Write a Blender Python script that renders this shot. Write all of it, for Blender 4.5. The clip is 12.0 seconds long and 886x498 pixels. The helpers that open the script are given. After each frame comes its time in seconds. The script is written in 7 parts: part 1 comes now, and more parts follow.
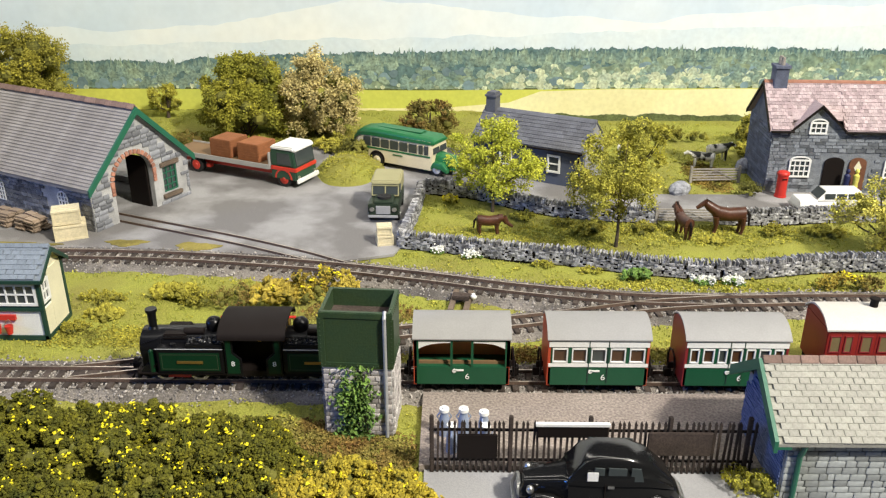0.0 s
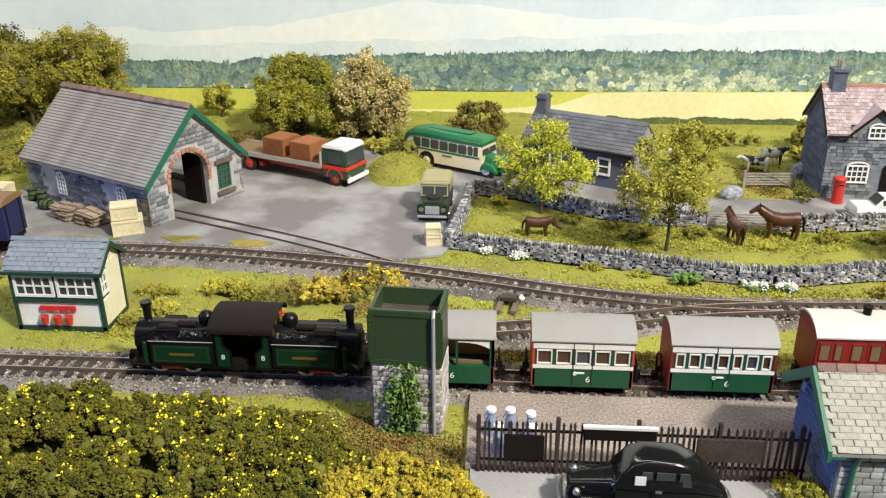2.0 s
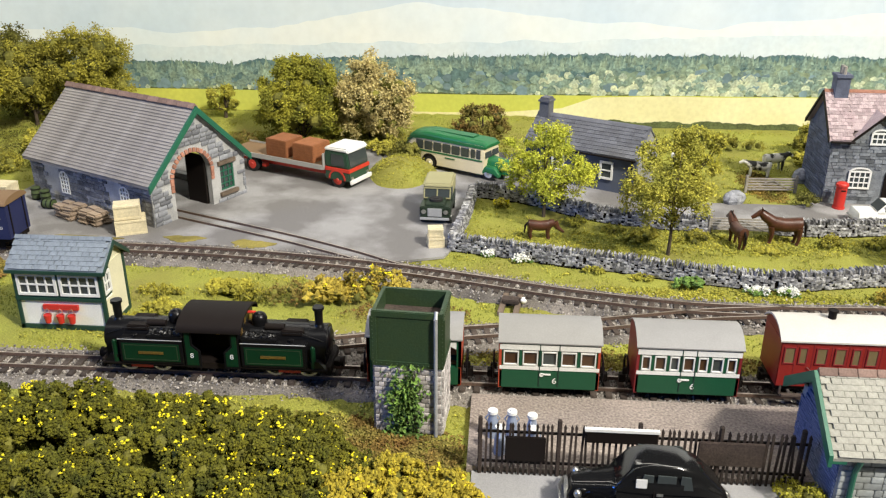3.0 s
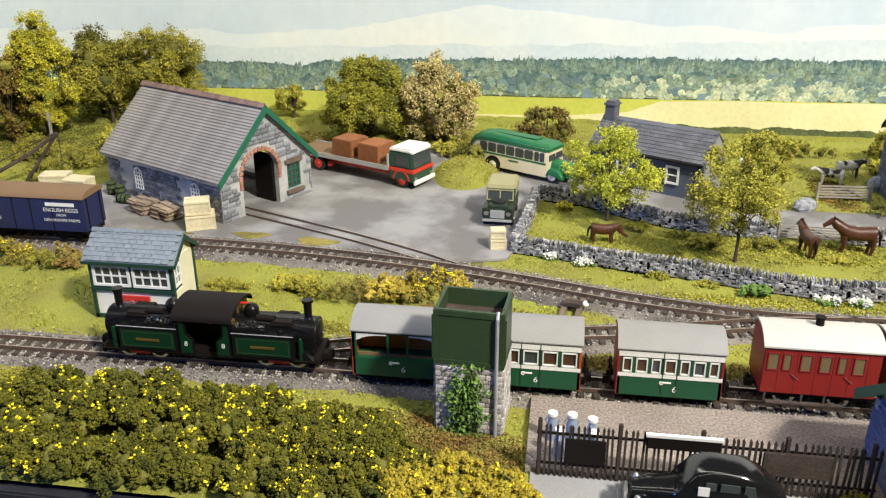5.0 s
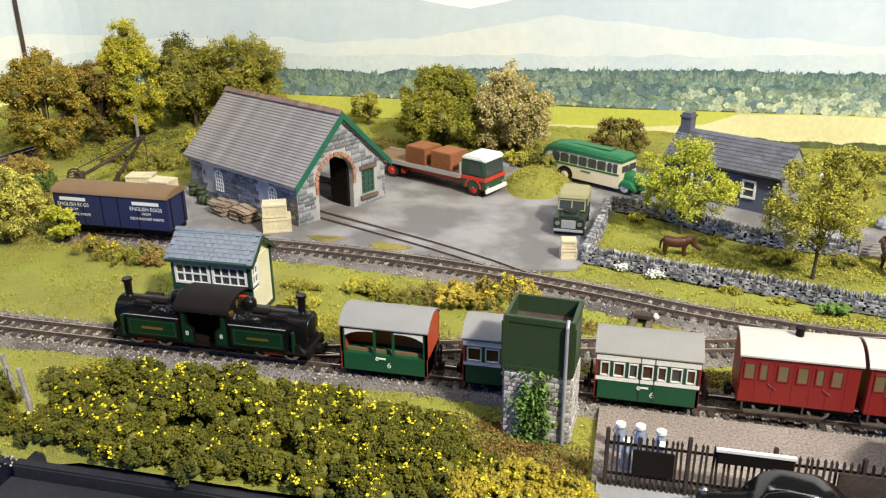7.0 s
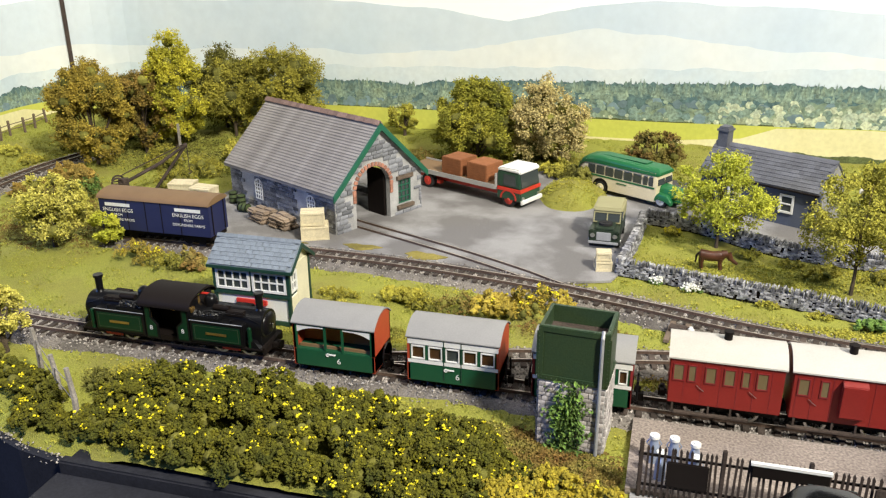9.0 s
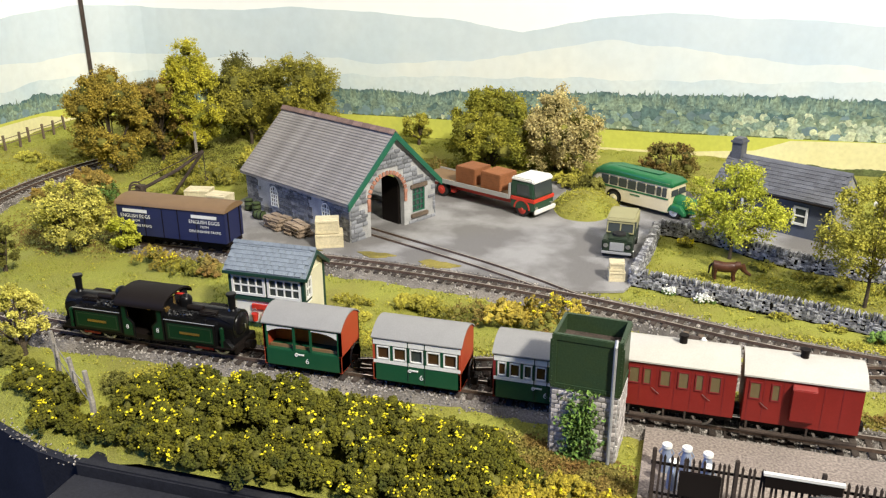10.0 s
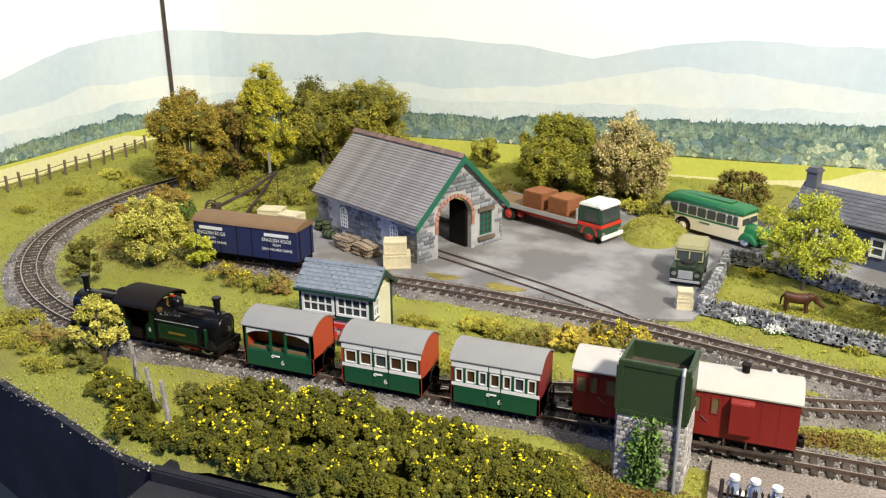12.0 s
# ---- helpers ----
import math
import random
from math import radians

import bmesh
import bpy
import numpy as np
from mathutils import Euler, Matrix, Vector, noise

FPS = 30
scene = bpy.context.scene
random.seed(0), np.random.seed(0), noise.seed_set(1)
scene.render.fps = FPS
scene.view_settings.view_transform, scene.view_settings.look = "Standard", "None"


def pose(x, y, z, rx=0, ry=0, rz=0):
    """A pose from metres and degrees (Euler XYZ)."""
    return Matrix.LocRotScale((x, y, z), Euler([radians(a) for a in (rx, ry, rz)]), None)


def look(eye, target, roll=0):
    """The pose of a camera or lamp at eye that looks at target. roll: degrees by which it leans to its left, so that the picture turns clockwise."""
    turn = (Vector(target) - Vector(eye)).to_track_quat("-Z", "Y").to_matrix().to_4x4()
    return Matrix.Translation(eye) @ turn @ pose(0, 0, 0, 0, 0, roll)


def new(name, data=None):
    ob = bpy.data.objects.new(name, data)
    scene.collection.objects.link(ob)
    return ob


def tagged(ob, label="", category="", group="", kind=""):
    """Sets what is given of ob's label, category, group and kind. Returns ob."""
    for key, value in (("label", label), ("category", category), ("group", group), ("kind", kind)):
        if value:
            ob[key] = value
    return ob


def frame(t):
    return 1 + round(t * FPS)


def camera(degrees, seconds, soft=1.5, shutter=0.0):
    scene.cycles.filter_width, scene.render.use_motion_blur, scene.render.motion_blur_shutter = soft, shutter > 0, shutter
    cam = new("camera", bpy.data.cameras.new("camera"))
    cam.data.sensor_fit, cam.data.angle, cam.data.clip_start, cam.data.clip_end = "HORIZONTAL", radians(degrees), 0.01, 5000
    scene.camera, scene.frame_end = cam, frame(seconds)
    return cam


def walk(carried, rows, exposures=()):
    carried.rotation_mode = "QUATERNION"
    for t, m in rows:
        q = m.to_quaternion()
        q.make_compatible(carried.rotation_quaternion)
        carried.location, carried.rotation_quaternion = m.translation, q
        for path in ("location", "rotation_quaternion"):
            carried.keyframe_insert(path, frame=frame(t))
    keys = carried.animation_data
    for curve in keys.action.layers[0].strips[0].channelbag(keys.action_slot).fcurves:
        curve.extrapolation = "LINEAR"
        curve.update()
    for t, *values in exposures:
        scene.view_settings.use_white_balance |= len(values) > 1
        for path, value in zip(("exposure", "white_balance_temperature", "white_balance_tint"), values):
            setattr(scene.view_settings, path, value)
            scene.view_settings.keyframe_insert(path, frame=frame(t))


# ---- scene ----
# A 1:76 model railway on a baseboard. World in metres; the builders below take millimetres.
cam = camera(55.54, 12.0, soft=1.25)
PATH = [
    # seconds, eye (m), yaw, pitch, roll (degrees)
    (0.0, 0.0069, -0.0181, 0.2048, 0.61, -23.38, 0.07), (0.5, 0.006, -0.0185, 0.2044, 1.94, -23.31, -0.13),
    (1.0, 0.0056, -0.019, 0.2045, 2.71, -23.3, -0.13), (1.5, 0.0053, -0.0196, 0.2048, 3.32, -23.29, -0.19),
    (2.0, 0.0052, -0.0201, 0.2051, 3.98, -23.28, -0.27), (2.5, 0.0049, -0.0206, 0.2051, 3.98, -23.18, -0.03),
    (3.0, 0.0044, -0.0211, 0.2049, 4.04, -23.07, 0.18), (5.0, 0.003, -0.0232, 0.2044, 8.43, -22.86, -0.24),
    (5.5, 0.0028, -0.0239, 0.2044, 9.43, -22.82, -0.33), (6.0, 0.0023, -0.0251, 0.2045, 10.69, -22.62, -0.4),
    (6.5, 0.002, -0.0265, 0.2046, 12.1, -22.41, -0.46), (7.0, 0.0017, -0.028, 0.2048, 13.36, -22.18, -0.5),
    (9.0, 0.0008, -0.0332, 0.2062, 15.7, -21.43, -0.49), (9.5, 0.0005, -0.0349, 0.2063, 16.02, -21.13, -0.4),
    (10.0, 0.0004, -0.0366, 0.2066, 16.54, -20.76, -0.24), (10.5, 0.0003, -0.0385, 0.2071, 18.6, -20.45, -0.34),
    (11.0, 0.0002, -0.0398, 0.2073, 20.16, -19.92, -0.54), (11.5, 0.0, -0.0406, 0.2075, 20.76, -19.53, -0.43),
    (12.0, -0.0001, -0.0416, 0.2076, 21.12, -19.12, -0.38),
]


def eye_pose(x, y, z, yaw, pitch, roll):
    a, p = radians(yaw), radians(pitch)
    return look((x, y, z), (x - math.sin(a) * math.cos(p), y + math.cos(a) * math.cos(p), z + math.sin(p)), roll)


walk(cam, [(r[0], eye_pose(*r[1:])) for r in PATH])

# ---- light: even hall light, two unseen fill strips added overhead, flood and blue lamp ----
world = bpy.data.worlds.new("hall")
scene.world = world
world.use_nodes = True
world.node_tree.nodes["Background"].inputs[0].default_value = (0.55, 0.72, 1.0, 1)
world.node_tree.nodes["Background"].inputs[1].default_value = 0.045


def strip_lamp(name, x, y, z, sx, sy, watts, colour, target):
    d = bpy.data.lights.new(name, "AREA")
    d.shape, d.size, d.size_y, d.energy, d.color = "RECTANGLE", sx, sy, watts, colour
    ob = new(name, d)
    ob.matrix_world = look((x, y, z), target)
    return ob


strip_lamp("unseen_fill_strip", -0.05, 0.56, 0.75, 1.9, 0.05, 4.3, (1.0, 0.95, 0.86), (-0.1, 0.52, 0.0))
# second strip is added fill to brighten the backdrop and front faces
strip_lamp("unseen_fill_strip", -0.05, 0.08, 0.90, 1.9, 0.06, 3.8, (1.0, 0.96, 0.88), (-0.1, 0.76, 0.06))
strip_lamp("warm_floodlight", 1.05, -0.58, 1.45, 0.16, 0.16, 67.0, (1.0, 0.94, 0.82), (-0.1, 0.50, 0.0))
strip_lamp("blue_hall_light", -1.5, -0.25, 0.50, 0.30, 0.30, 9.0, (0.06, 0.26, 1.0), (0.1, 0.40, 0.0))
scene.view_settings.exposure = 0.0

# ---- mesh helpers, in millimetres ----
MM = 0.001
rng = np.random.default_rng(7)


class S:
    """Collects vertices and faces in millimetres."""

    def __init__(self):
        self.v, self.f = [], []

    def add(self, v, f):
        n = len(self.v)
        self.v += [tuple(p) for p in v]
        self.f += [tuple(i + n for i in q) for q in f]
        return self

    def box(self, x0, x1, y0, y1, z0, z1):
        return self.add([(x0, y0, z0), (x1, y0, z0), (x1, y1, z0), (x0, y1, z0), (x0, y0, z1), (x1, y0, z1), (x1, y1, z1), (x0, y1, z1)],
                        [(0, 3, 2, 1), (4, 5, 6, 7), (0, 1, 5, 4), (1, 2, 6, 5), (2, 3, 7, 6), (3, 0, 4, 7)])

    def prism(self, poly, axis, a0, a1):
        k = len(poly)
        put = {"x": lambda a, p: (a, p[0], p[1]), "y": lambda a, p: (p[0], a, p[1]), "z": lambda a, p: (p[0], p[1], a)}[axis]
        v = [put(a0, p) for p in poly] + [put(a1, p) for p in poly]
        return self.add(v, [tuple(range(k))[::-1], tuple(range(k, 2 * k))] + [(i, (i + 1) % k, k + (i + 1) % k, k + i) for i in range(k)])

    def cyl(self, p, q, r, r2=None, n=12):
        p, q = Vector(p), Vector(q)
        r2 = r if r2 is None else r2
        a = (q - p).normalized()
        u = a.orthogonal().normalized()
        w = a.cross(u)
        ring = [(u * math.cos(t) + w * math.sin(t)) for t in (2 * math.pi * i / n for i in range(n))]
        return self.add([p + d * r for d in ring] + [q + d * r2 for d in ring],
                        [tuple(range(n))[::-1], tuple(range(n, 2 * n))] + [(i, (i + 1) % n, n + (i + 1) % n, n + i) for i in range(n)])

    def tube(self, pts, rs, n=6):
        for i in range(len(pts) - 1):
            r0 = rs[i] if isinstance(rs, (list, tuple)) else rs
            r1 = rs[i + 1] if isinstance(rs, (list, tuple)) else rs
            self.cyl(pts[i], pts[i + 1], r0, r1, n)
        return self

    def ball(self, c, rx, ry, rz, n=12, m=8, low=-1.0):
        v, f = [], []
        for j in range(m + 1):
            t = math.asin(low) + (math.pi / 2 - math.asin(low)) * j / m
            for i in range(n):
                a = 2 * math.pi * i / n
                v.append((c[0] + rx * math.cos(t) * math.cos(a), c[1] + ry * math.cos(t) * math.sin(a), c[2] + rz * math.sin(t)))
        for j in range(m):
            for i in range(n):
                f.append((j * n + i, j * n + (i + 1) % n, (j + 1) * n + (i + 1) % n, (j + 1) * n + i))
        return self.add(v, f)

    def loft(self, rings, cap=True):
        k = len(rings[0])
        v = [p for r in rings for p in r]
        f = [(j * k + i, j * k + (i + 1) % k, (j + 1) * k + (i + 1) % k, (j + 1) * k + i) for j in range(len(rings) - 1) for i in range(k)]
        if cap:
            f += [tuple(range(k))[::-1], tuple(range((len(rings) - 1) * k, len(rings) * k))]
        return self.add(v, f)

    def wheel(self, x, y, z, r, w, hub=0.45, n=20):
        """A disc wheel whose axle lies along y."""
        self.cyl((x, y - w / 2, z), (x, y + w / 2, z), r, r, n)
        return self

    def ring(self, x, y0, y1, z, r, r_in, n=20):
        v, f = [], []
        for i in range(n):
            c, s = math.cos(2 * math.pi * i / n), math.sin(2 * math.pi * i / n)
            v += [(x + r * c, y0, z + r * s), (x + r * c, y1, z + r * s), (x + r_in * c, y1, z + r_in * s), (x + r_in * c, y0, z + r_in * s)]
        for i in range(n):
            a, b = 4 * i, 4 * ((i + 1) % n)
            f += [(a + k, a + (k + 1) % 4, b + (k + 1) % 4, b + k) for k in range(4)]
        return self.add(v, f)


def mesh_of(name, shape, mat, bevel=0.0, smooth=False):
    me = bpy.data.meshes.new(name)
    me.from_pydata([(x * MM, y * MM, z * MM) for x, y, z in shape.v], [], shape.f)
    bm = bmesh.new()
    bm.from_mesh(me)
    bmesh.ops.recalc_face_normals(bm, faces=bm.faces)
    if bevel:
        es = [e for e in bm.edges if len(e.link_faces) == 2 and e.calc_face_angle(0) > 0.6]
        bmesh.ops.bevel(bm, geom=es, offset=bevel * MM, segments=2, affect="EDGES", clamp_overlap=True)
    bm.to_mesh(me)
    bm.free()
    if smooth:
        me.shade_smooth()
        me.set_sharp_from_angle(angle=radians(40))
    me.materials.append(mat)
    return me


def part(name, shape, mat, parent=None, label="", bevel=0.0, smooth=False, at=None):
    me = shape if isinstance(shape, bpy.types.Mesh) else mesh_of(name, shape, mat, bevel, smooth)
    ob = new(name, me)
    ob.parent = parent
    if at is not None:
        ob.matrix_basis = at
    if label:
        ob["label"] = label
    return ob


def place(x, y, z=0, rz=0, rx=0, ry=0):
    return pose(x * MM, y * MM, z * MM, rx, ry, rz)


def thing(name, x, y, z, rz, label, category, group="", kind=""):
    ob = new(name)
    ob.empty_display_size = 0.01
    ob.matrix_basis = place(x, y, z, rz)
    return tagged(ob, label, category, group, kind)


def one(name, shape, mat, x, y, z, rz, label, category, group="", kind="", bevel=0.0, smooth=False):
    ob = part(name, shape, mat, None, "", bevel, smooth, place(x, y, z, rz))
    return tagged(ob, label, category, group, kind)


def raw(name, v, f, mat, parent=None, smooth=False):
    """A mesh from arrays of vertices (mm) and faces."""
    me = bpy.data.meshes.new(name)
    me.from_pydata((np.asarray(v) * MM).tolist(), [], np.asarray(f).tolist())
    me.materials.append(mat)
    if smooth:
        me.shade_smooth()
    ob = new(name, me)
    ob.parent = parent
    return ob


# ---- materials ----
def material(name, colour, rough=0.7, metal=0.0, vary=0.15, fine=2500.0, coarse=120.0, bump=0.15, island=0.0, second=None, tint=0.5, spec=0.4, objrand=0.0, edge=0.17):
    """A painted or natural surface: colour broken up at two scales, with fine relief."""
    m = bpy.data.materials.new(name)
    m.use_nodes = True
    t = m.node_tree
    b = t.nodes["Principled BSDF"]
    b.inputs["Roughness"].default_value, b.inputs["Metallic"].default_value = rough, metal
    b.inputs["Specular IOR Level"].default_value = spec
    co = t.nodes.new("ShaderNodeTexCoord")
    n1, n2 = t.nodes.new("ShaderNodeTexNoise"), t.nodes.new("ShaderNodeTexNoise")
    n1.inputs["Scale"].default_value, n2.inputs["Scale"].default_value = fine, coarse
    n1.inputs["Detail"].default_value = n2.inputs["Detail"].default_value = 4
    for n in (n1, n2):
        t.links.new(co.outputs["Object"], n.inputs["Vector"])
    mix = t.nodes.new("ShaderNodeMix")
    mix.data_type = "RGBA"
    c = colour
    d = second or tuple(max(0.0, k * (1 - 1.6 * vary)) for k in c)
    mix.inputs[6].default_value, mix.inputs[7].default_value = (*c, 1), (*d, 1)
    ramp = t.nodes.new("ShaderNodeMapRange")
    ramp.inputs[1].default_value, ramp.inputs[2].default_value = tint - edge, tint + edge
    t.links.new(n2.outputs["Fac"], ramp.inputs[0])
    t.links.new(ramp.outputs[0], mix.inputs[0])
    hsv = t.nodes.new("ShaderNodeHueSaturation")
    t.links.new(mix.outputs[2], hsv.inputs["Color"])
    v = t.nodes.new("ShaderNodeMapRange")
    v.inputs[1].default_value, v.inputs[2].default_value = 0.3, 0.7
    v.inputs[3].default_value, v.inputs[4].default_value = 1 - vary, 1 + vary
    t.links.new(n1.outputs["Fac"], v.inputs[0])
    last = v.outputs[0]
    for amount, kind in ((island, "geo"), (objrand, "obj")):
        if amount:
            g = t.nodes.new("ShaderNodeNewGeometry" if kind == "geo" else "ShaderNodeObjectInfo")
            r = t.nodes.new("ShaderNodeMapRange")
            r.inputs[3].default_value, r.inputs[4].default_value = 1 - amount, 1 + amount
            t.links.new(g.outputs["Random Per Island" if kind == "geo" else "Random"], r.inputs[0])
            q = t.nodes.new("ShaderNodeMath")
            q.operation = "MULTIPLY"
            t.links.new(last, q.inputs[0])
            t.links.new(r.outputs[0], q.inputs[1])
            last = q.outputs[0]
    t.links.new(last, hsv.inputs["Value"])
    t.links.new(hsv.outputs[0], b.inputs["Base Color"])
    if bump:
        k = t.nodes.new("ShaderNodeBump")
        k.inputs["Strength"].default_value, k.inputs["Distance"].default_value = bump, 0.0006
        t.links.new(n1.outputs["Fac"], k.inputs["Height"])
        t.links.new(k.outputs[0], b.inputs["Normal"])
    return m


def paint(name, c, rough=0.45, vary=0.06, **k):
    return material(name, c, rough, 0, vary, 1500, 90, 0.04, **k)


def glass(name, c=(0.05, 0.06, 0.06), rough=0.08):
    return material(name, c, rough, 0, 0.05, 800, 60, 0.0, spec=0.6)


GRASS = material("static_grass", (0.285, 0.295, 0.048), 0.95, 0, 0.28, 1400, 22, 1.0, second=(0.22, 0.20, 0.045), tint=0.56)
BLADE = material("grass_fibres", (0.345, 0.355, 0.058), 0.9, 0, 0.15, 900, 18, 0.0, island=0.2, second=(0.28, 0.31, 0.055))
EARTH = material("earth", (0.17, 0.13, 0.08), 0.95, 0, 0.4, 1500, 60, 0.8)
YARD = material("yard_tarmac", (0.31, 0.305, 0.305), 0.85, 0, 0.2, 1500, 26, 0.4, second=(0.17, 0.163, 0.16), tint=0.47, edge=0.09)
ROADM = material("road_grey", (0.33, 0.33, 0.34), 0.85, 0, 0.10, 1800, 20, 0.25, second=(0.26, 0.26, 0.27))
GRAVEL = material("platform_gravel", (0.30, 0.255, 0.225), 0.95, 0, 0.4, 900, 25, 0.9, second=(0.22, 0.185, 0.165))
BALLAST = material("ballast", (0.37, 0.34, 0.31), 0.95, 0, 0.25, 1500, 60, 0.5, island=0.6)
BED = material("ballast_bed", (0.25, 0.225, 0.20), 0.95, 0, 0.4, 1300, 40, 0.9)
SLEEPER = material("sleeper", (0.085, 0.066, 0.054), 0.9, 0, 0.3, 1200, 150, 0.4, objrand=0.35)
RAIL = material("rail_side", (0.15, 0.10, 0.075), 0.7, 0.2, 0.25, 900, 60, 0.2)
RAILTOP = material("rail_top", (0.55, 0.47, 0.40), 0.35, 0.8, 0.15, 600, 40, 0.05)
SLATESTONE = material("slate_stone", (0.30, 0.31, 0.335), 0.8, 0, 0.3, 1500, 260, 0.6, island=0.5, second=(0.13, 0.135, 0.15), objrand=0.4)
DRYSTONE = material("dry_stone", (0.44, 0.44, 0.45), 0.9, 0, 0.35, 1500, 300, 0.8, island=0.6, second=(0.12, 0.12, 0.13))
MORTAR = material("mortar", (0.47, 0.47, 0.465), 0.9, 0, 0.2, 1600, 90, 0.4)
BRICK = material("brick", (0.40, 0.19, 0.13), 0.85, 0, 0.2, 1500, 160, 0.3, island=0.3, objrand=0.25)
SHEDROOF = material("shed_slates", (0.30, 0.28, 0.265), 0.8, 0, 0.14, 1500, 45, 0.3, objrand=0.10, second=(0.19, 0.175, 0.165), tint=0.53)
TERRACOTTA = material("ridge_tile", (0.25, 0.165, 0.135), 0.8, 0, 0.2, 1200, 120, 0.3, objrand=0.25)
GREENTRIM = paint("green_trim", (0.02, 0.13, 0.075))
WHITE = paint("white_paint", (0.80, 0.80, 0.77), 0.5)
CREAM = paint("cream_paint", (0.76, 0.72, 0.52), 0.55)
DARKGREEN = paint("dark_green_paint", (0.015, 0.05, 0.035))
BOXROOF = material("box_slates", (0.20, 0.235, 0.275), 0.7, 0, 0.10, 1200, 130, 0.25, objrand=0.08, second=(0.17, 0.20, 0.235))
RED = paint("red_paint", (0.55, 0.035, 0.025))
BLACK = paint("black_paint", (0.006, 0.006, 0.007), 0.3, spec=0.25)
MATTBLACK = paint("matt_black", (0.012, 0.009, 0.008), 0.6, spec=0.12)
ROOFGREY = paint("carriage_roof_grey", (0.28, 0.278, 0.275), 0.6, 0.05)
ROOFWHITE = paint("carriage_roof_white", (0.52, 0.50, 0.465), 0.6, 0.05)
COACHGREEN = paint("coach_green", (0.010, 0.078, 0.036), 0.4)
COACHEND = paint("coach_end_vermilion", (0.44, 0.065, 0.028), 0.45)
# end red darkened for the bluish shade; also plain dark red trim
COACHDARKRED_SHADED = paint("coach_dark_red_shaded", (0.22, 0.022, 0.025), 0.45)
CRIMSON = paint("crimson_paint", (0.24, 0.019, 0.015), 0.45)
INSIDE = paint("varnished_inside", (0.55, 0.21, 0.06), 0.6)
GLASSD = glass("dark_window_glass")
BRASS = material("brass", (0.60, 0.38, 0.12), 0.35, 0.9, 0.1)
STEEL = material("bright_steel", (0.62, 0.62, 0.60), 0.3, 0.9, 0.1)
ZINC = material("zinc_grey", (0.45, 0.46, 0.47), 0.5, 0.3, 0.12)
COAL = material("coal", (0.02, 0.02, 0.022), 0.35, 0, 0.3, 900, 300, 0.6, island=0.5)
LOCOGREEN = paint("loco_green", (0.004, 0.030, 0.012), 0.35, spec=0.25)
LINING = paint("dull_green_lining", (0.035, 0.055, 0.028), 0.5)
TANKGREEN = material("tank_green", (0.034, 0.058, 0.024), 0.42, 0, 0.15, 1200, 90, 0.15, second=(0.028, 0.055, 0.028))
RUST = material("dark_rust", (0.075, 0.055, 0.045), 0.9, 0, 0.3, 900, 80, 0.4)
TOWERSTONE = material("tower_stone", (0.48, 0.46, 0.45), 0.9, 0, 0.3, 1500, 200, 0.6, objrand=0.45, island=0.3, second=(0.33, 0.30, 0.29))
# station gable stone: some of the hall's blue light is in its colour
BLUELITSTONE = material("blue_lit_slate_stone", (0.13, 0.17, 0.31), 0.85, 0, 0.25, 1400, 150, 0.6, island=0.3, second=(0.09, 0.12, 0.23))
GREYWALL = material("grey_green_stone", (0.33, 0.35, 0.34), 0.85, 0, 0.2, 1400, 150, 0.6, island=0.3, objrand=0.3)
STATIONROOF = material("station_slates", (0.31, 0.305, 0.265), 0.8, 0, 0.12, 1300, 70, 0.3, objrand=0.10, island=0.10)
# cottage walls away from the floodlight: the bluish shade is in the colour
COTTAGEWALL_SHADED = material("cottage_wall_shaded", (0.085, 0.10, 0.14), 0.85, 0, 0.1, 1500, 80, 0.2)
COTTAGEROOF = material("cottage_slates", (0.125, 0.13, 0.15), 0.7, 0, 0.15, 1300, 90, 0.3, objrand=0.15, island=0.15)
HOUSEROOF = material("house_slates", (0.42, 0.34, 0.345), 0.8, 0, 0.15, 1300, 120, 0.3, island=0.28, second=(0.34, 0.26, 0.27))
WOOD = material("weathered_wood", (0.20, 0.15, 0.11), 0.9, 0, 0.25, 1200, 90, 0.4)
GREYWOOD = material("grey_wood", (0.36, 0.33, 0.29), 0.9, 0, 0.25, 1200, 90, 0.4)
CRATE = material("crate_wood", (0.70, 0.62, 0.42), 0.8, 0, 0.12, 900, 90, 0.2)
BRICKLOAD = material("brick_load", (0.30, 0.115, 0.045), 0.85, 0, 0.12, 1500, 200, 0.4, objrand=0.1)
SACK = material("sacking", (0.34, 0.26, 0.19), 0.95, 0, 0.2, 1300, 110, 0.4, objrand=0.2)
TYRE = material("tyre_rubber", (0.02, 0.02, 0.02), 0.8, 0, 0.1)
NAVY = paint("navy_paint", (0.018, 0.024, 0.085), 0.5)
TANROOF = paint("tan_roof", (0.21, 0.13, 0.065), 0.7)
BUSCREAM = paint("bus_cream", (0.70, 0.62, 0.42), 0.35)
BUSGREEN = paint("bus_green", (0.018, 0.15, 0.05), 0.35)
ROVERGREEN = paint("rover_green", (0.025, 0.04, 0.025), 0.35)
KHAKI = paint("khaki_canvas", (0.34, 0.32, 0.17), 0.8)
LORRYRED = paint("lorry_red", (0.60, 0.05, 0.03), 0.35)
GREY = paint("light_grey_paint", (0.42, 0.41, 0.39), 0.6)
HORSE = material("horse_brown", (0.085, 0.032, 0.018), 0.38, 0, 0.2, 900, 120, 0.1)
COW = material("cow_hide", (0.74, 0.73, 0.69), 0.7, 0, 0.05, 900, 75, 0.1, second=(0.015, 0.015, 0.015), tint=0.5, edge=0.02)
PANELIGHT = glass("straw_window_glass", (0.17, 0.13, 0.065), 0.2)
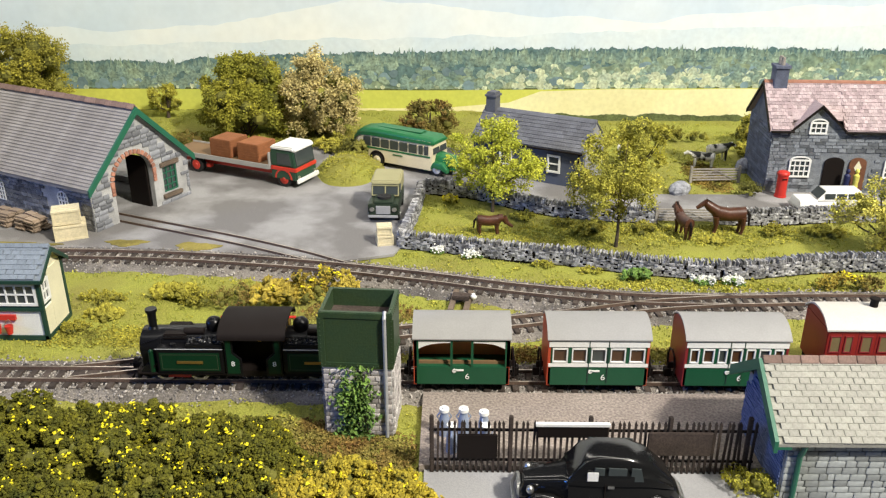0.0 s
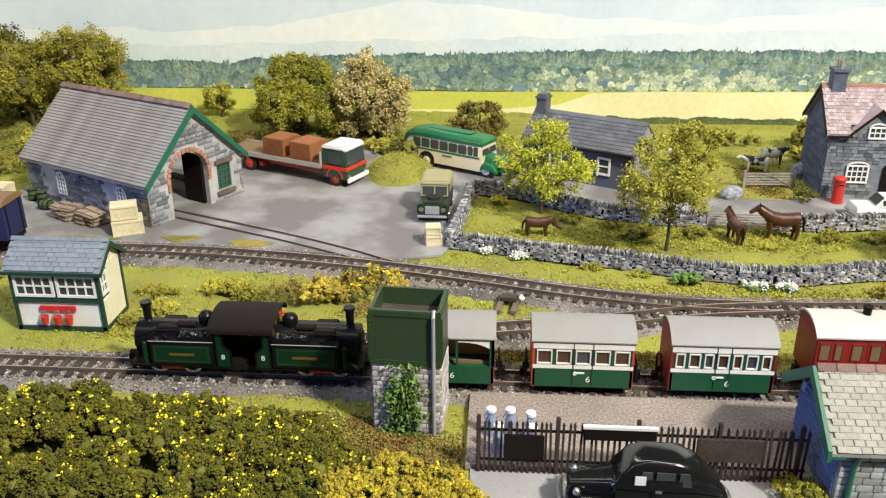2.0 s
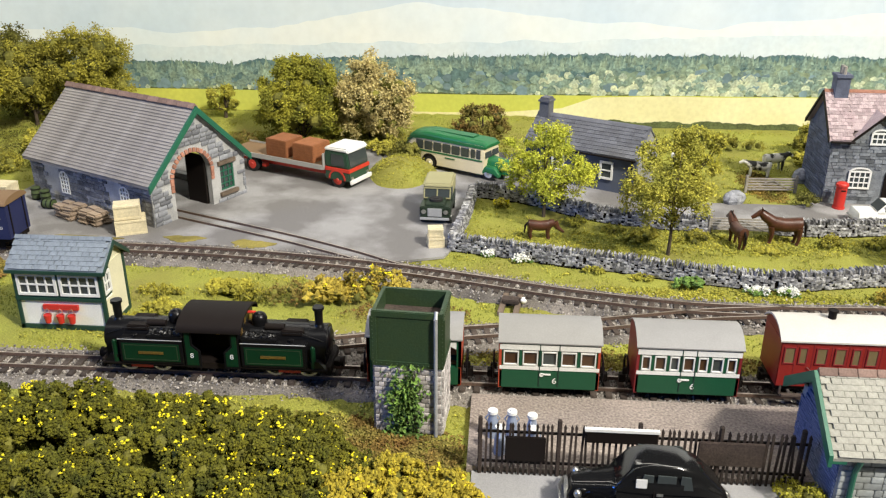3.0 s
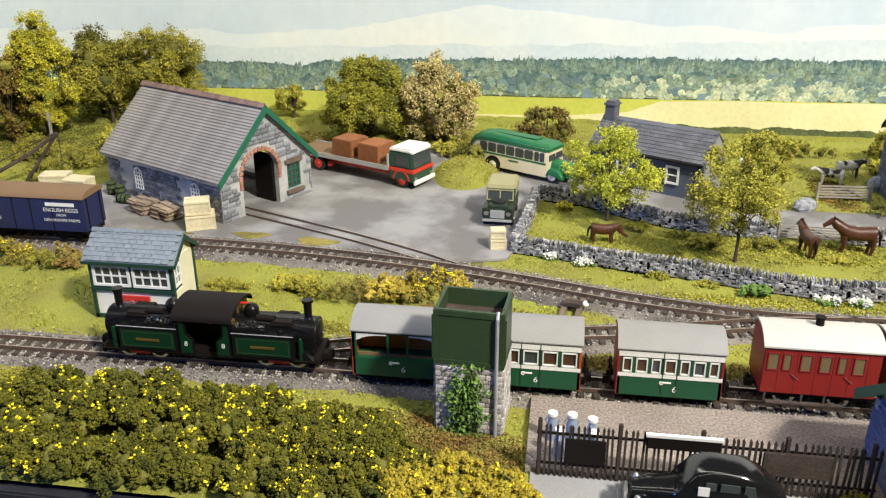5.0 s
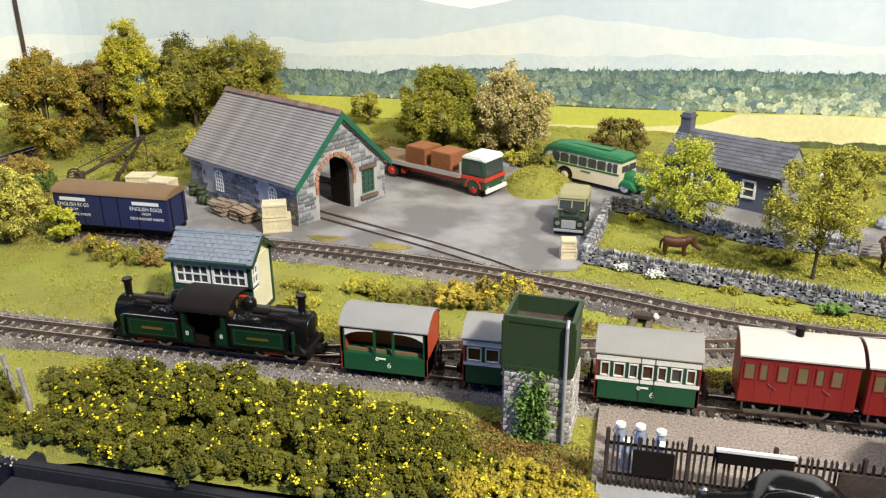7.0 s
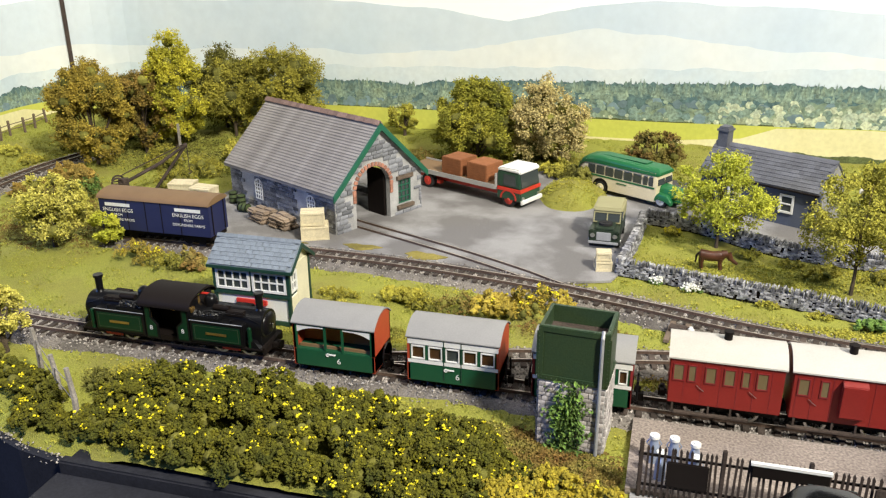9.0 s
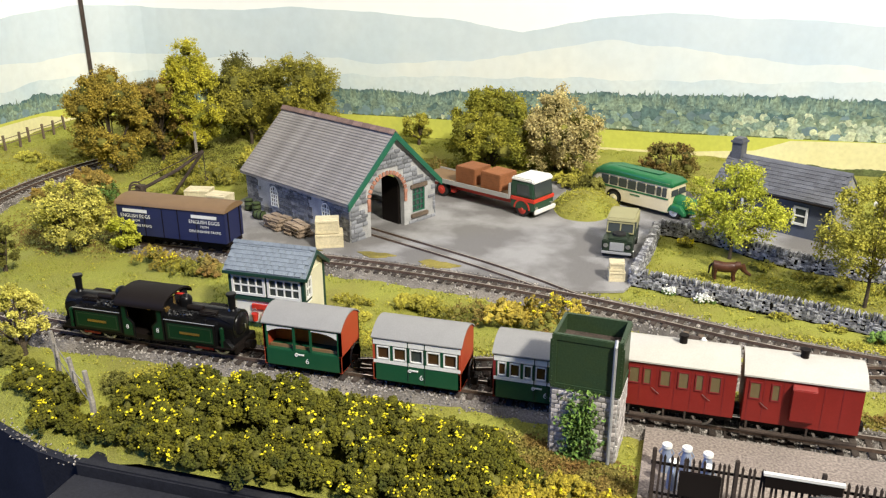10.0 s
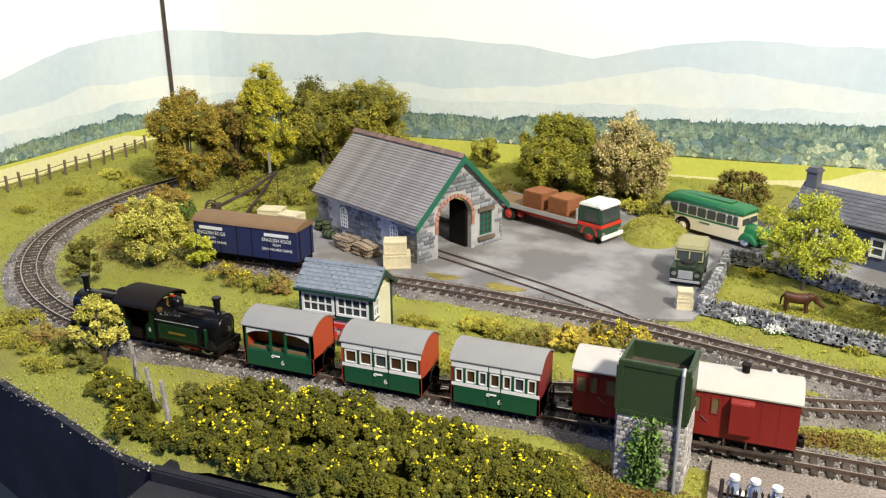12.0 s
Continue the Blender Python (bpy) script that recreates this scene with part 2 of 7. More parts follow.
PANE = glass("brown_window_glass", (0.07, 0.035, 0.016), 0.15)
DOORWOOD = material("door_wood", (0.17, 0.07, 0.035), 0.6, 0, 0.15, 1200, 200, 0.2)
CHURNBLUE = material("churn_alloy", (0.36, 0.42, 0.55), 0.45, 0.4, 0.1)
DRAPE = material("black_drape", (0.010, 0.012, 0.022), 0.95, 0, 0.2, 400, 20, 0.2)
FASCIA = material("black_fascia", (0.022, 0.023, 0.030), 0.6, 0, 0.25, 900, 40, 0.15)
BARK = material("bark", (0.10, 0.075, 0.05), 0.95, 0, 0.3, 1500, 200, 0.7)
LEAF_OLIVE = material("leaf_olive", (0.4, 0.36, 0.045), 0.9, 0, 0.2, 700, 50, 0.0, island=0.32, second=(0.2, 0.19, 0.03))
LEAF_GREEN = material("leaf_green", (0.4, 0.37, 0.04), 0.9, 0, 0.2, 700, 50, 0.0, island=0.32, second=(0.2, 0.21, 0.025))
LEAF_LIME = material("leaf_lime", (0.58, 0.58, 0.06), 0.9, 0, 0.2, 700, 60, 0.0, island=0.32, second=(0.36, 0.4, 0.04))
LEAF_TAN = material("leaf_tan", (0.64, 0.54, 0.24), 0.9, 0, 0.2, 700, 60, 0.0, island=0.32, second=(0.36, 0.3, 0.11))
LEAF_RUST = material("leaf_rust", (0.36, 0.24, 0.05), 0.9, 0, 0.2, 700, 60, 0.0, island=0.32, second=(0.12, 0.10, 0.02))
LEAF_YELLOW = material("leaf_yellow_green", (0.66, 0.6, 0.14), 0.9, 0, 0.2, 700, 60, 0.0, island=0.32, second=(0.42, 0.4, 0.06))
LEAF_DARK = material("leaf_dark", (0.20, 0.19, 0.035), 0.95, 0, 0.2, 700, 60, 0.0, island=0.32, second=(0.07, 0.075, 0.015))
GORSE = material("gorse_foam", (0.145, 0.134, 0.007), 0.95, 0, 0.25, 900, 45, 0.0, island=0.4, second=(0.045, 0.055, 0.007))
VINE = material("ivy_leaf", (0.16, 0.27, 0.05), 0.85, 0, 0.2, 700, 60, 0.0, island=0.5, second=(0.07, 0.13, 0.03))
YELLOW = material("gorse_flower", (0.88, 0.76, 0.02), 0.8, 0, 0.1, 700, 60, 0.0, island=0.2)
BLOSSOM = material("white_blossom", (0.85, 0.85, 0.78), 0.8, 0, 0.1, 700, 60, 0.0, island=0.15)


# ---- scatter helpers ----
def flakes(name, pts, size, mat, parent=None, up=0.0):
    """Small folded leaves at the points."""
    pts = np.asarray(pts, float)
    n = len(pts)
    a = rng.normal(size=(n, 3))
    a[:, 2] += up
    a /= np.linalg.norm(a, axis=1)[:, None]
    b = np.cross(a, rng.normal(size=(n, 3)))
    b /= np.linalg.norm(b, axis=1)[:, None]
    c = np.cross(a, b)
    s = (np.asarray(size) * rng.uniform(0.6, 1.3, n))[:, None]
    v = np.stack([pts - b * s * 0.6, pts - c * s * 0.35 + a * s * 0.2, pts + b * s * 0.6, pts + c * s * 0.35 + a * s * 0.2], 1).reshape(-1, 3)
    i = np.arange(n)[:, None] * 4
    f = np.concatenate([i + [0, 1, 2], i + [0, 2, 3]], 0)
    return raw(name, v, f, mat, parent)


OCT = np.array([(1, 0, 0), (-1, 0, 0), (0, 1, 0), (0, -1, 0), (0, 0, 1), (0, 0, -1)], float)
OCTF = np.array([(0, 2, 4), (2, 1, 4), (1, 3, 4), (3, 0, 4), (2, 0, 5), (1, 2, 5), (3, 1, 5), (0, 3, 5)])


def crumbs(name, pts, size, mat, parent=None, flat=1.0):
    """Small uneven lumps: stones, foam, coal."""
    pts = np.asarray(pts, float)
    n = len(pts)
    v = OCT[None] * rng.uniform(0.55, 1.25, (n, 6, 1)) + rng.normal(scale=0.18, size=(n, 6, 3))
    th = rng.uniform(0, 6.283, n)
    c, s = np.cos(th), np.sin(th)
    x, y = v[..., 0] * c[:, None] - v[..., 1] * s[:, None], v[..., 0] * s[:, None] + v[..., 1] * c[:, None]
    v = np.stack([x, y, v[..., 2] * flat], -1) * (np.asarray(size) * rng.uniform(0.6, 1.35, n))[:, None, None] + pts[:, None]
    f = (np.arange(n)[:, None, None] * 6 + OCTF[None]).reshape(-1, 3)
    return raw(name, v.reshape(-1, 3), f, mat, parent)


def slabs(name, centres, sizes, angles, mat, parent=None, jitter=0.12, tilt=0.0):
    """Many boxes in one mesh, each turned about z and a little uneven."""
    c, sz = np.asarray(centres, float), np.asarray(sizes, float)
    n = len(c)
    k = np.array([(-1, -1, -1), (1, -1, -1), (1, 1, -1), (-1, 1, -1), (-1, -1, 1), (1, -1, 1), (1, 1, 1), (-1, 1, 1)], float) / 2
    v = k[None] * sz[:, None] * (1 + rng.normal(scale=jitter, size=(n, 8, 3)))
    if tilt:
        a = rng.normal(scale=tilt, size=n)[:, None]
        v = np.stack([v[..., 0] * np.cos(a) - v[..., 2] * np.sin(a), v[..., 1], v[..., 0] * np.sin(a) + v[..., 2] * np.cos(a)], -1)
    th = np.broadcast_to(np.asarray(angles, float), (n,))[:, None]
    v = np.stack([v[..., 0] * np.cos(th) - v[..., 1] * np.sin(th), v[..., 0] * np.sin(th) + v[..., 1] * np.cos(th), v[..., 2]], -1) + c[:, None]
    q = np.array([(0, 3, 2, 1), (4, 5, 6, 7), (0, 1, 5, 4), (1, 2, 6, 5), (2, 3, 7, 6), (3, 0, 4, 7)])
    return raw(name, v.reshape(-1, 3), (np.arange(n)[:, None, None] * 8 + q[None]).reshape(-1, 4), mat, parent)


def inside(poly, x, y):
    """Which of the points lie in the polygon."""
    x, y = np.asarray(x, float), np.asarray(y, float)
    r = np.zeros(x.shape, bool)
    k = len(poly)
    for i in range(k):
        (x0, y0), (x1, y1) = poly[i], poly[(i + 1) % k]
        r ^= ((y0 > y) != (y1 > y)) & (x < (x1 - x0) * (y - y0) / (y1 - y0 + 1e-12) + x0)
    return r


def curve(pts, step=3.0):
    """A smooth line through the points, in even steps: places and directions."""
    p = [np.array(q, float) for q in pts]
    p = [2 * p[0] - p[1]] + p + [2 * p[-1] - p[-2]]
    out = []
    for i in range(1, len(p) - 2):
        for t in np.linspace(0, 1, 24, endpoint=False):
            a, b, c, d = p[i - 1:i + 3]
            out.append(0.5 * (2 * b + (c - a) * t + (2 * a - 5 * b + 4 * c - d) * t * t + (3 * b - a - 3 * c + d) * t ** 3))
    out = np.array(out + [p[-2]])
    s = np.r_[0, np.cumsum(np.linalg.norm(np.diff(out, axis=0), axis=1))]
    k = np.linspace(0, s[-1], max(2, int(s[-1] / step)))
    q = np.stack([np.interp(k, s, out[:, 0]), np.interp(k, s, out[:, 1])], 1)
    d = np.gradient(q, axis=0)
    return q, d / np.linalg.norm(d, axis=1)[:, None], k
# ---- ground ----
def smooth(a, b, x):
    t = np.clip((x - a) / (b - a), 0, 1)
    return t * t * (3 - 2 * t)


def front_edge(x):
    return np.interp(x, [-720, -420, -366, -312, -260, -235, 500], [400, 268, 249, 233, 215, 211, 211])


def height(x, y):
    x, y = np.asarray(x, float), np.asarray(y, float)
    z = 9 * smooth(655, 760, y) * smooth(120, 20, x) + 10 * smooth(-565, -640, x)
    z = z + 0.6 * np.sin(x * 0.07 + 1.3) * np.sin(y * 0.09) - 0.8
    return z - 6 * smooth(14, 0, y - front_edge(x)) * smooth(-200, -240, x)


xs = np.linspace(-720, 480, 260)
vs = np.linspace(0, 1, 130)
gx = np.repeat(xs[:, None], 130, 1)
gy = front_edge(gx) + (800 - front_edge(gx)) * vs[None]
gz = height(gx, gy) + rng.normal(scale=0.25, size=gx.shape)
gi = np.arange(260 * 130).reshape(260, 130)
gq = np.stack([gi[:-1, :-1], gi[1:, :-1], gi[1:, 1:], gi[:-1, 1:]], -1).reshape(-1, 4)
ground = raw("ground", np.stack([gx, gy, gz], -1).reshape(-1, 3), gq, GRASS, smooth=True)
tagged(ground, "yellow-green static grass scenery on a model railway baseboard", "ground", kind="structure")


def sheet(name, poly, z, mat, label, category, thick=1.5):
    ob = part(name, S().prism(poly, "z", z - thick, z), mat)
    return tagged(ob, label, category, kind="structure")


YARDPOLY = [(-352, 470), (-330, 462), (-250, 455), (-170, 452), (-100, 444), (-58, 436), (-28, 446), (-20, 470), (-14, 555), (0, 560), (25, 548), (60, 530), (95, 514), (150, 508),
            (220, 508), (330, 512), (440, 516), (440, 566), (235, 566), (215, 556), (160, 556), (112, 560), (100, 572), (60, 592), (30, 622), (18, 668), (-70, 690), (-120, 665), (-230, 660), (-300, 600), (-345, 560)]
sheet("yard", YARDPOLY, 0.6, YARD, "worn grey tarmac goods yard and lane", "yard")
sheet("road", [(-3, 205), (480, 205), (480, 244), (-3, 244)], 0.3, ROADM, "pale grey road beside the station fence", "road")
sheet("platform", [(-5, 243), (480, 243), (480, 292.5), (-5, 293.5)], 2.2, GRAVEL, "low brown gravel platform with worn edge", "platform", 3)

# front of the baseboard, and the black shelf and drape before it
ex = [float(k) for k in np.linspace(-720, -235, 60)]
front = S().loft([[(k, float(front_edge(k)) - 2, -80), (k, float(front_edge(k)) - 2, -6), (k, float(front_edge(k)) + 1, -5), (k, float(front_edge(k)) + 1, -80)] for k in ex])
tagged(part("fascia", front, FASCIA), "black painted curved front board of the layout", "fascia", kind="structure")
tagged(part("front_shelf", S().box(-232, 480, 60, 203, -14, -5).box(-232, 480, 204, 209, -14, -0.5), FASCIA, bevel=0.8), "black painted shelf along the layout front", "shelf", kind="structure")
tagged(part("drape", S().box(-1500, 900, -900, 420, -262, -260), DRAPE), "dark blue-black cloth below the layout", "drape", kind="structure")
tagged(part("baseboard", S().box(-232, 480, 209.5, 800, -30, -4).box(-720, -232, 405, 800, -30, -4), FASCIA), "dark baseboard under the scenery", "baseboard", kind="structure")


# ---- tracks ----
def arc(cx, cy, r, a0, a1, n):
    return [(cx + r * math.cos(radians(a)), cy + r * math.sin(radians(a))) for a in np.linspace(a0, a1, n)]


MAIN = [(460, 305), (300, 305), (150, 305), (0, 305), (-150, 305), (-250, 305)] + arc(-310, 536, 231, 270, 180, 14) + [(-540, 580), (-528, 640)]
BACK = [(460, 388), (300, 384), (206, 384), (159, 382), (101, 384), (43, 395), (-4, 408), (-53, 420), (-102, 429), (-159, 436), (-222, 439), (-300, 438), (-372, 436)]
LOOP = [(159, 382.5), (114, 376), (75, 366), (39, 357), (3, 350), (-66, 334), (-120, 317), (-165, 306)]
SIDING = [(-290, 540), (-248, 519), (-205, 499), (-161, 480), (-123, 463), (-84, 443), (-53, 425), (-10, 410)]
sleeper_mesh = mesh_of("sleeper", S().box(-1.5, 1.5, -9.5, 9.5, 0, 2.0), SLEEPER, 0.2)


def rails(q, d, off, name, parent, z0, z1, w, mat):
    nrm = np.stack([-d[:, 1], d[:, 0]], 1)
    rings = []
    for p, n in zip(q, nrm):
        a, b = p + n * (off - w / 2), p + n * (off + w / 2)
        rings.append([(a[0], a[1], z0), (b[0], b[1], z0), (b[0], b[1], z1), (a[0], a[1], z1)])
    part(name, S().loft(rings), mat, parent)


def make_track(pts, label, bed=13.0, sleepers=True, stones=4.0, skip=None):
    q, d, s = curve(pts, 4.0)
    t = thing("railway_track", 0, 0, 0, 0, label, "railway track", "narrow gauge tracks", "structure")
    if bed:
        nrm = np.stack([-d[:, 1], d[:, 0]], 1)
        rings = [[(*(p - n * (bed + 5)), -1.2), (*(p - n * bed), 1.0), (*(p + n * bed), 1.0), (*(p + n * (bed + 5)), -1.2)] for p, n in zip(q, nrm)]
        part("ballast_bed", S().loft(rings), BED, t)
        m = int(s[-1] * stones)
        k = rng.integers(0, len(q), m)
        o = rng.normal(scale=bed * 0.62, size=m)
        o = np.clip(o, -bed - 6, bed + 6)
        p = q[k] + nrm[k] * o[:, None] + rng.uniform(-2, 2, (m, 2))
        z = 1.0 - np.clip((np.abs(o) - bed) / 5, 0, 1) * 1.6 + rng.uniform(0, 0.6, m)
        tagged(crumbs("ballast", np.c_[p, z], 0.6, BALLAST, t), "loose grey stone ballast", kind="stuff")
    if sleepers:
        for u in np.arange(2, s[-1], 6.4):
            x, y = np.interp(u, s, q[:, 0]), np.interp(u, s, q[:, 1])
            dx, dy = np.interp(u, s, d[:, 0]), np.interp(u, s, d[:, 1])
            part("sleeper", sleeper_mesh, None, t, at=place(x, y, 0.2, math.degrees(math.atan2(dy, dx)) + rng.normal(0, 1.2)))
    z = 2.2 if sleepers else 0.5
    for off in (-4.95, 4.95):
        rails(q, d, off, "rail", t, z - 0.1, z + 1.5, 0.8, RAIL)
        rails(q, d, off, "rail_head", t, z + 1.4, z + 1.65, 0.75, RAILTOP)
    return t


make_track(MAIN, "narrow gauge running line with rusty rails on grey ballast", stones=22.0)
make_track(BACK, "weathered back line with dark sleepers on ballast", stones=18.0)
make_track(LOOP, "loop line with rusty rails leading to a turnout", 11.0, stones=16.0)
make_track(SIDING, "shed siding with rails sunk in the yard", 0, False)


# ---- backdrop ----
BACKLINE = [(480, 772), (-560, 772)] + arc(-560, 672, 100, 90, 180, 10) + [(-660, 560), (-660, 380)]


def resample(line, step):
    p = np.array(line, float)
    s = np.r_[0, np.cumsum(np.linalg.norm(np.diff(p, axis=0), axis=1))]
    k = np.arange(0, s[-1], step)
    return np.stack([np.interp(k, s, p[:, 0]), np.interp(k, s, p[:, 1])], 1), k


bq, bs = resample(BACKLINE, 1.5)
bd = np.gradient(bq, axis=0)
bn = np.stack([-bd[:, 1], bd[:, 0]], 1)
bn /= np.linalg.norm(bn, axis=1)[:, None]
if bn[0, 1] > 0:
    bn = -bn


def fbm(s, seed, scales):
    r = np.zeros_like(s)
    for i, (w, a) in enumerate(scales):
        r += a * np.array([noise.noise((x / w, seed * 7.3, i * 3.1)) for x in s])
    return r


def layer(name, lo, hi, off, mat, parent):
    p = bq + bn * off
    n = len(p)
    v = np.concatenate([np.c_[p, lo], np.c_[p, hi], np.c_[p - bn * 0.03, hi], np.c_[p - bn * 0.03, lo]])
    i = np.arange(n - 1)
    f = np.concatenate([np.stack([i + a * n, i + 1 + a * n, i + 1 + b * n, i + b * n], 1) for a, b in ((0, 1), (1, 2))])
    return raw(name, v, f, mat, parent)


SKYP = material("print_sky", (0.93, 0.94, 0.94), 0.9, 0, 0.01, 60, 4, 0.0, second=(0.88, 0.92, 0.94))
FARP = material("print_far_hills", (0.55, 0.65, 0.72), 0.9, 0, 0.03, 120, 9, 0.0, second=(0.65, 0.72, 0.75))
MIDP = material("print_mid_hills", (0.66, 0.74, 0.77), 0.9, 0, 0.03, 120, 9, 0.0, second=(0.78, 0.8, 0.75), tint=0.5)
WOODP = material("print_woods", (0.11, 0.18, 0.17), 0.9, 0, 0.38, 260, 50, 0.0, second=(0.08, 0.15, 0.155))
WOODP2 = material("print_near_woods", (0.27, 0.33, 0.2), 0.9, 0, 0.38, 220, 45, 0.0, second=(0.12, 0.2, 0.17))
FIELDP = material("print_green_field", (0.6, 0.6, 0.11), 0.9, 0, 0.06, 300, 16, 0.0, second=(0.52, 0.55, 0.1))
STRAWP = material("print_straw_field", (0.78, 0.74, 0.43), 0.9, 0, 0.06, 300, 16, 0.0, second=(0.72, 0.66, 0.35))
LOWP = material("print_low_hills", (0.56, 0.66, 0.71), 0.9, 0, 0.05, 200, 20, 0.0, second=(0.68, 0.74, 0.73))
CROWNP = material("print_tree_crowns", (0.28, 0.36, 0.25), 0.9, 0, 0.42, 420, 70, 0.0, island=0.22, second=(0.15, 0.23, 0.21))
PALECROWNP = material("print_pale_crowns", (0.6, 0.63, 0.4), 0.9, 0, 0.35, 420, 70, 0.0, island=0.14, second=(0.36, 0.44, 0.34))
SHADEP = material("print_blue_shade", (0.19, 0.28, 0.30), 0.9, 0, 0.15, 300, 60, 0.0, island=0.25)
WOODP3 = material("print_conifers", (0.2, 0.28, 0.21), 0.9, 0, 0.45, 300, 70, 0.0, second=(0.11, 0.18, 0.175))
PALEP = material("print_pale_trees", (0.36, 0.41, 0.26), 0.9, 0, 0.4, 330, 60, 0.0, second=(0.22, 0.29, 0.2))
HEDGEP = material("print_hedge", (0.14, 0.17, 0.06), 0.9, 0, 0.35, 500, 60, 0.0)
backdrop = thing("backdrop", 0, 0, 0, 0, "printed photographic backdrop of hazy hills, woods and fields", "backdrop", "", "structure")
bx = np.where(bs < 1040, 480 - bs, -560 - (bs - 1040))
skyline = np.interp(bx, [-1100, -960, -860, -760, -640, -570, -498, -400, -302, -220, -159, -120, -82, 0, 85, 200, 480], [66, 80, 100, 124, 134, 130, 129, 133, 131, 124, 115, 124, 132, 136, 133, 128, 138])
left = smooth(-600, -700, bx)
layer("sky", np.full(len(bs), -5.0), np.full(len(bs), 330.0), 0.0, SKYP, backdrop)
layer("far_hills", np.full(len(bs), 0.0), skyline + fbm(bs, 1, [(60, 2.5), (15, 0.8)]), 0.5, FARP, backdrop)
layer("mid_hills", np.full(len(bs), 0.0), np.interp(bx, [-1100, -800, -640, -450, -260, -160, -80, 60, 200, 330, 480], [55, 78, 84, 80, 84, 94, 110, 98, 92, 104, 108]) + fbm(bs, 2, [(50, 5), (12, 1.2)]), 1.0, MIDP, backdrop)
layer("low_hills", np.full(len(bs), 0.0), np.interp(bx, [-1100, -640, -400, -200, 0, 200, 480], [50, 60, 66, 72, 76, 84, 90]) + fbm(bs, 3, [(40, 5), (9, 1.0)]), 1.5, LOWP, backdrop)
woodtop = np.interp(bx, [-1100, -800, -640, -400, -266, -129, 0, 180, 320, 480], [40, 42, 46, 54, 53, 60, 63, 66, 66, 64])


def humps(seed, w0, w1, h0, h1, sharp=2.0):
    """A skyline of tree tops: rounded crowns, or spires where sharp is near 1."""
    r = np.random.default_rng(seed)
    top = np.zeros_like(bs)
    x = 0.0
    while x < bs[-1]:
        w, h = r.uniform(w0, w1), r.uniform(h0, h1)
        top = np.maximum(top, h * np.clip(1 - np.abs((bs - x) / w) ** sharp, 0, 1))
        x += w * r.uniform(0.6, 1.5)
    return top


woods = layer("woods", np.full(len(bs), 0.0), woodtop + fbm(bs, 4, [(30, 3.5), (7, 2.5)]) + np.abs(fbm(bs, 5, [(4, 3.5)])), 2.0, WOODP, backdrop)
layer("spires", np.full(len(bs), 0.0), woodtop - 7 + humps(2, 2.5, 4.5, 5, 11, 1.1), 2.2, WOODP3, backdrop)
layer("crowns", np.full(len(bs), 0.0), woodtop - 17 + humps(3, 5, 11, 3, 11), 2.4, WOODP, backdrop)
layer("near_woods", np.full(len(bs), 0.0), np.interp(bx, [-1100, -820, -640, -300, -60, 60, 180, 300, 480], [36, 38, 36, 34, 36, 44, 52, 56, 56]) + fbm(bs, 6, [(26, 5), (8, 3)]) - 3 + humps(5, 5, 12, 2, 9), 2.5, WOODP2, backdrop)
layer("pale_trees", np.full(len(bs), 0.0), np.interp(bx, [-1100, -700, -200, 40, 120, 200, 330, 480], [14, 22, 18, 22, 34, 42, 40, 40]) + humps(6, 5, 13, 1, 12), 2.7, PALEP, backdrop)


def print_crowns(name, seed, count, lo, hi, r0, r1, off, mat, b0=-1100.0, b1=480.0, spire=False):
    """Printed tree crowns along the backdrop: small uneven shapes with their feet between lo and hi."""
    r = np.random.default_rng(seed)
    v, f = [], []
    pick = r.choice(np.flatnonzero((bx >= b0) & (bx <= b1)), count)
    foot = np.sort(r.uniform(0, 1, count))[::-1]
    for n, (i, h) in enumerate(zip(pick, foot)):
        w = r.uniform(r0, r1)
        zc = lo[i] + (hi[i] - lo[i]) * h
        o = off + 0.35 * n / count
        t = bd[i] / np.linalg.norm(bd[i])
        c = bq[i] + bn[i] * o
        if spire:
            ring = [(-w * .45, 0), (w * .45, 0), (w * .2, w * .9), (0, w * 2.1), (-w * .2, w * .9)]
        else:
            ring = [(w * math.cos(a) * r.uniform(.8, 1.12), w * (.85 + .85 * math.sin(a)) * r.uniform(.85, 1.1)) for a in np.linspace(0, 6.283, 12, endpoint=False)]
        k = len(v)
        v += [(c[0] + t[0] * a, c[1] + t[1] * a, zc + b) for a, b in ring]
        f.append(tuple(range(k, k + len(ring))))
    me = bpy.data.meshes.new(name)
    me.from_pydata((np.array(v) * MM).tolist(), [], f)
    me.materials.append(mat)
    ob = new(name, me)
    ob.parent = backdrop
    return tagged(ob, "", "", kind="stuff")


flatb = np.zeros(len(bs))
print_crowns("printed_conifers", 61, 700, woodtop - 14, woodtop - 5, 3.0, 5.5, 2.25, CROWNP, -1100, 480, True)
print_crowns("printed_crowns", 62, 900, flatb + 27, woodtop - 13, 2.2, 5.0, 2.72, CROWNP)
print_crowns("printed_shade_trees", 63, 150, flatb + 27, woodtop - 20, 3.0, 6.0, 2.74, SHADEP)
print_crowns("printed_pale_crowns", 64, 230, flatb + 27, woodtop - 20, 2.0, 5.0, 2.76, PALECROWNP, 40, 480)
print_crowns("printed_pale_crowns", 65, 120, flatb + 27, flatb + 31, 1.2, 2.8, 2.78, PALECROWNP, -1100, 40)
layer("field_edge", np.full(len(bs), 0.0), 28.8 + 0.012 * bx * (bx > 0) + fbm(bs, 8, [(20, 0.8), (4, 0.5)]), 2.9, HEDGEP, backdrop)
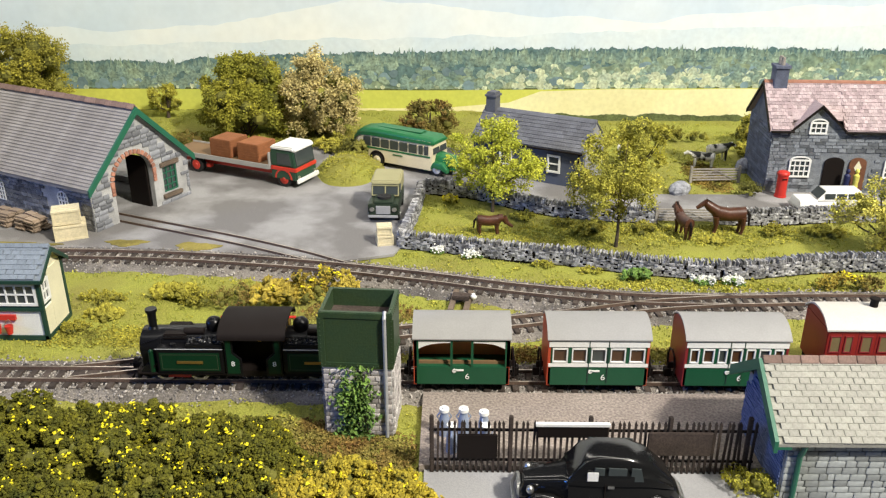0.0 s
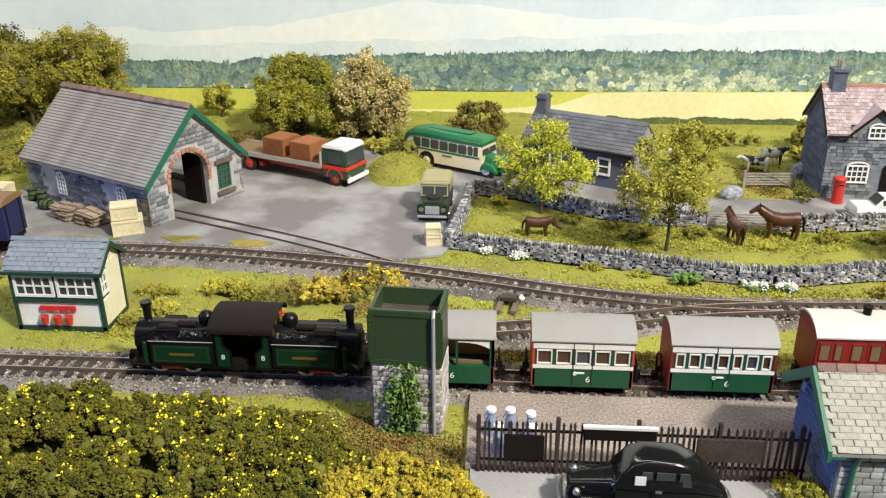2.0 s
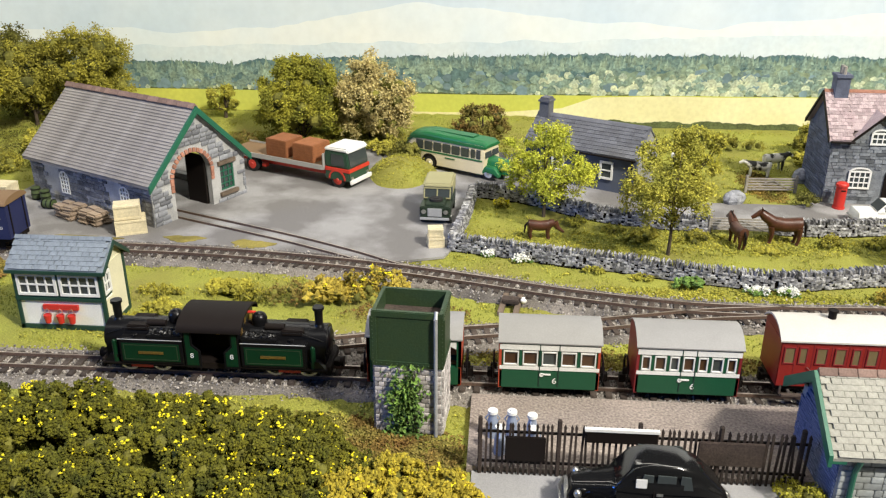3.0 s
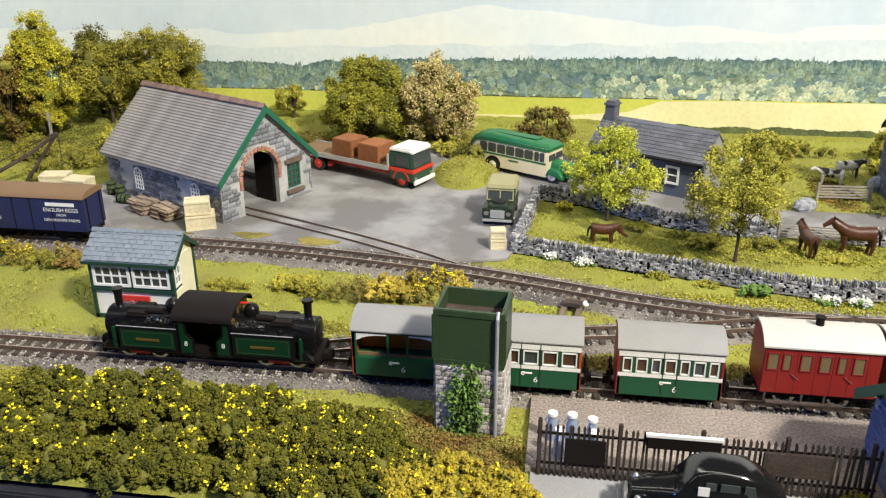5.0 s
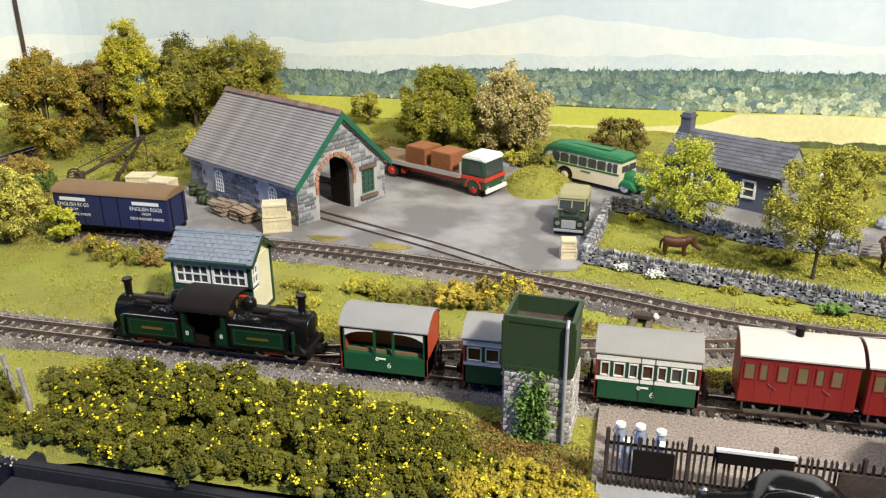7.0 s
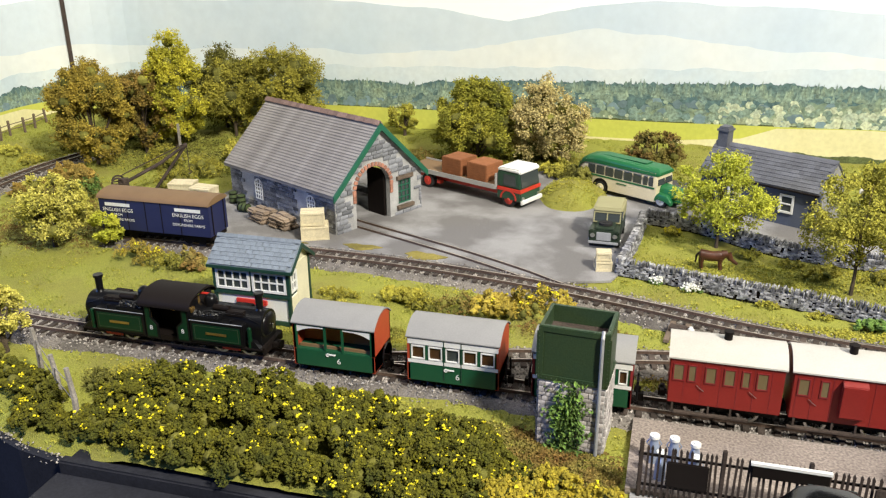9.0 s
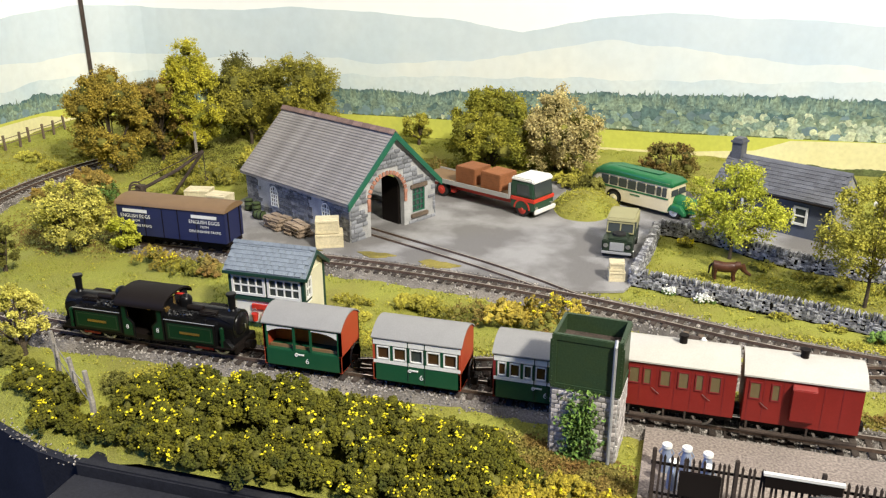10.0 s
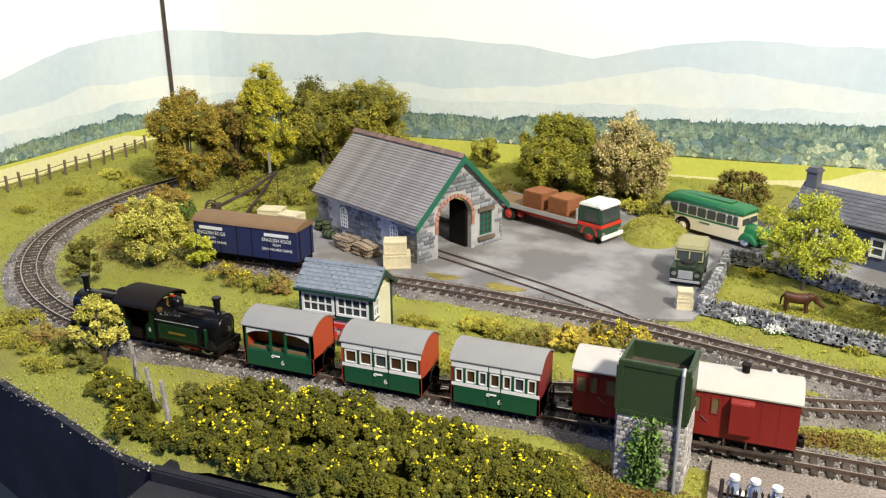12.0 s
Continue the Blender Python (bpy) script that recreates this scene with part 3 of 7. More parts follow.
layer("green_field", np.full(len(bs), -4.0), 27.6 + 0.012 * bx * (bx > 0) + fbm(bs, 9, [(90, 0.8)]), 3.3, FIELDP, backdrop)
layer("straw_field", np.full(len(bs), -4.0), np.interp(bx, [-1100, -800, -700, -600, -250, -200, 0, 60, 90, 160, 480], [24, 24, 25, 2, 0, 8, 11, 16, 27.2, 29, 31]) + fbm(bs, 10, [(60, 0.8)]), 3.7, STRAWP, backdrop)
layer("hedgerow", np.full(len(bs), -4.0), np.interp(bx, [-1100, -600, -300, -40, 60, 480], [6, 6, 8, 6, 5, 4]) + fbm(bs, 11, [(18, 2.5), (4, 1.2)]), 4.1, HEDGEP, backdrop)
tagged(part("backboard", S().box(-700, 480, 776, 786, -40, 332).box(-676, -666, 300, 776, -40, 332), WHITE, backdrop), "pale board behind the print")
one("corner_strip", S().prism([(-2.2, -1.2), (2.2, -1.2), (1.4, 1.2), (-1.4, 1.2)], "z", 20, 330), RUST, -629, 741, 0, 35, "grey metal strip standing at the backdrop corner", "strip", kind="structure")
# ---- walls of stone ----
def stonework(parent, mat, width, top, holes, course, lengths, depth, at, single=False, seed=1, x0=0.0, gap=0.35, name="stone"):
    """Raised stones on a wall face: x runs along it, z up, y outwards (negative). top(x) is the height of the wall there."""
    r = np.random.default_rng(seed)
    cs, sz = [], []
    z = 0.15
    while True:
        h = course * r.uniform(0.8, 1.2)
        x = x0 - r.uniform(0, lengths[1])
        while x < x0 + width:
            w = r.uniform(*lengths)
            a, b = max(x, x0), min(x + w, x0 + width)
            x += w
            if b - a < 0.8:
                continue
            mid = (a + b) / 2
            if z + h > min(top(a + 0.2), top(b - 0.2)):
                continue
            if any(b > q[0] and a < q[1] and z + h > q[2] and z < q[3] for q in holes):
                continue
            cs.append((mid, -depth * 0.5 * r.uniform(0.6, 1.3), z + h / 2))
            sz.append((b - a - gap, depth, h - gap))
        z += h
        if z > max(top(x0 + k * width / 20) for k in range(21)):
            break
    if single:
        shared = mesh_of(name, S().box(-0.5, 0.5, -0.5, 0.5, -0.5, 0.5), mat, 0.06)
        for c, s in zip(cs, sz):
            ob = part(name, shared, None, parent)
            ob.matrix_basis = at @ place(*c) @ Matrix.Diagonal((*s, 1))
    else:
        ob = slabs("stonework", cs, sz, 0.0, mat, parent, 0.05)
        ob.matrix_basis = at
        ob["kind"] = "stuff"


def slates(t, mat, x0, x1, ye, ze, yr, zr, rows, tile, thick=0.55, lift=0.4, single_to=None, seed=4):
    """Overlapping slates on a slope from the eave (ye, ze) to the ridge (yr, zr); those before single_to are pieces of their own."""
    r = np.random.default_rng(seed)
    run = math.hypot(yr - ye, zr - ze)
    a = math.degrees(math.atan2(zr - ze, abs(yr - ye)))
    sg = 1 if yr > ye else -1
    w = run / rows
    meshes = [mesh_of("slate", S().box(-tile * k / 2 + .07, tile * k / 2 - .07, 0, w * 1.2, 0, thick), mat, 0.08) for k in (1.0, 0.94, 1.05)]
    cs = []
    for i in range(rows):
        f = i / rows
        y, z = ye + (yr - ye) * f, ze + (zr - ze) * f
        x = x0 + (tile / 2 if i % 2 else tile)
        while x < x1 - tile * 0.2:
            if x + tile / 2 <= x1 + 0.5:
                m = place(x, y, z + lift + r.uniform(0, .12)) @ pose(0, 0, 0, 0, 0, 0 if sg > 0 else 180) @ pose(0, 0, 0, a - 5.5, 0, r.normal(0, 0.5))
                if single_to is None or x < single_to:
                    part("slate", meshes[int(r.integers(0, 3))], None, t, at=m)
                else:
                    cs.append(m)
            x += tile
    if cs:
        k = np.array([(-tile / 2 + .07, 0, 0), (tile / 2 - .07, 0, 0), (tile / 2 - .07, w * 1.2, 0), (-tile / 2 + .07, w * 1.2, 0)])
        k = np.concatenate([k, k + [0, 0, thick]])
        v = np.concatenate([np.array([(m @ Vector((*(p * MM),))) for p in k]) for m in cs]) / MM
        q = np.array([(0, 3, 2, 1), (4, 5, 6, 7), (0, 1, 5, 4), (1, 2, 6, 5), (2, 3, 7, 6), (3, 0, 4, 7)])
        tagged(raw("slate_cover", v, (np.arange(len(cs))[:, None, None] * 8 + q[None]).reshape(-1, 4), mat, t), "small overlapping slates", kind="stuff")


def window_bars(parent, x0, x1, z0, z1, nx, nz, y, bar, mat, pane=GLASSD, frame=None):
    """A window in a wall that faces -y: frame, glazing bars and one pane."""
    w = part("window", S().box(x0, x1, y + 0.5, y + 0.9, z0, z1), pane, parent, "small paned window")
    s = S()
    f = frame or bar * 1.4
    for x in (x0, x1):
        s.box(x - f / 2, x + f / 2, y - 0.35, y + 0.55, z0 - f / 2, z1 + f / 2)
    for z in (z0, z1):
        s.box(x0 + f / 2, x1 - f / 2, y - 0.35, y + 0.55, z - f / 2, z + f / 2)
    part("window_frame", s, mat, w)
    g = S()
    for i in range(1, nx):
        x = x0 + (x1 - x0) * i / nx
        g.box(x - bar / 2, x + bar / 2, y - 0.1, y + 0.52, z0 + f / 2, z1 - f / 2)
    for i in range(1, nz):
        z = z0 + (z1 - z0) * i / nz
        g.box(x0 + f / 2, x1 - f / 2, y - 0.14, y + 0.51, z - bar / 2, z + bar / 2)
    part("glazing_bar_grid", g, mat, w)
    return w


def arch_head(win, x0, x1, z1, rise, y, mat):
    """A curved head over a window: the pane's top and a white arched bar."""
    xm, hw = (x0 + x1) / 2, (x1 - x0) / 2
    bow = lambda k, d: [(xm + (hw + d) * math.cos(a), z1 + (rise + d) * math.sin(a)) for a in k]
    k = np.linspace(0, math.pi, 11)
    part("window_head", S().prism(bow(k, 0), "y", y + 0.5, y + 0.85), GLASSD, win)
    part("arched_bar", S().prism(bow(k, 0.5) + bow(k[::-1], -0.5), "y", y - 0.35, y + 0.55), mat, win)


# ---- engine shed ----
def engine_shed():
    t = thing("engine_shed", -197.9, 514.0, 0, 62.4, "grey stone engine shed with slate roof and green bargeboards", "shed")
    W, L, HE, HR = 42.0, 133.0, 31.0, 70.5
    roof = lambda x: HR - abs(x) * (HR - HE) / W
    arch = [(-6.5 + 16.5 * math.cos(a), 26.5 + 16.5 * math.sin(a)) for a in np.linspace(math.pi, 0, 17)]
    for y0, y1, nm in ((3, 7, "front_wall"), (L - 7, L - 3, "rear_wall")):
        s = S()
        s.prism([(-W, 0), (-23, 0)] + arch + [(10, roof(10)), (0, HR), (-W, HE)], "y", y0, y1)
        s.prism([(10, 0), (18.5, 0), (18.5, roof(18.5)), (10, roof(10))], "y", y0, y1)
        s.box(18.5, 31.5, y0, y1, 0, 8.5)
        s.prism([(18.5, 26.5), (31.5, 26.5), (31.5, roof(31.5)), (18.5, roof(18.5))], "y", y0, y1)
        s.prism([(31.5, 0), (W, 0), (W, HE), (31.5, roof(31.5))], "y", y0, y1)
        part(nm, s, MORTAR, t)
    part("side_wall", S().box(-W, -W + 4, 7, L - 7, 0, HE), MORTAR, t)
    part("side_wall", S().box(W - 4, W, 7, 42, 0, HE).box(W - 4, W, 42, 84, 0, 5).box(W - 4, W, 42, 84, 28, HE).box(W - 4, W, 84, L - 7, 0, HE), MORTAR, t)
    part("shed_floor", S().box(-W + 4, W - 4, 8, L - 8, -0.5, 0.4), RUST, t)
    holes = [(-25.5, 12.5, 0, 26)] + [(-6.5 - 19 * math.cos(a), -6.5 + 19 * math.cos(a), 26, 26.5 + 19 * math.sin(a)) for a in np.linspace(0.1, 1.5, 8)] + [(16, 34, 5.5, 30)]
    stonework(t, SLATESTONE, 84, lambda x: roof(x) - 1.2, holes, 3.3, (4.5, 9.5), 0.8, place(0, 3), True, 2, -42, 0.55)
    stonework(t, SLATESTONE, 126, lambda x: HE - 1, [(20, 31, 6, 26), (84, 95, 6, 26)], 2.7, (4, 10), 0.7, place(-W, 3 + 126, 0, -90), False, 3, 0.0, 0.45)
    stonework(t, SLATESTONE, 126, lambda x: HE - 1, [(38, 82, 4, 29)], 2.7, (4, 10), 0.7, place(W, 3, 0, 90), False, 4)
    # brick arch and quoins of the doorway
    for a in np.linspace(0.06, math.pi - 0.06, 17):
        b = S().box(-1.2, 1.2, -0.55, 0.55, 0, 3.0)
        m = place(-6.5 + 16.4 * math.cos(a), 2.6, 26.5 + 16.4 * math.sin(a)) @ pose(0, 0, 0, 0, 90 - math.degrees(a), 0)
        part("arch_brick", b, BRICK, t, at=m, bevel=0.15)
    for x in (-24.3, 11.3):
        for k in range(3):
            part("arch_brick", S().box(-1.3, 1.3, -0.55, 0.55, 0, 2.2), BRICK, t, at=place(x, 2.6, 19.5 + 2.4 * k), bevel=0.15)
    # doors folded back inside, window of the gable
    part("door", S().box(8.6, 10.0, 8, 26, 0.6, 36), MATTBLACK, t, "dark wooden shed door standing open")
    part("door", S().box(-23, -21.6, 8, 26, 0.6, 36), MATTBLACK, t, "dark wooden shed door standing open")
    window_bars(t, 18.5, 31.5, 8.5, 26.5, 3, 4, 4.0, 0.7, GREENTRIM, frame=1.8)
    part("window_lintel", S().box(16.5, 33.5, 1.6, 4, 27.2, 30.2), WOOD, t, "brown stone lintel", bevel=0.3)
    part("window_sill", S().box(16.5, 33.5, 0.8, 4, 4.8, 7.6), WOOD, t, "brown stone sill", bevel=0.3)
    # arched side windows, white
    for yc in (29, 92):
        fr = S()
        outer = [(-4.6, 8), (4.6, 8), (4.6, 19)] + [(4.6 * math.cos(a), 19 + 5.2 * math.sin(a)) for a in np.linspace(0.3, math.pi - 0.3, 7)] + [(-4.6, 19)]
        w = part("window", S().prism(outer, "y", 0.0, 0.5), GLASSD, t, "white arched cast window", at=place(-W - 0.6, yc, 0, -90))
        for k in (-4.2, -1.5, 1.5, 4.2):
            fr.box(k - 0.4, k + 0.4, -0.5, 0.1, 8, 20 if abs(k) > 3 else 23.6)
        for z in (8.4, 11.5, 14.6, 17.7, 20.4):
            fr.box(-4.6, 4.6, -0.5, 0.1, z - 0.35, z + 0.35)
        part("glazing_bar_grid", fr, WHITE, w)
        rim = S()
        for i in range(3, len(outer)):
            p, q = outer[i - 1], outer[i]
            rim.cyl((p[0], -0.3, p[1]), (q[0], -0.3, q[1]), 0.55, n=6)
        part("window_surround", rim, WHITE, w)
    # roof: boards, courses, ridge, barge boards
    OV = 3.4
    for sg in (-1, 1):
        ze = HE - (OV - 0.0) * (HR - HE) / W
        s = S().prism([(sg * (W + OV), ze), (0, HR), (0, HR + 1.6), (sg * (W + OV), ze + 1.6)], "y", 0.4, L - 0.4)
        part("roof_slope", s, SHEDROOF, t)
        n = 26
        run = math.hypot(W + OV, HR - ze)
        ang = math.degrees(math.atan2(HR - ze, W + OV))
        w = run / n
        me = mesh_of("slate_course", S().box(0, w * 1.12, 0.2, L - 0.2, 0, 0.8), SHEDROOF)
        for i in range(n):
            f = i / n
            m = place(sg * (W + OV) * (1 - f), 0 if sg < 0 else L, ze + 1.75 + (HR - ze) * f) @ pose(0, 0, 0, 0, 0, 0 if sg < 0 else 180) @ pose(0, 0, 0, 0, -ang + 12, 0)
            part("slate_course", me, None, t, at=m)
        b = S().prism([(sg * (W + OV + 0.6), ze - 2.4), (0, HR - 1.8), (0, HR + 3.0), (sg * (W + OV + 0.6), ze + 2.2)], "y", -1.4, 0.2)
        part("bargeboard", b, GREENTRIM, t, "dark green bargeboard")
    tile = mesh_of("ridge_tile", S().prism([(-2.6, -0.6), (0, 2.4), (2.6, -0.6), (2.0, -1.0), (0, 1.4), (-2.0, -1.0)], "y", 0.1, 4.9), TERRACOTTA)
    for i in range(27):
        part("ridge_tile", tile, None, t, at=place(0, -0.2 + i * 4.95, HR + 2.4 + 0.15 * (i % 2)))
    return t


engine_shed()


# ---- signal box ----
def signal_box():
    t = thing("signal_box", -212.5, 354, 0, 0, "cream and dark green signal box with slate roof", "signal box")
    X, Y, H = 22.0, 12.5, 33.0
    part("base_wall", S().box(-X, X, -Y, Y, 0, 16.5), WHITE, t, "cream white painted boarded base", bevel=0.2)
    part("upper_wall", S().box(-X, X, -Y, Y, 16.5, H), DARKGREEN, t)
    part("gable", S().prism([(-Y, H), (Y, H), (0, H + 11)], "x", X - 1.5, X), CREAM, t)
    part("gable", S().prism([(-Y, H), (Y, H), (0, H + 11)], "x", -X, -X + 1.5), CREAM, t)
    part("end_panel", S().box(X, X + 0.5, -Y + 9.5, Y - 1.2, 1.5, H), CREAM, t)
    part("end_panel", S().box(X, X + 0.5, -Y + 1.2, -Y + 9.3, 1.5, 15.8), CREAM, t)
    for x in (-X, X):
        for y in (-Y, Y):
            part("corner_post", S().box(x - 0.9, x + 0.9, y - 0.9, y + 0.9, 0, H), DARKGREEN, t)
    part("sill_band", S().box(-X - 1, X + 1, -Y - 1.2, -Y + 0.5, 15.8, 17.4).box(-X - 1, X + 1, -Y - 0.9, -Y + 0.5, -0.3, 2.2).box(X - 0.5, X + 1, -Y, Y, -0.3, 2), DARKGREEN, t)
    window_bars(t, -20.5, -1.6, 19.2, 29.6, 4, 2, -Y - 0.6, 0.75, WHITE, frame=1.3)
    window_bars(t, 1.2, 20.0, 19.2, 29.6, 4, 2, -Y - 0.6, 0.75, WHITE, frame=1.3)
    w = window_bars(t, -3.3, 3.3, 19.2, 29.6, 2, 2, 0, 0.75, WHITE, frame=1.3)
    w.matrix_basis = place(X + 0.6, -Y + 5.0, 0, 90)
    z0, z1 = H - 1.0, H + 10.2
    for sg in (-1, 1):
        part("roof_slope", S().prism([(sg * (Y + 2.4), z0), (0, z1 - 0.2), (0, z1 + 1.0), (sg * (Y + 2.4), z0 + 1.0)], "x", -X - 3, X + 3), BOXROOF, t)
        slates(t, BOXROOF, -X - 3, X + 3, sg * (Y + 2.5), z0 + 0.9, 0, z1 + 0.8, 7, 4.1, 0.45, seed=5 + sg)
        part("bargeboard", S().prism([(sg * (Y + 2.4), z0 - 1.2), (0, z1 - 1.4), (0, z1 + 1.0), (sg * (Y + 2.4), z0 + 1)], "x", X + 3, X + 3.7), DARKGREEN, t)
        part("gutter", S().box(-X - 3, X + 3, sg * (Y + 2.8) - 0.5, sg * (Y + 2.8) + 0.5, z0 - 0.8, z0 + 0.8), DARKGREEN, t)
    for i in range(12):
        part("ridge_tile", S().prism([(-1.6, 0), (0, 1.6), (1.6, 0)], "x", -X - 3 + i * 4.17, -X - 3 + i * 4.17 + 4.0), BOXROOF, t, at=place(0, 0, z1 + 1.0))
    rack = part("bucket_rack", S().box(-9.5, 8.5, -Y - 1.4, -Y, 11.0, 13.6), RED, t, "red bucket rack")
    for x in (-7.5, -0.8, 5.0):
        b = part("fire_bucket", S().cyl((x, -Y - 2.2, 4.2), (x, -Y - 2.2, 8.6), 1.35, 2.05, 12), RED, rack, "red fire bucket", smooth=True)
        part("bucket_handle", S().tube([(x - 1.9, -Y - 2.2, 8.6), (x - 1.2, -Y - 2.0, 10.6), (x, -Y - 1.6, 11.6), (x + 1.2, -Y - 2.0, 10.6), (x + 1.9, -Y - 2.2, 8.6)], 0.22, 5), BRICK, rack)
    return t


signal_box()


# ---- water tower ----
def water_tower():
    t = thing("water_tower", -29, 276.6, 0, -4, "stone water tower with dark green iron tank and ivy", "water tower")
    X, Y, ZB, ZT = 13.6, 10.4, 31.0, 55.4
    part("stone_base", S().box(-X, X, -Y, Y, -1, ZB), MORTAR, t)
    for m, w, sd in ((place(-X, -Y), 2 * X, 11), (place(X, -Y, 0, 90), 2 * Y, 12), (place(-X, Y, 0, -90), 2 * Y, 13)):
        stonework(t, TOWERSTONE, w, lambda x: ZB + 0.6, [], 2.1, (2.2, 4.6), 0.8, m, sd == 11, sd, gap=0.3)
    rect = lambda a, b, z: [(-a, -b, z), (a, -b, z), (a, b, z), (-a, b, z)]
    s = S().loft([rect(X + .4, Y + .4, ZB), rect(X + .4, Y + .4, ZT), rect(X - 1, Y - 1, ZT), rect(X - 1, Y - 1, ZB)], False)
    tank = part("tank", s, TANKGREEN, t, "dark green riveted iron tank, open on top")
    part("tank_water", S().box(-X + 1, X - 1, -Y + 1, Y - 1, ZB, ZT - 7.5), RUST, t, "dark rusty tank floor")
    for z in (ZB + 1.2, ZT - 1.4):
        part("tank_flange", S().box(-X - .7, X + .7, -Y - .75, -Y - .3, z - 1.1, z + 1.1), TANKGREEN, tank)
        part("tank_flange", S().box(X + .3, X + .75, -Y, Y, z - 1.1, z + 1.1), TANKGREEN, tank)
    for x in (-X, X):
        part("tank_flange", S().box(x - 1.3, x + 1.3, -Y - .72, -Y - .3, ZB + 2.3, ZT - 2.5), TANKGREEN, tank)
    rv = S()
    for i in range(15):
        z = ZB + 1.5 + i * 1.8
        for x in (-X - 0.3, X + 0.3):
            rv.ball((x, -Y - 0.8, z), .28, .28, .28, 6, 3)
        if i < 13:
            rv.ball((-X + 1 + i * 2.1, -Y - 0.8, ZB + 1.2), .28, .28, .28, 6, 3)
            rv.ball((X + 0.8, -Y + 1 + i * 1.7, ZB + 1.2), .28, .28, .28, 6, 3).ball((X + 0.8, -Y + 1 + i * 1.7, ZT - 1.4), .28, .28, .28, 6, 3)
    part("rivets", rv, TANKGREEN, tank)
    part("downpipe", S().tube([(X - 2.2, -Y - 1.6, 0), (X - 2.2, -Y - 1.6, ZT - 2.0), (X - 2.2, -Y + 0.4, ZT + 0.6)], 0.75, 8), ZINC, t, "grey lead downpipe", smooth=True)
    n = 1000
    u = rng.normal(size=(n, 3))
    v = np.c_[np.clip(u[:, 0] * 4.5 - 1, -11, 9), -Y - 1.0 - np.abs(u[:, 1]) * 1.6, np.clip(13 + u[:, 2] * 9, 0.5, 32)]
    v = v[np.abs(v[:, 0] + 1 + 3 * np.sin(v[:, 2] * 0.5)) < 8.5]
    flakes("ivy", v, 1.9, VINE, t)
    return t


water_tower()


# ---- rolling stock, each built about its middle, its left end at -x ----
def axle_set(t, xs, r, w=2.0, spokes=STEEL):
    for x in xs:
        a = part("wheelset", S().cyl((x, -4.5, r), (x, 4.5, r), 0.7, n=8), MATTBLACK, t)
        for y in (-5.0, 5.0):
            part("wheel_tyre", S().ring(x, y - 0.8, y + 0.8, r, r, r * 0.78), spokes, a)
            sp = S()
            for k in range(8):
                c, s = math.cos(k * math.pi / 4), math.sin(k * math.pi / 4)
                sp.cyl((x, y, r), (x + c * r * .8, y, r + s * r * .8), 0.3, n=5)
            part("wheel_spokes", sp, MATTBLACK, a)


def roof_arc(half, rise, z, thick, n=12, over=0.8):
    top = [((half + over) * math.cos(a), z + rise * math.sin(a)) for a in np.linspace(0, math.pi, n)]
    return top


def text_mesh(body, size, mat, parent, m, name="lettering"):
    cu = bpy.data.curves.new(name, "FONT")
    cu.body, cu.size, cu.align_x, cu.extrude = body, size * MM, "CENTER", 0.00003
    tmp = new(name, cu)
    me = bpy.data.meshes.new_from_object(tmp.evaluated_get(bpy.context.evaluated_depsgraph_get()))
    bpy.data.objects.remove(tmp)
    me.materials.append(mat)
    ob = new(name, me)
    ob.parent, ob.matrix_basis = parent, m @ pose(0, 0, 0, 90, 0, 0)
    return ob


def settle(t, k, dz):
    """Bring the body of a vehicle down on its wheels."""
    m = Matrix.Translation((0, 0, dz * MM)) @ Matrix.Diagonal((1, 1, k, 1))
    for ob in t.children:
        if not ob.name.startswith("wheelset"):
            ob.matrix_basis = m @ ob.matrix_basis


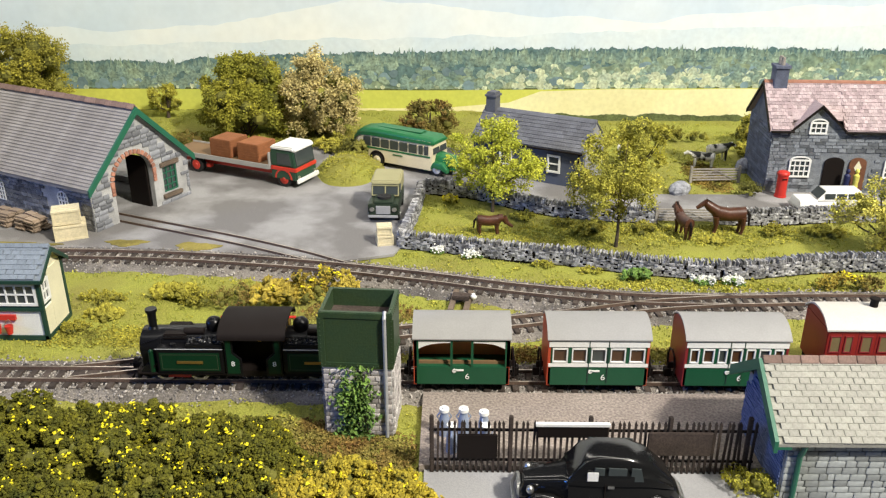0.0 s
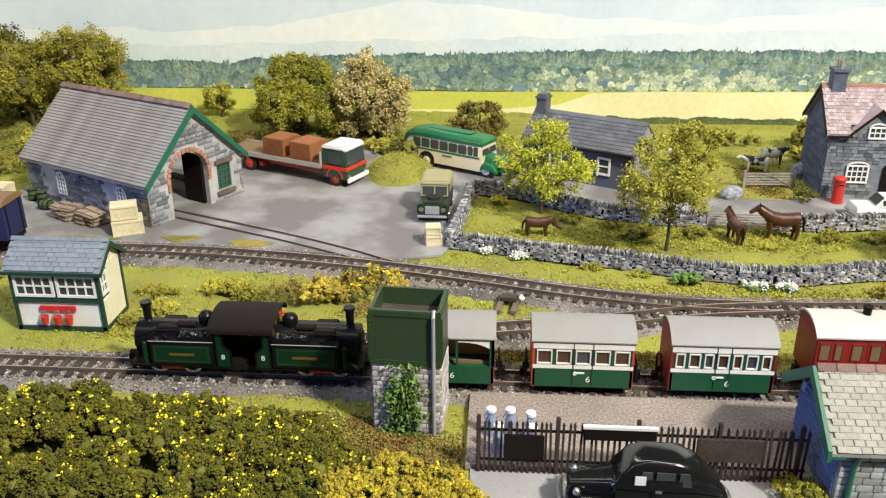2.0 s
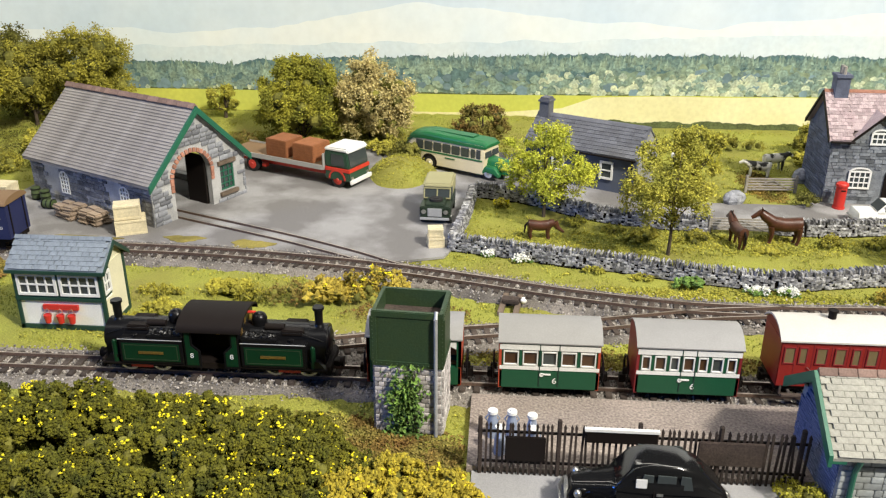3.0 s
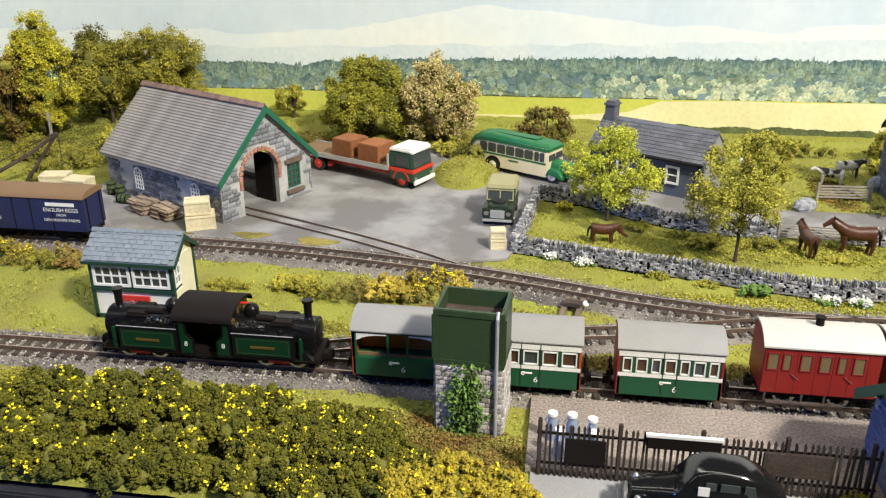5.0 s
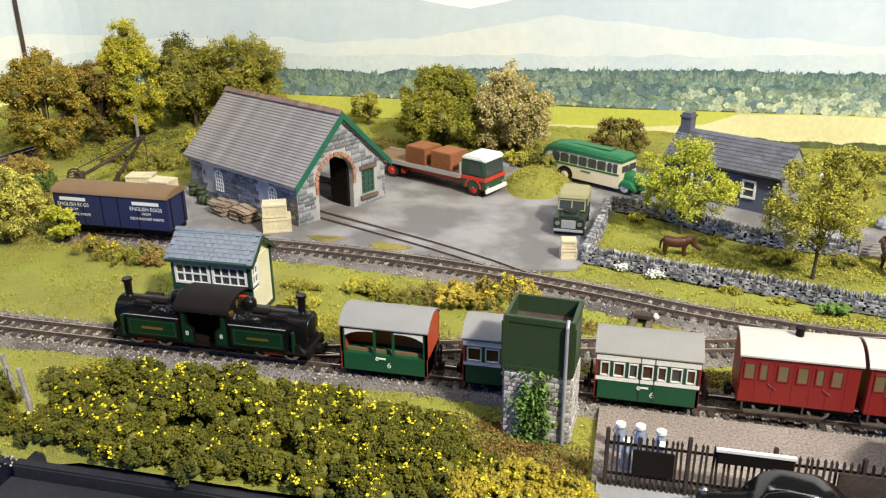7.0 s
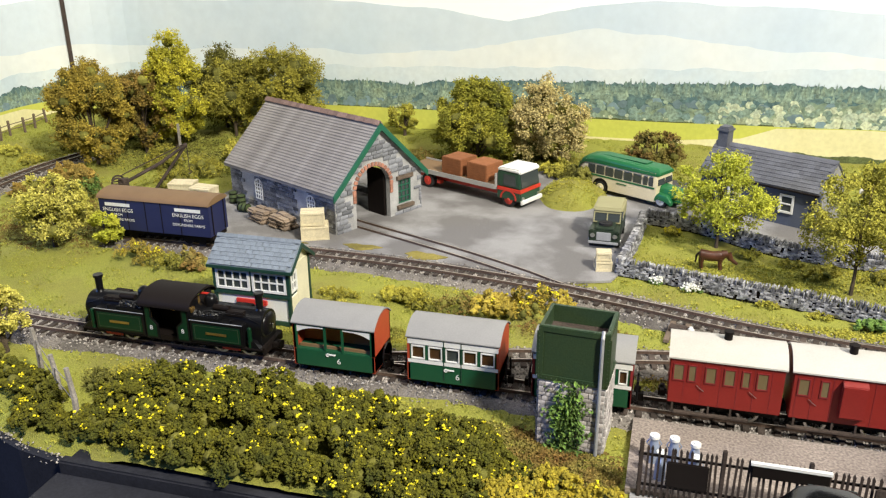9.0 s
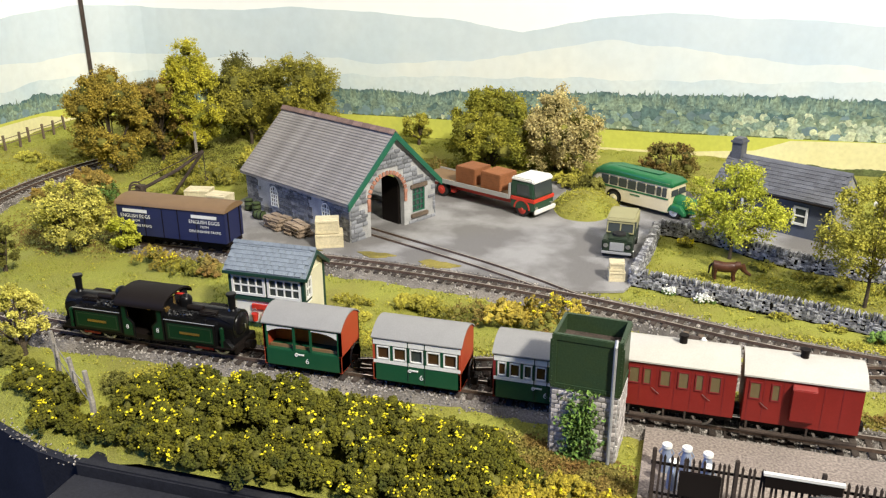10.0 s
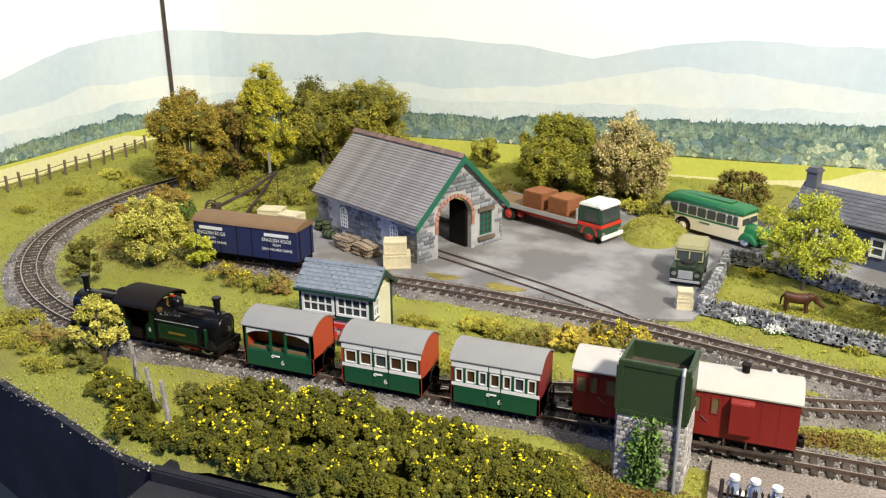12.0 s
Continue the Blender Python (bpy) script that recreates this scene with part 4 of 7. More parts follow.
def coach(kind, length, end):
    label = {"open": "green open-sided narrow gauge carriage with varnished inside", "five": "green and white four-wheeled carriage with five windows",
             "seven": "green and white four-wheeled carriage with narrow windows"}[kind]
    t = thing("railway_carriage", 0, 0, 0, 0, label, "carriage", "train carriages")
    h, w, z0, z1 = length / 2, 11.5, 6.5, 30.4
    part("underframe", S().box(-h + 1, h - 1, -9, 9, 4.6, z0).box(-h - 2, h + 2, -1.2, 1.2, 5, 6.4), MATTBLACK, t)
    axle_set(t, (-9, 9), 4.6)
    body = part("lower_body", S().box(-h, h, -w, w, z0, 16.0), COACHGREEN, t, bevel=0.25)
    for x0, x1 in ((-h, -h + 1.2), (h - 1.2, h)):
        ends = [(-w, z0), (w, z0), (w, z1)] + [(w * f, z1 + 5.5 * (1 - abs(f) ** 2.2)) for f in np.linspace(0.96, -0.96, 11)] + [(-w, z1)]
        e = part("end_panel", S().prism(ends, "x", x0 - 0.15, x1), end, t, "red end panel")
    part("roof", S().prism([((w + 0.7) * f, z1 + 0.5 + 5.9 * (1 - abs(f) ** 2.2)) for f in np.linspace(1, -1, 17)] + [((w + 0.7) * f, z1 - 0.1 + 5.7 * (1 - abs(f) ** 2.2)) for f in np.linspace(-1, 1, 17)], "x", -h - 0.6, h + 0.6), ROOFGREY, t, "plain grey curved roof", smooth=True)
    part("inside_lining", S().box(-h + 1.2, h - 1.2, -1, 1, 7, z1 - 1), INSIDE, t)
    for sg in (-1, 1):
        y = sg * w
        a, b = min(y, y - sg * 1.0), max(y, y - sg * 1.0)
        if kind == "open":
            s = S().box(-h, -h + 2.0, a, b, 16, z1).box(h - 2, h, a, b, 16, z1).box(-h, h, a, b, z1 - 1.2, z1)
            for x in (-4.4, 4.4):
                s.box(x - 0.5, x + 0.5, a, b, 16, z1)
            part("side_frame", s, COACHGREEN, t)
            for k in (-1, 1):
                q = [(k * 4.9, z1 - 1.2), (k * (h - 2), z1 - 1.2), (k * (h - 2), z1 - 5.0)] + [(k * (4.9 + (h - 7) * f), z1 - 2.0 - 3.0 * f ** 3) for f in (1, .8, .6, .4, .2, 0)]
                part("valance", S().prism(q, "y", a + 0.1, b - 0.1), WHITE, t, "white arched valance")
            part("seat_back", S().box(-h + 2, h - 2, a + sg * -2.5, b + sg * -2.5, 12, 17.5), TANROOF, t)
        else:
            n = 5 if kind == "five" else 7
            s = S().box(-h, h, a, b, 16, 16.6).box(-h, h, a, b, z1 - 0.8, z1)
            band = S().box(-h + 0.2, h - 0.2, a - 0.15, b + 0.15, 16.4, 18.2).box(-h + 0.2, h - 0.2, a - 0.2, b + 0.2, 26.8, 29.4)
            pw = (2 * h - 2) / n
            fr = S()
            for i in range(n):
                x0, x1 = -h + 1 + i * pw, -h + 1 + (i + 1) * pw
                xa, xb = x0 + pw * 0.14, x1 - pw * 0.14
                if kind == "seven" and i in (0, 2, 4, 6):
                    xa, xb = x0 + pw * 0.22, x1 - pw * 0.22
                s.box(x0, xa - .5, a, b, 18.2, 26.9).box(xb + .5, x1, a, b, 18.2, 26.9)
                fr.box(xa - .3, xa + .2, a - .25, b + .25, 18.9, 25.9).box(xb - .2, xb + .3, a - .25, b + .25, 18.9, 25.9)
                fr.box(xa, xb, a - .25, b + .25, 18.7, 19.2).box(xa, xb, a - .25, b + .25, 25.5, 26.0)
                part("window", S().box(xa, xb, y - sg * 0.9, y - sg * 0.6, 19, 26), GLASSD if i % 3 == 2 else PANE, t)
            part("side_frame", s, COACHGREEN, t)
            part("white_band", band, WHITE, t)
            part("window_frame", fr, WHITE, t)
            part("door_line", S().box(-0.2 - pw * 0.5, 0.2 - pw * 0.5, a - .3, b + .3, 8, z1).box(pw * .5 - .2, pw * .5 + .2, a - .3, b + .3, 8, z1), DARKGREEN, t)
    part("door_handle", S().box(-3.6, 0.8, -w - 0.5, -w, 14.0, 14.6).ring(-3.2, -w - .5, -w, 14.0, 0.9, 0.5, 10), WHITE, t)
    text_mesh("6", 4.2, WHITE, t, place(2.4, -w - 0.25, 9.6))
    for x in (-h - 2.2, h + 2.2):
        part("coupling_hoop", S().tube([(x, -5, 7), (x, -6, 13), (x, -4, 17), (x, 0, 18.5), (x, 4, 17), (x, 6, 13), (x, 5, 7)], 0.5, 6), BLACK, t)
        part("coupling", S().box(min(x, x * 1.12), max(x, x * 1.12), -1.5, 1.5, 5, 9).box(x - 1.5, x + 1.5, -0.7, 0.7, 9, 12), MATTBLACK, t, bevel=0.2)
    settle(t, 0.933, -3.7)
    return t


def red_coach(van):
    t = thing("luggage_van" if van else "railway_carriage", 0, 0, 0, 0, "crimson four-wheeled luggage van with white roof" if van else "crimson four-wheeled carriage with white roof", "van" if van else "carriage", "train carriages")
    h, w, z0, z1 = 22.8, 11.5, 8.5, 30.0
    part("underframe", S().box(-h + .5, h - .5, -9.5, 9.5, 6, z0).box(-h - 2, h + 2, -1.2, 1.2, 6, 7.4), MATTBLACK, t)
    axle_set(t, (-11, 11), 4.6)
    part("body", S().box(-h, h, -w, w, z0, z1), CRIMSON, t, bevel=0.3)
    for x0, x1 in ((-h, -h + 1.0), (h - 1.0, h)):
        ends = [(-w, z1)] + [(w * f, z1 + 4.8 * (1 - abs(f) ** 2.2)) for f in np.linspace(-0.96, 0.96, 11)] + [(w, z1)]
        part("end_panel", S().prism(ends, "x", x0, x1), CRIMSON, t)
    part("roof", S().prism([((w + 0.8) * f, z1 + 0.6 + 5.2 * (1 - abs(f) ** 2.2)) for f in np.linspace(1, -1, 17)] + [((w + 0.8) * f, z1 - 0.1 + 5.0 * (1 - abs(f) ** 2.2)) for f in np.linspace(-1, 1, 17)], "x", -h - .8, h + .8), ROOFWHITE, t, "off-white curved roof", smooth=True)
    part("roof_vent", S().cyl((0, 0, z1 + 5), (0, 0, z1 + 8.8), 1.7, 1.7, 12).cyl((0, 0, z1 + 8.8), (0, 0, z1 + 9.6), 2.1, 2.1, 12), MATTBLACK, t, smooth=True)
    part("footboard", S().box(-h + (0 if van else 3), h - (0 if van else 12), -w - 1.2, -w + 0.8, 4.0, 4.8).box(-h + 2, -h + 2.8, -w, -w + .8, 4.5, 9).box(-6, -5.2, -w, -w + .8, 4.5, 9).box(3, 3.8, -w, -w + .8, 4.5, 9), RUST, t)
    xs = (-18.5, -10.5) if van else (-19, -13.5, -6, 1.5, 8, 14.5)
    for i, x in enumerate(xs):
        ww = 1.9 if i % 3 != 1 else 1.3
        for sg in (-1, 1):
            win = part("window", S().box(x - ww, x + ww, sg * (w + .02) - .1, sg * (w + .02) + .1, 20, 27), PANELIGHT, t)
            part("window_frame", S().box(x - ww - .5, x - ww, sg * w - .35, sg * w + .35, 19.5, 27.5).box(x + ww, x + ww + .5, sg * w - .35, sg * w + .35, 19.5, 27.5).box(x - ww, x + ww, sg * w - .35, sg * w + .35, 27, 27.5).box(x - ww, x + ww, sg * w - .35, sg * w + .35, 19.5, 20), COACHDARKRED_SHADED, win)
    for x in ((-14.5,) if van else (-9.8, 11.2)):
        part("grab_handle", S().tube([(x - 1.6, -w - .4, 18.4), (x, -w - .6, 17.0), (x + 1.6, -w - .4, 15.8)], 0.14, 5), STEEL, t)
    seams = S()
    for x in ((-21, -15, -7.5, 8, 15) if van else (-16.5, -9.5, -2, 4.8, 11.3, 18)):
        seams.box(x - .12, x + .12, -w - .12, -w, z0 + .5, z1 - .5)
    part("door_line", seams, COACHDARKRED_SHADED, t)
    if van:
        part("guard_lookout", S().prism([(-w - .1, 11), (-w - 3.0, 13), (-w - 3.0, 27.5), (-w - .1, 29)], "x", -4.5, 5.0), CRIMSON, t, "projecting guard's lookout", bevel=0.3)
    for x in (-h - 2.2, h + 2.2):
        part("coupling", S().box(x - 1.6, x + 1.6, -1.5, 1.5, 5, 9).box(x - 1, x + 1, -3.4, 3.4, 8.2, 9), MATTBLACK, t, bevel=0.2)
    return t


def fairlie():
    t = thing("steam_locomotive", 0, 0, 0, 0, "dark green and black double-ended articulated steam locomotive", "locomotive")
    part("main_frame", S().box(-50, 50, -8.5, 8.5, 6.0, 9.2), MATTBLACK, t)
    for sg in (-1, 1):
        X = lambda a, b: (min(sg * a, sg * b), max(sg * a, sg * b))
        for x, r in ((41, 4.9), (26, 4.9)):
            axle_set(t, (sg * x,), r)
        part("running_plate", S().box(*X(12, 51), -11.5, 11.5, 8.6, 9.6), MATTBLACK, t, bevel=0.2)
        part("boiler", S().cyl((sg * 10, 0, 20.5), (sg * 42, 0, 20.5), 7.2, 7.2, 24), BLACK, t, smooth=True)
        part("smokebox", S().cyl((sg * 41, 0, 19.5), (sg * 50, 0, 19.5), 8.0, 8.0, 24).box(*X(42, 49.5), -8, 8, 9.6, 19), BLACK, t, smooth=True)
        part("smokebox_door", S().ball((sg * 50, 0, 19.5), 1.8, 6.6, 6.6, 16, 8).cyl((sg * 51, 0, 19.5), (sg * 52.2, 0, 19.5), 0.7, n=8), BLACK, t, smooth=True)
        for k in (1, -1):
            tank = part("side_tank", S().box(*X(12.6, 42), min(k * 12, k * 6.4), max(k * 12, k * 6.4), 9.6, 22.8), BLACK, t, bevel=0.6)
            part("tank_panel", S().box(*X(14.6, 40.4), k * 12.1 - .15, k * 12.1 + .15, 11.4, 20.8), LOCOGREEN, tank, "green lined tank panel")
            for za, zb in ((12.1, 12.35), (19.85, 20.1)):
                part("panel_lining", S().box(*X(15.4, 39.6), k * 12.2 - .12, k * 12.2 + .12, za, zb), LINING, tank)
            for xa in (15.4, 39.35):
                part("panel_lining", S().box(*X(xa, xa + .25), k * 12.2 - .12, k * 12.2 + .12, 12.35, 19.85), LINING, tank)
        part("tank_rail", S().cyl((sg * 13, -12.1, 22.9), (sg * 42, -12.1, 22.9), 0.2, n=6), ZINC, tank)
        part("nameplate", S().box(*X(21.8, 33), -12.6, -12.2, 15.4, 16.7), BRASS, tank, "small brass nameplate")
        part("bunker", S().box(*X(13, 29), -11.6, -5.8, 22.8, 25.2), BLACK, t, bevel=0.4)
        n = 90
        crumbs("coal", np.c_[sg * rng.uniform(14, 28, n), rng.uniform(-10.8, -6.4, n), rng.uniform(25.0, 26.6, n)], 0.75, COAL, t)
        part("dome", S().cyl((sg * 19, 0, 25), (sg * 19, 0, 30), 3.4, 3.4, 18).ball((sg * 19, 0, 30), 3.5, 3.5, 3.4, 18, 6, 0.0), BLACK, t, smooth=True)
        part("chimney", S().cyl((sg * 45.8, 0, 26), (sg * 45.8, 0, 36.0), 1.7, 1.95, 18).cyl((sg * 45.8, 0, 36.0), (sg * 45.8, 0, 37.4), 2.6, 2.5, 18).cyl((sg * 45.8, 0, 26.2), (sg * 45.8, 0, 28.2), 2.8, 1.8, 18), BLACK, t, smooth=True)
        part("sandpipe", S().cyl((sg * 44.6, -10.2, 9.6), (sg * 44.6, -10.2, 20.5), 1.1, 1.1, 10).ball((sg * 44.6, -10.2, 20.6), 0.9, .9, .9, 8, 5), LOCOGREEN, t, smooth=True)
        part("handrail", S().tube([(sg * 10, -7.4, 27.0), (sg * 40, -7.4, 26.4), (sg * 49, -7.6, 22.8)], 0.2, 6), BLACK, t)
        part("buffer_beam", S().box(*X(50.5, 52), -10, 10, 5.5, 10).box(*X(52, 55), -2.4, 2.4, 6, 9), MATTBLACK, t, bevel=0.3)
        part("cylinder_cover", S().prism([(sg * 50, 9.6), (sg * 44.5, 9.6), (sg * 43, 13.5), (sg * 47, 13.5)], "y", -11, -8.2), BLACK, t)
        part("coupling_rod", S().box(*X(25, 42), -7.8, -7.2, 6.4, 7.3), RED, t, "red connecting rod")
        part("red_valance", S().box(*X(28.5, 38.5), -9.6, -9.3, 6.0, 7.4), RED, t)
        part("safety_valve", S().cyl((sg * 11.5, 0, 26), (sg * 11.5, 0, 31), 1.3, 1.0, 10), BRASS, t, smooth=True)
        part("fairing", S().box(*X(30, 40), -6.2, -2, 24.0, 27.2).box(*X(30, 40), 2, 6.2, 24.0, 27.2), MATTBLACK, t, bevel=0.5)
        part("lubricator_pipe", S().cyl((sg * 22.5, -3.2, 27.4), (sg * 31, -3.2, 27.4), 1.7, 1.7, 14), MATTBLACK, t, smooth=True)
        part("door_handle", S().cyl((sg * 52, 0, 19.5), (sg * 52.6, 0, 19.5), 0.35, n=6).box(*X(52.1, 52.5), -.25, .25, 17.2, 19.5), STEEL, t, "bright smokebox dart")
        part("buffer", S().cyl((sg * 54.6, 0, 7.6), (sg * 56.4, 0, 7.6), 2.3, 2.6, 14), MATTBLACK, t, smooth=True)
        part("filler_cap", S().cyl((sg * 35, -9, 22.8), (sg * 35, -9, 24.2), 1.2, 1.2, 10), BLACK, t, smooth=True)
    for y in (-12, 11.2):
        cab = S().prism([(-12.2, 8.6), (-5.2, 8.6), (-5.2, 17.5), (-8.6, 21), (-8.6, 28.6), (8.6, 28.6), (8.6, 21), (5.2, 17.5), (5.2, 8.6), (12.2, 8.6), (12.2, 30.6), (-12.2, 30.6)], "y", y, y + .8)
        part("cab_side", cab, BLACK, t)
    for sg in (-1, 1):
        part("cab_end", S().box(min(sg * 12.2, sg * 11.4), max(sg * 12.2, sg * 11.4), -11.2, 11.2, 9, 31), BLACK, t)
        part("cab_panel", S().prism([(sg * 11.5, 10), (sg * 6.2, 10), (sg * 6.2, 17.2), (sg * 9.4, 20.6), (sg * 9.4, 29), (sg * 11.5, 29)], "y", -12.25, -11.95), LOCOGREEN, t, "green cab panel")
        text_mesh("8", 3.6, WHITE, t, place(sg * 8.9, -12.4, 14.2))
        part("spectacle_rim", S().add(*[[*[]], []]).cyl((sg * 12.3, -7, 26.4), (sg * 12.7, -7, 26.4), 1.9, n=14).cyl((sg * 12.3, 7, 26.4), (sg * 12.7, 7, 26.4), 1.9, n=14), BRASS, t)
    part("cab_roof", S().prism([(13.4 * math.cos(a), 29.2 + 6.2 * math.sin(a)) for a in np.linspace(0, math.pi, 17)] + [(13.4 * math.cos(a), 28.4 + 5.8 * math.sin(a)) for a in np.linspace(math.pi, 0, 17)], "x", -14.4, 14.4), MATTBLACK, t, "matt black curved cab roof", smooth=True)
    part("whistle_pipe", S().cyl((-16.5, 3, 31.5), (16.5, 3, 31.5), 0.7, n=8), RED, t, "red pipe")
    part("regulator", S().cyl((-2, -8, 26), (3, -8, 25.4), 0.5, n=6).cyl((-9, -11, 18), (-9, -11, 26), .3, n=6), BRASS, t)
    part("cab_inside", S().box(-11, 11, -2, 8, 9, 26), MATTBLACK, t)
    settle(t, 0.91, -1.6)
    return t


TRAIN = [(fairlie(), -77.5, 26.0), (coach("open", 41.0, COACHEND), 11.7, 9.0), (coach("five", 43.0, COACHEND), 70.0, 9.0),
         (coach("seven", 43.5, COACHDARKRED_SHADED), 128.5, 9.0), (red_coach(False), 188.0, 11.0), (red_coach(True), 236.8, 11.0)]
# ---- station building ----
def station_building():
    t = thing("station_building", 126, 250, 0, 0, "stone station building with pale slate roof and green bargeboards", "building")
    X, Y, HE, HR = 130.0, 21.0, 27.5, 44.0
    part("front_wall", S().box(0, X, -Y, -Y + 4, 0, HE + 1), MORTAR, t)
    part("rear_wall", S().box(0, X, Y - 4, Y, 0, HE + 1), MORTAR, t)
    part("gable_wall", S().prism([(-Y + 4, 0), (Y - 4, 0), (Y - 4, HE + 3), (0, HR - 1), (-Y + 4, HE + 3)], "x", 0, 4), BLUELITSTONE, t)
    part("gable_wall", S().prism([(-Y + 4, 0), (Y - 4, 0), (Y - 4, HE + 3), (0, HR - 1), (-Y + 4, HE + 3)], "x", X - 4, X), MORTAR, t)
    stonework(t, GREYWALL, 46, lambda x: HE, [], 2.6, (2.6, 6.5), 0.9, place(0.4, -Y), True, 21)
    stonework(t, GREYWALL, X - 47, lambda x: HE, [], 2.6, (2.6, 6.5), 0.9, place(47, -Y), False, 22)
    stonework(t, BLUELITSTONE, 2 * Y, lambda x: HR - 2 - abs(x - Y) * 18.0 / Y, [], 1.5, (4, 11), 0.7, place(0, Y, 0, -90), True, 23)
    for sg in (-1, 1):
        part("roof_slope", S().prism([(sg * 25.5, HE - 2.0), (0, HR), (0, HR + 1.2), (sg * 25.5, HE - 0.8)], "x", -5, X + 5), STATIONROOF, t)
        part("bargeboard", S().prism([(sg * 25.8, HE - 4.4), (0, HR - 2.6), (0, HR + 2.2), (sg * 25.8, HE + 0.4)], "x", -6.4, -5), GREENTRIM, t, "dark green bargeboard")
        part("soffit", S().prism([(sg * 25.5, HE - 3.2), (0, HR - 1.2), (0, HR), (sg * 25.5, HE - 2.0)], "x", -5, 0), GREENTRIM, t)
    slates(t, STATIONROOF, -5, X + 5, -25.6, HE - 0.9, 0, HR + 1.1, 13, 3.9, single_to=48)
    for i in range(20):
        part("ridge_tile", S().prism([(-2.0, -0.8), (0, 1.7), (2.0, -0.8)], "x", 0.1, 6.7), TERRACOTTA, t, at=place(-5 + i * 6.8, 0, HR + 1.8), bevel=0.15)
    part("downpipe", S().tube([(5.2, -24.5, HE - 2), (4.6, -Y - 1.8, HE - 8), (4.6, -Y - 1.8, 0)], 1.0, 8), GREENTRIM, t, "green downpipe", smooth=True)


station_building()


# ---- fence, notice boards, churns ----
def picket_fence():
    t = thing("picket_fence", 0, 242, 0, 0, "brown-black wooden picket fence along the platform", "fence")
    for z in (5.0, 18.5):
        part("fence_rail", S().box(-1, 121, 0.3, 1.0, z, z + 0.9), MATTBLACK, t)
    picket = mesh_of("picket", S().prism([(-0.42, 0.2), (0.42, 0.2), (0.42, 21.6), (0.55, 22.2), (0, 23.6), (-0.55, 22.2), (-0.42, 21.6)], "y", -0.5, 0.3), WOODDARK)
    post = mesh_of("fence_post", S().box(-0.8, 0.8, -.8, 1.0, 0, 25.4), WOODDARK, 0.3)
    x = 0.0
    i = 0
    while x < 120:
        if i % 14 == 0:
            part("fence_post", post, None, t, at=place(x, 0, 0.2, rng.normal(0, 2)))
        else:
            part("picket", picket, None, t, at=place(x, 0, 0, 0, 0, rng.normal(0, 1.0)))
        x += 2.1
        i += 1


WOODDARK = material("dark_stained_wood", (0.045, 0.032, 0.026), 0.85, 0, 0.3, 1200, 120, 0.3, objrand=0.4)
picket_fence()
one("notice_board", S().box(-7.5, 7.5, -0.6, 0.4, -5.5, 5.5), MATTBLACK, 17, 240.6, 13, 0, "dark blank notice board fixed on the picket fence", "notice board", "boards", bevel=0.3)
sign = thing("station_sign", 52, 240.4, 0, 0, "long black sign with white edge fixed on the fence", "sign", "boards")
part("sign_board", S().box(-13, 13, -0.6, 0.4, 17.5, 22.6), MATTBLACK, sign, bevel=0.2)
part("sign_edge", S().box(-13.6, 13.6, -0.9, 0.7, 22.6, 23.7), WHITE, sign)
one("notice_board", S().box(-12, 12, -0.6, 0.4, -5.5, 4.8), WOODDARK, 92, 240.6, 15, 0, "dark brown board fixed on the picket fence", "notice board", "boards", bevel=0.3)


def churn(x, y):
    t = thing("milk_churn", x, y, 2.2, rng.uniform(0, 90), "blue-grey milk churn with a white lid on the platform", "milk churn", "churns on the platform")
    part("churn_body", S().cyl((0, 0, 0), (0, 0, 8.2), 2.6, 2.5, 16).cyl((0, 0, 8.2), (0, 0, 11.6), 2.5, 1.75, 16).cyl((0, 0, 11.6), (0, 0, 13), 1.75, 1.9, 16), CHURNBLUE, t, smooth=True)
    part("lid", S().cyl((0, 0, 13), (0, 0, 14.4), 2.4, 2.3, 16).cyl((0, 0, 14.4), (0, 0, 15), 1.2, 1.0, 12), WHITE, t, "white lid", smooth=True)
    t.matrix_basis = t.matrix_basis @ Matrix.Diagonal((0.86, 0.86, 0.86, 1))
    part("churn_handle", S().tube([(2.4, 0, 8.4), (3.4, 0, 10), (2, 0, 12)], 0.3, 5).tube([(-2.4, 0, 8.4), (-3.4, 0, 10), (-2, 0, 12)], 0.3, 5), CHURNBLUE, t)


for cx, cy in ((4.5, 263), (12.2, 263), (20.2, 261), (7.5, 252), (20.5, 252)):
    churn(cx, cy)


# ---- road vehicles: length along x, front at -x, middle at the origin ----
def road_wheel(parent, x, y, r, w, rim, hub=STEEL):
    tyre = part("wheel", S().cyl((x, y - w / 2, r), (x, y + w / 2, r), r, r, 20), TYRE, parent, bevel=0.25, smooth=True)
    sg = -1 if y < 0 else 1
    part("rim", S().cyl((x, y + sg * w * .45, r), (x, y + sg * (w * .5 + .15), r), r * .68, r * .6, 16), rim, tyre, smooth=True)
    part("hub", S().cyl((x, y + sg * w * .5, r), (x, y + sg * (w * .5 + .6), r), r * .26, r * .2, 10), hub, tyre, smooth=True)


def body_loft(sections):
    """A body from cross-sections: x, half width low, half width high, z low, z high, rounding."""
    rings = []
    for x, wl, wh, zl, zh, r in sections:
        ring = [(x, -wl, zl), (x, -wl, zl + (zh - zl) * .45)]
        for a in np.linspace(0, math.pi / 2, 5):
            ring.append((x, -(wh - r + r * math.cos(a)), zh - r + r * math.sin(a)))
        ring += [(p[0], -p[1], p[2]) for p in ring[::-1]]
        rings.append(ring)
    return S().loft(rings)


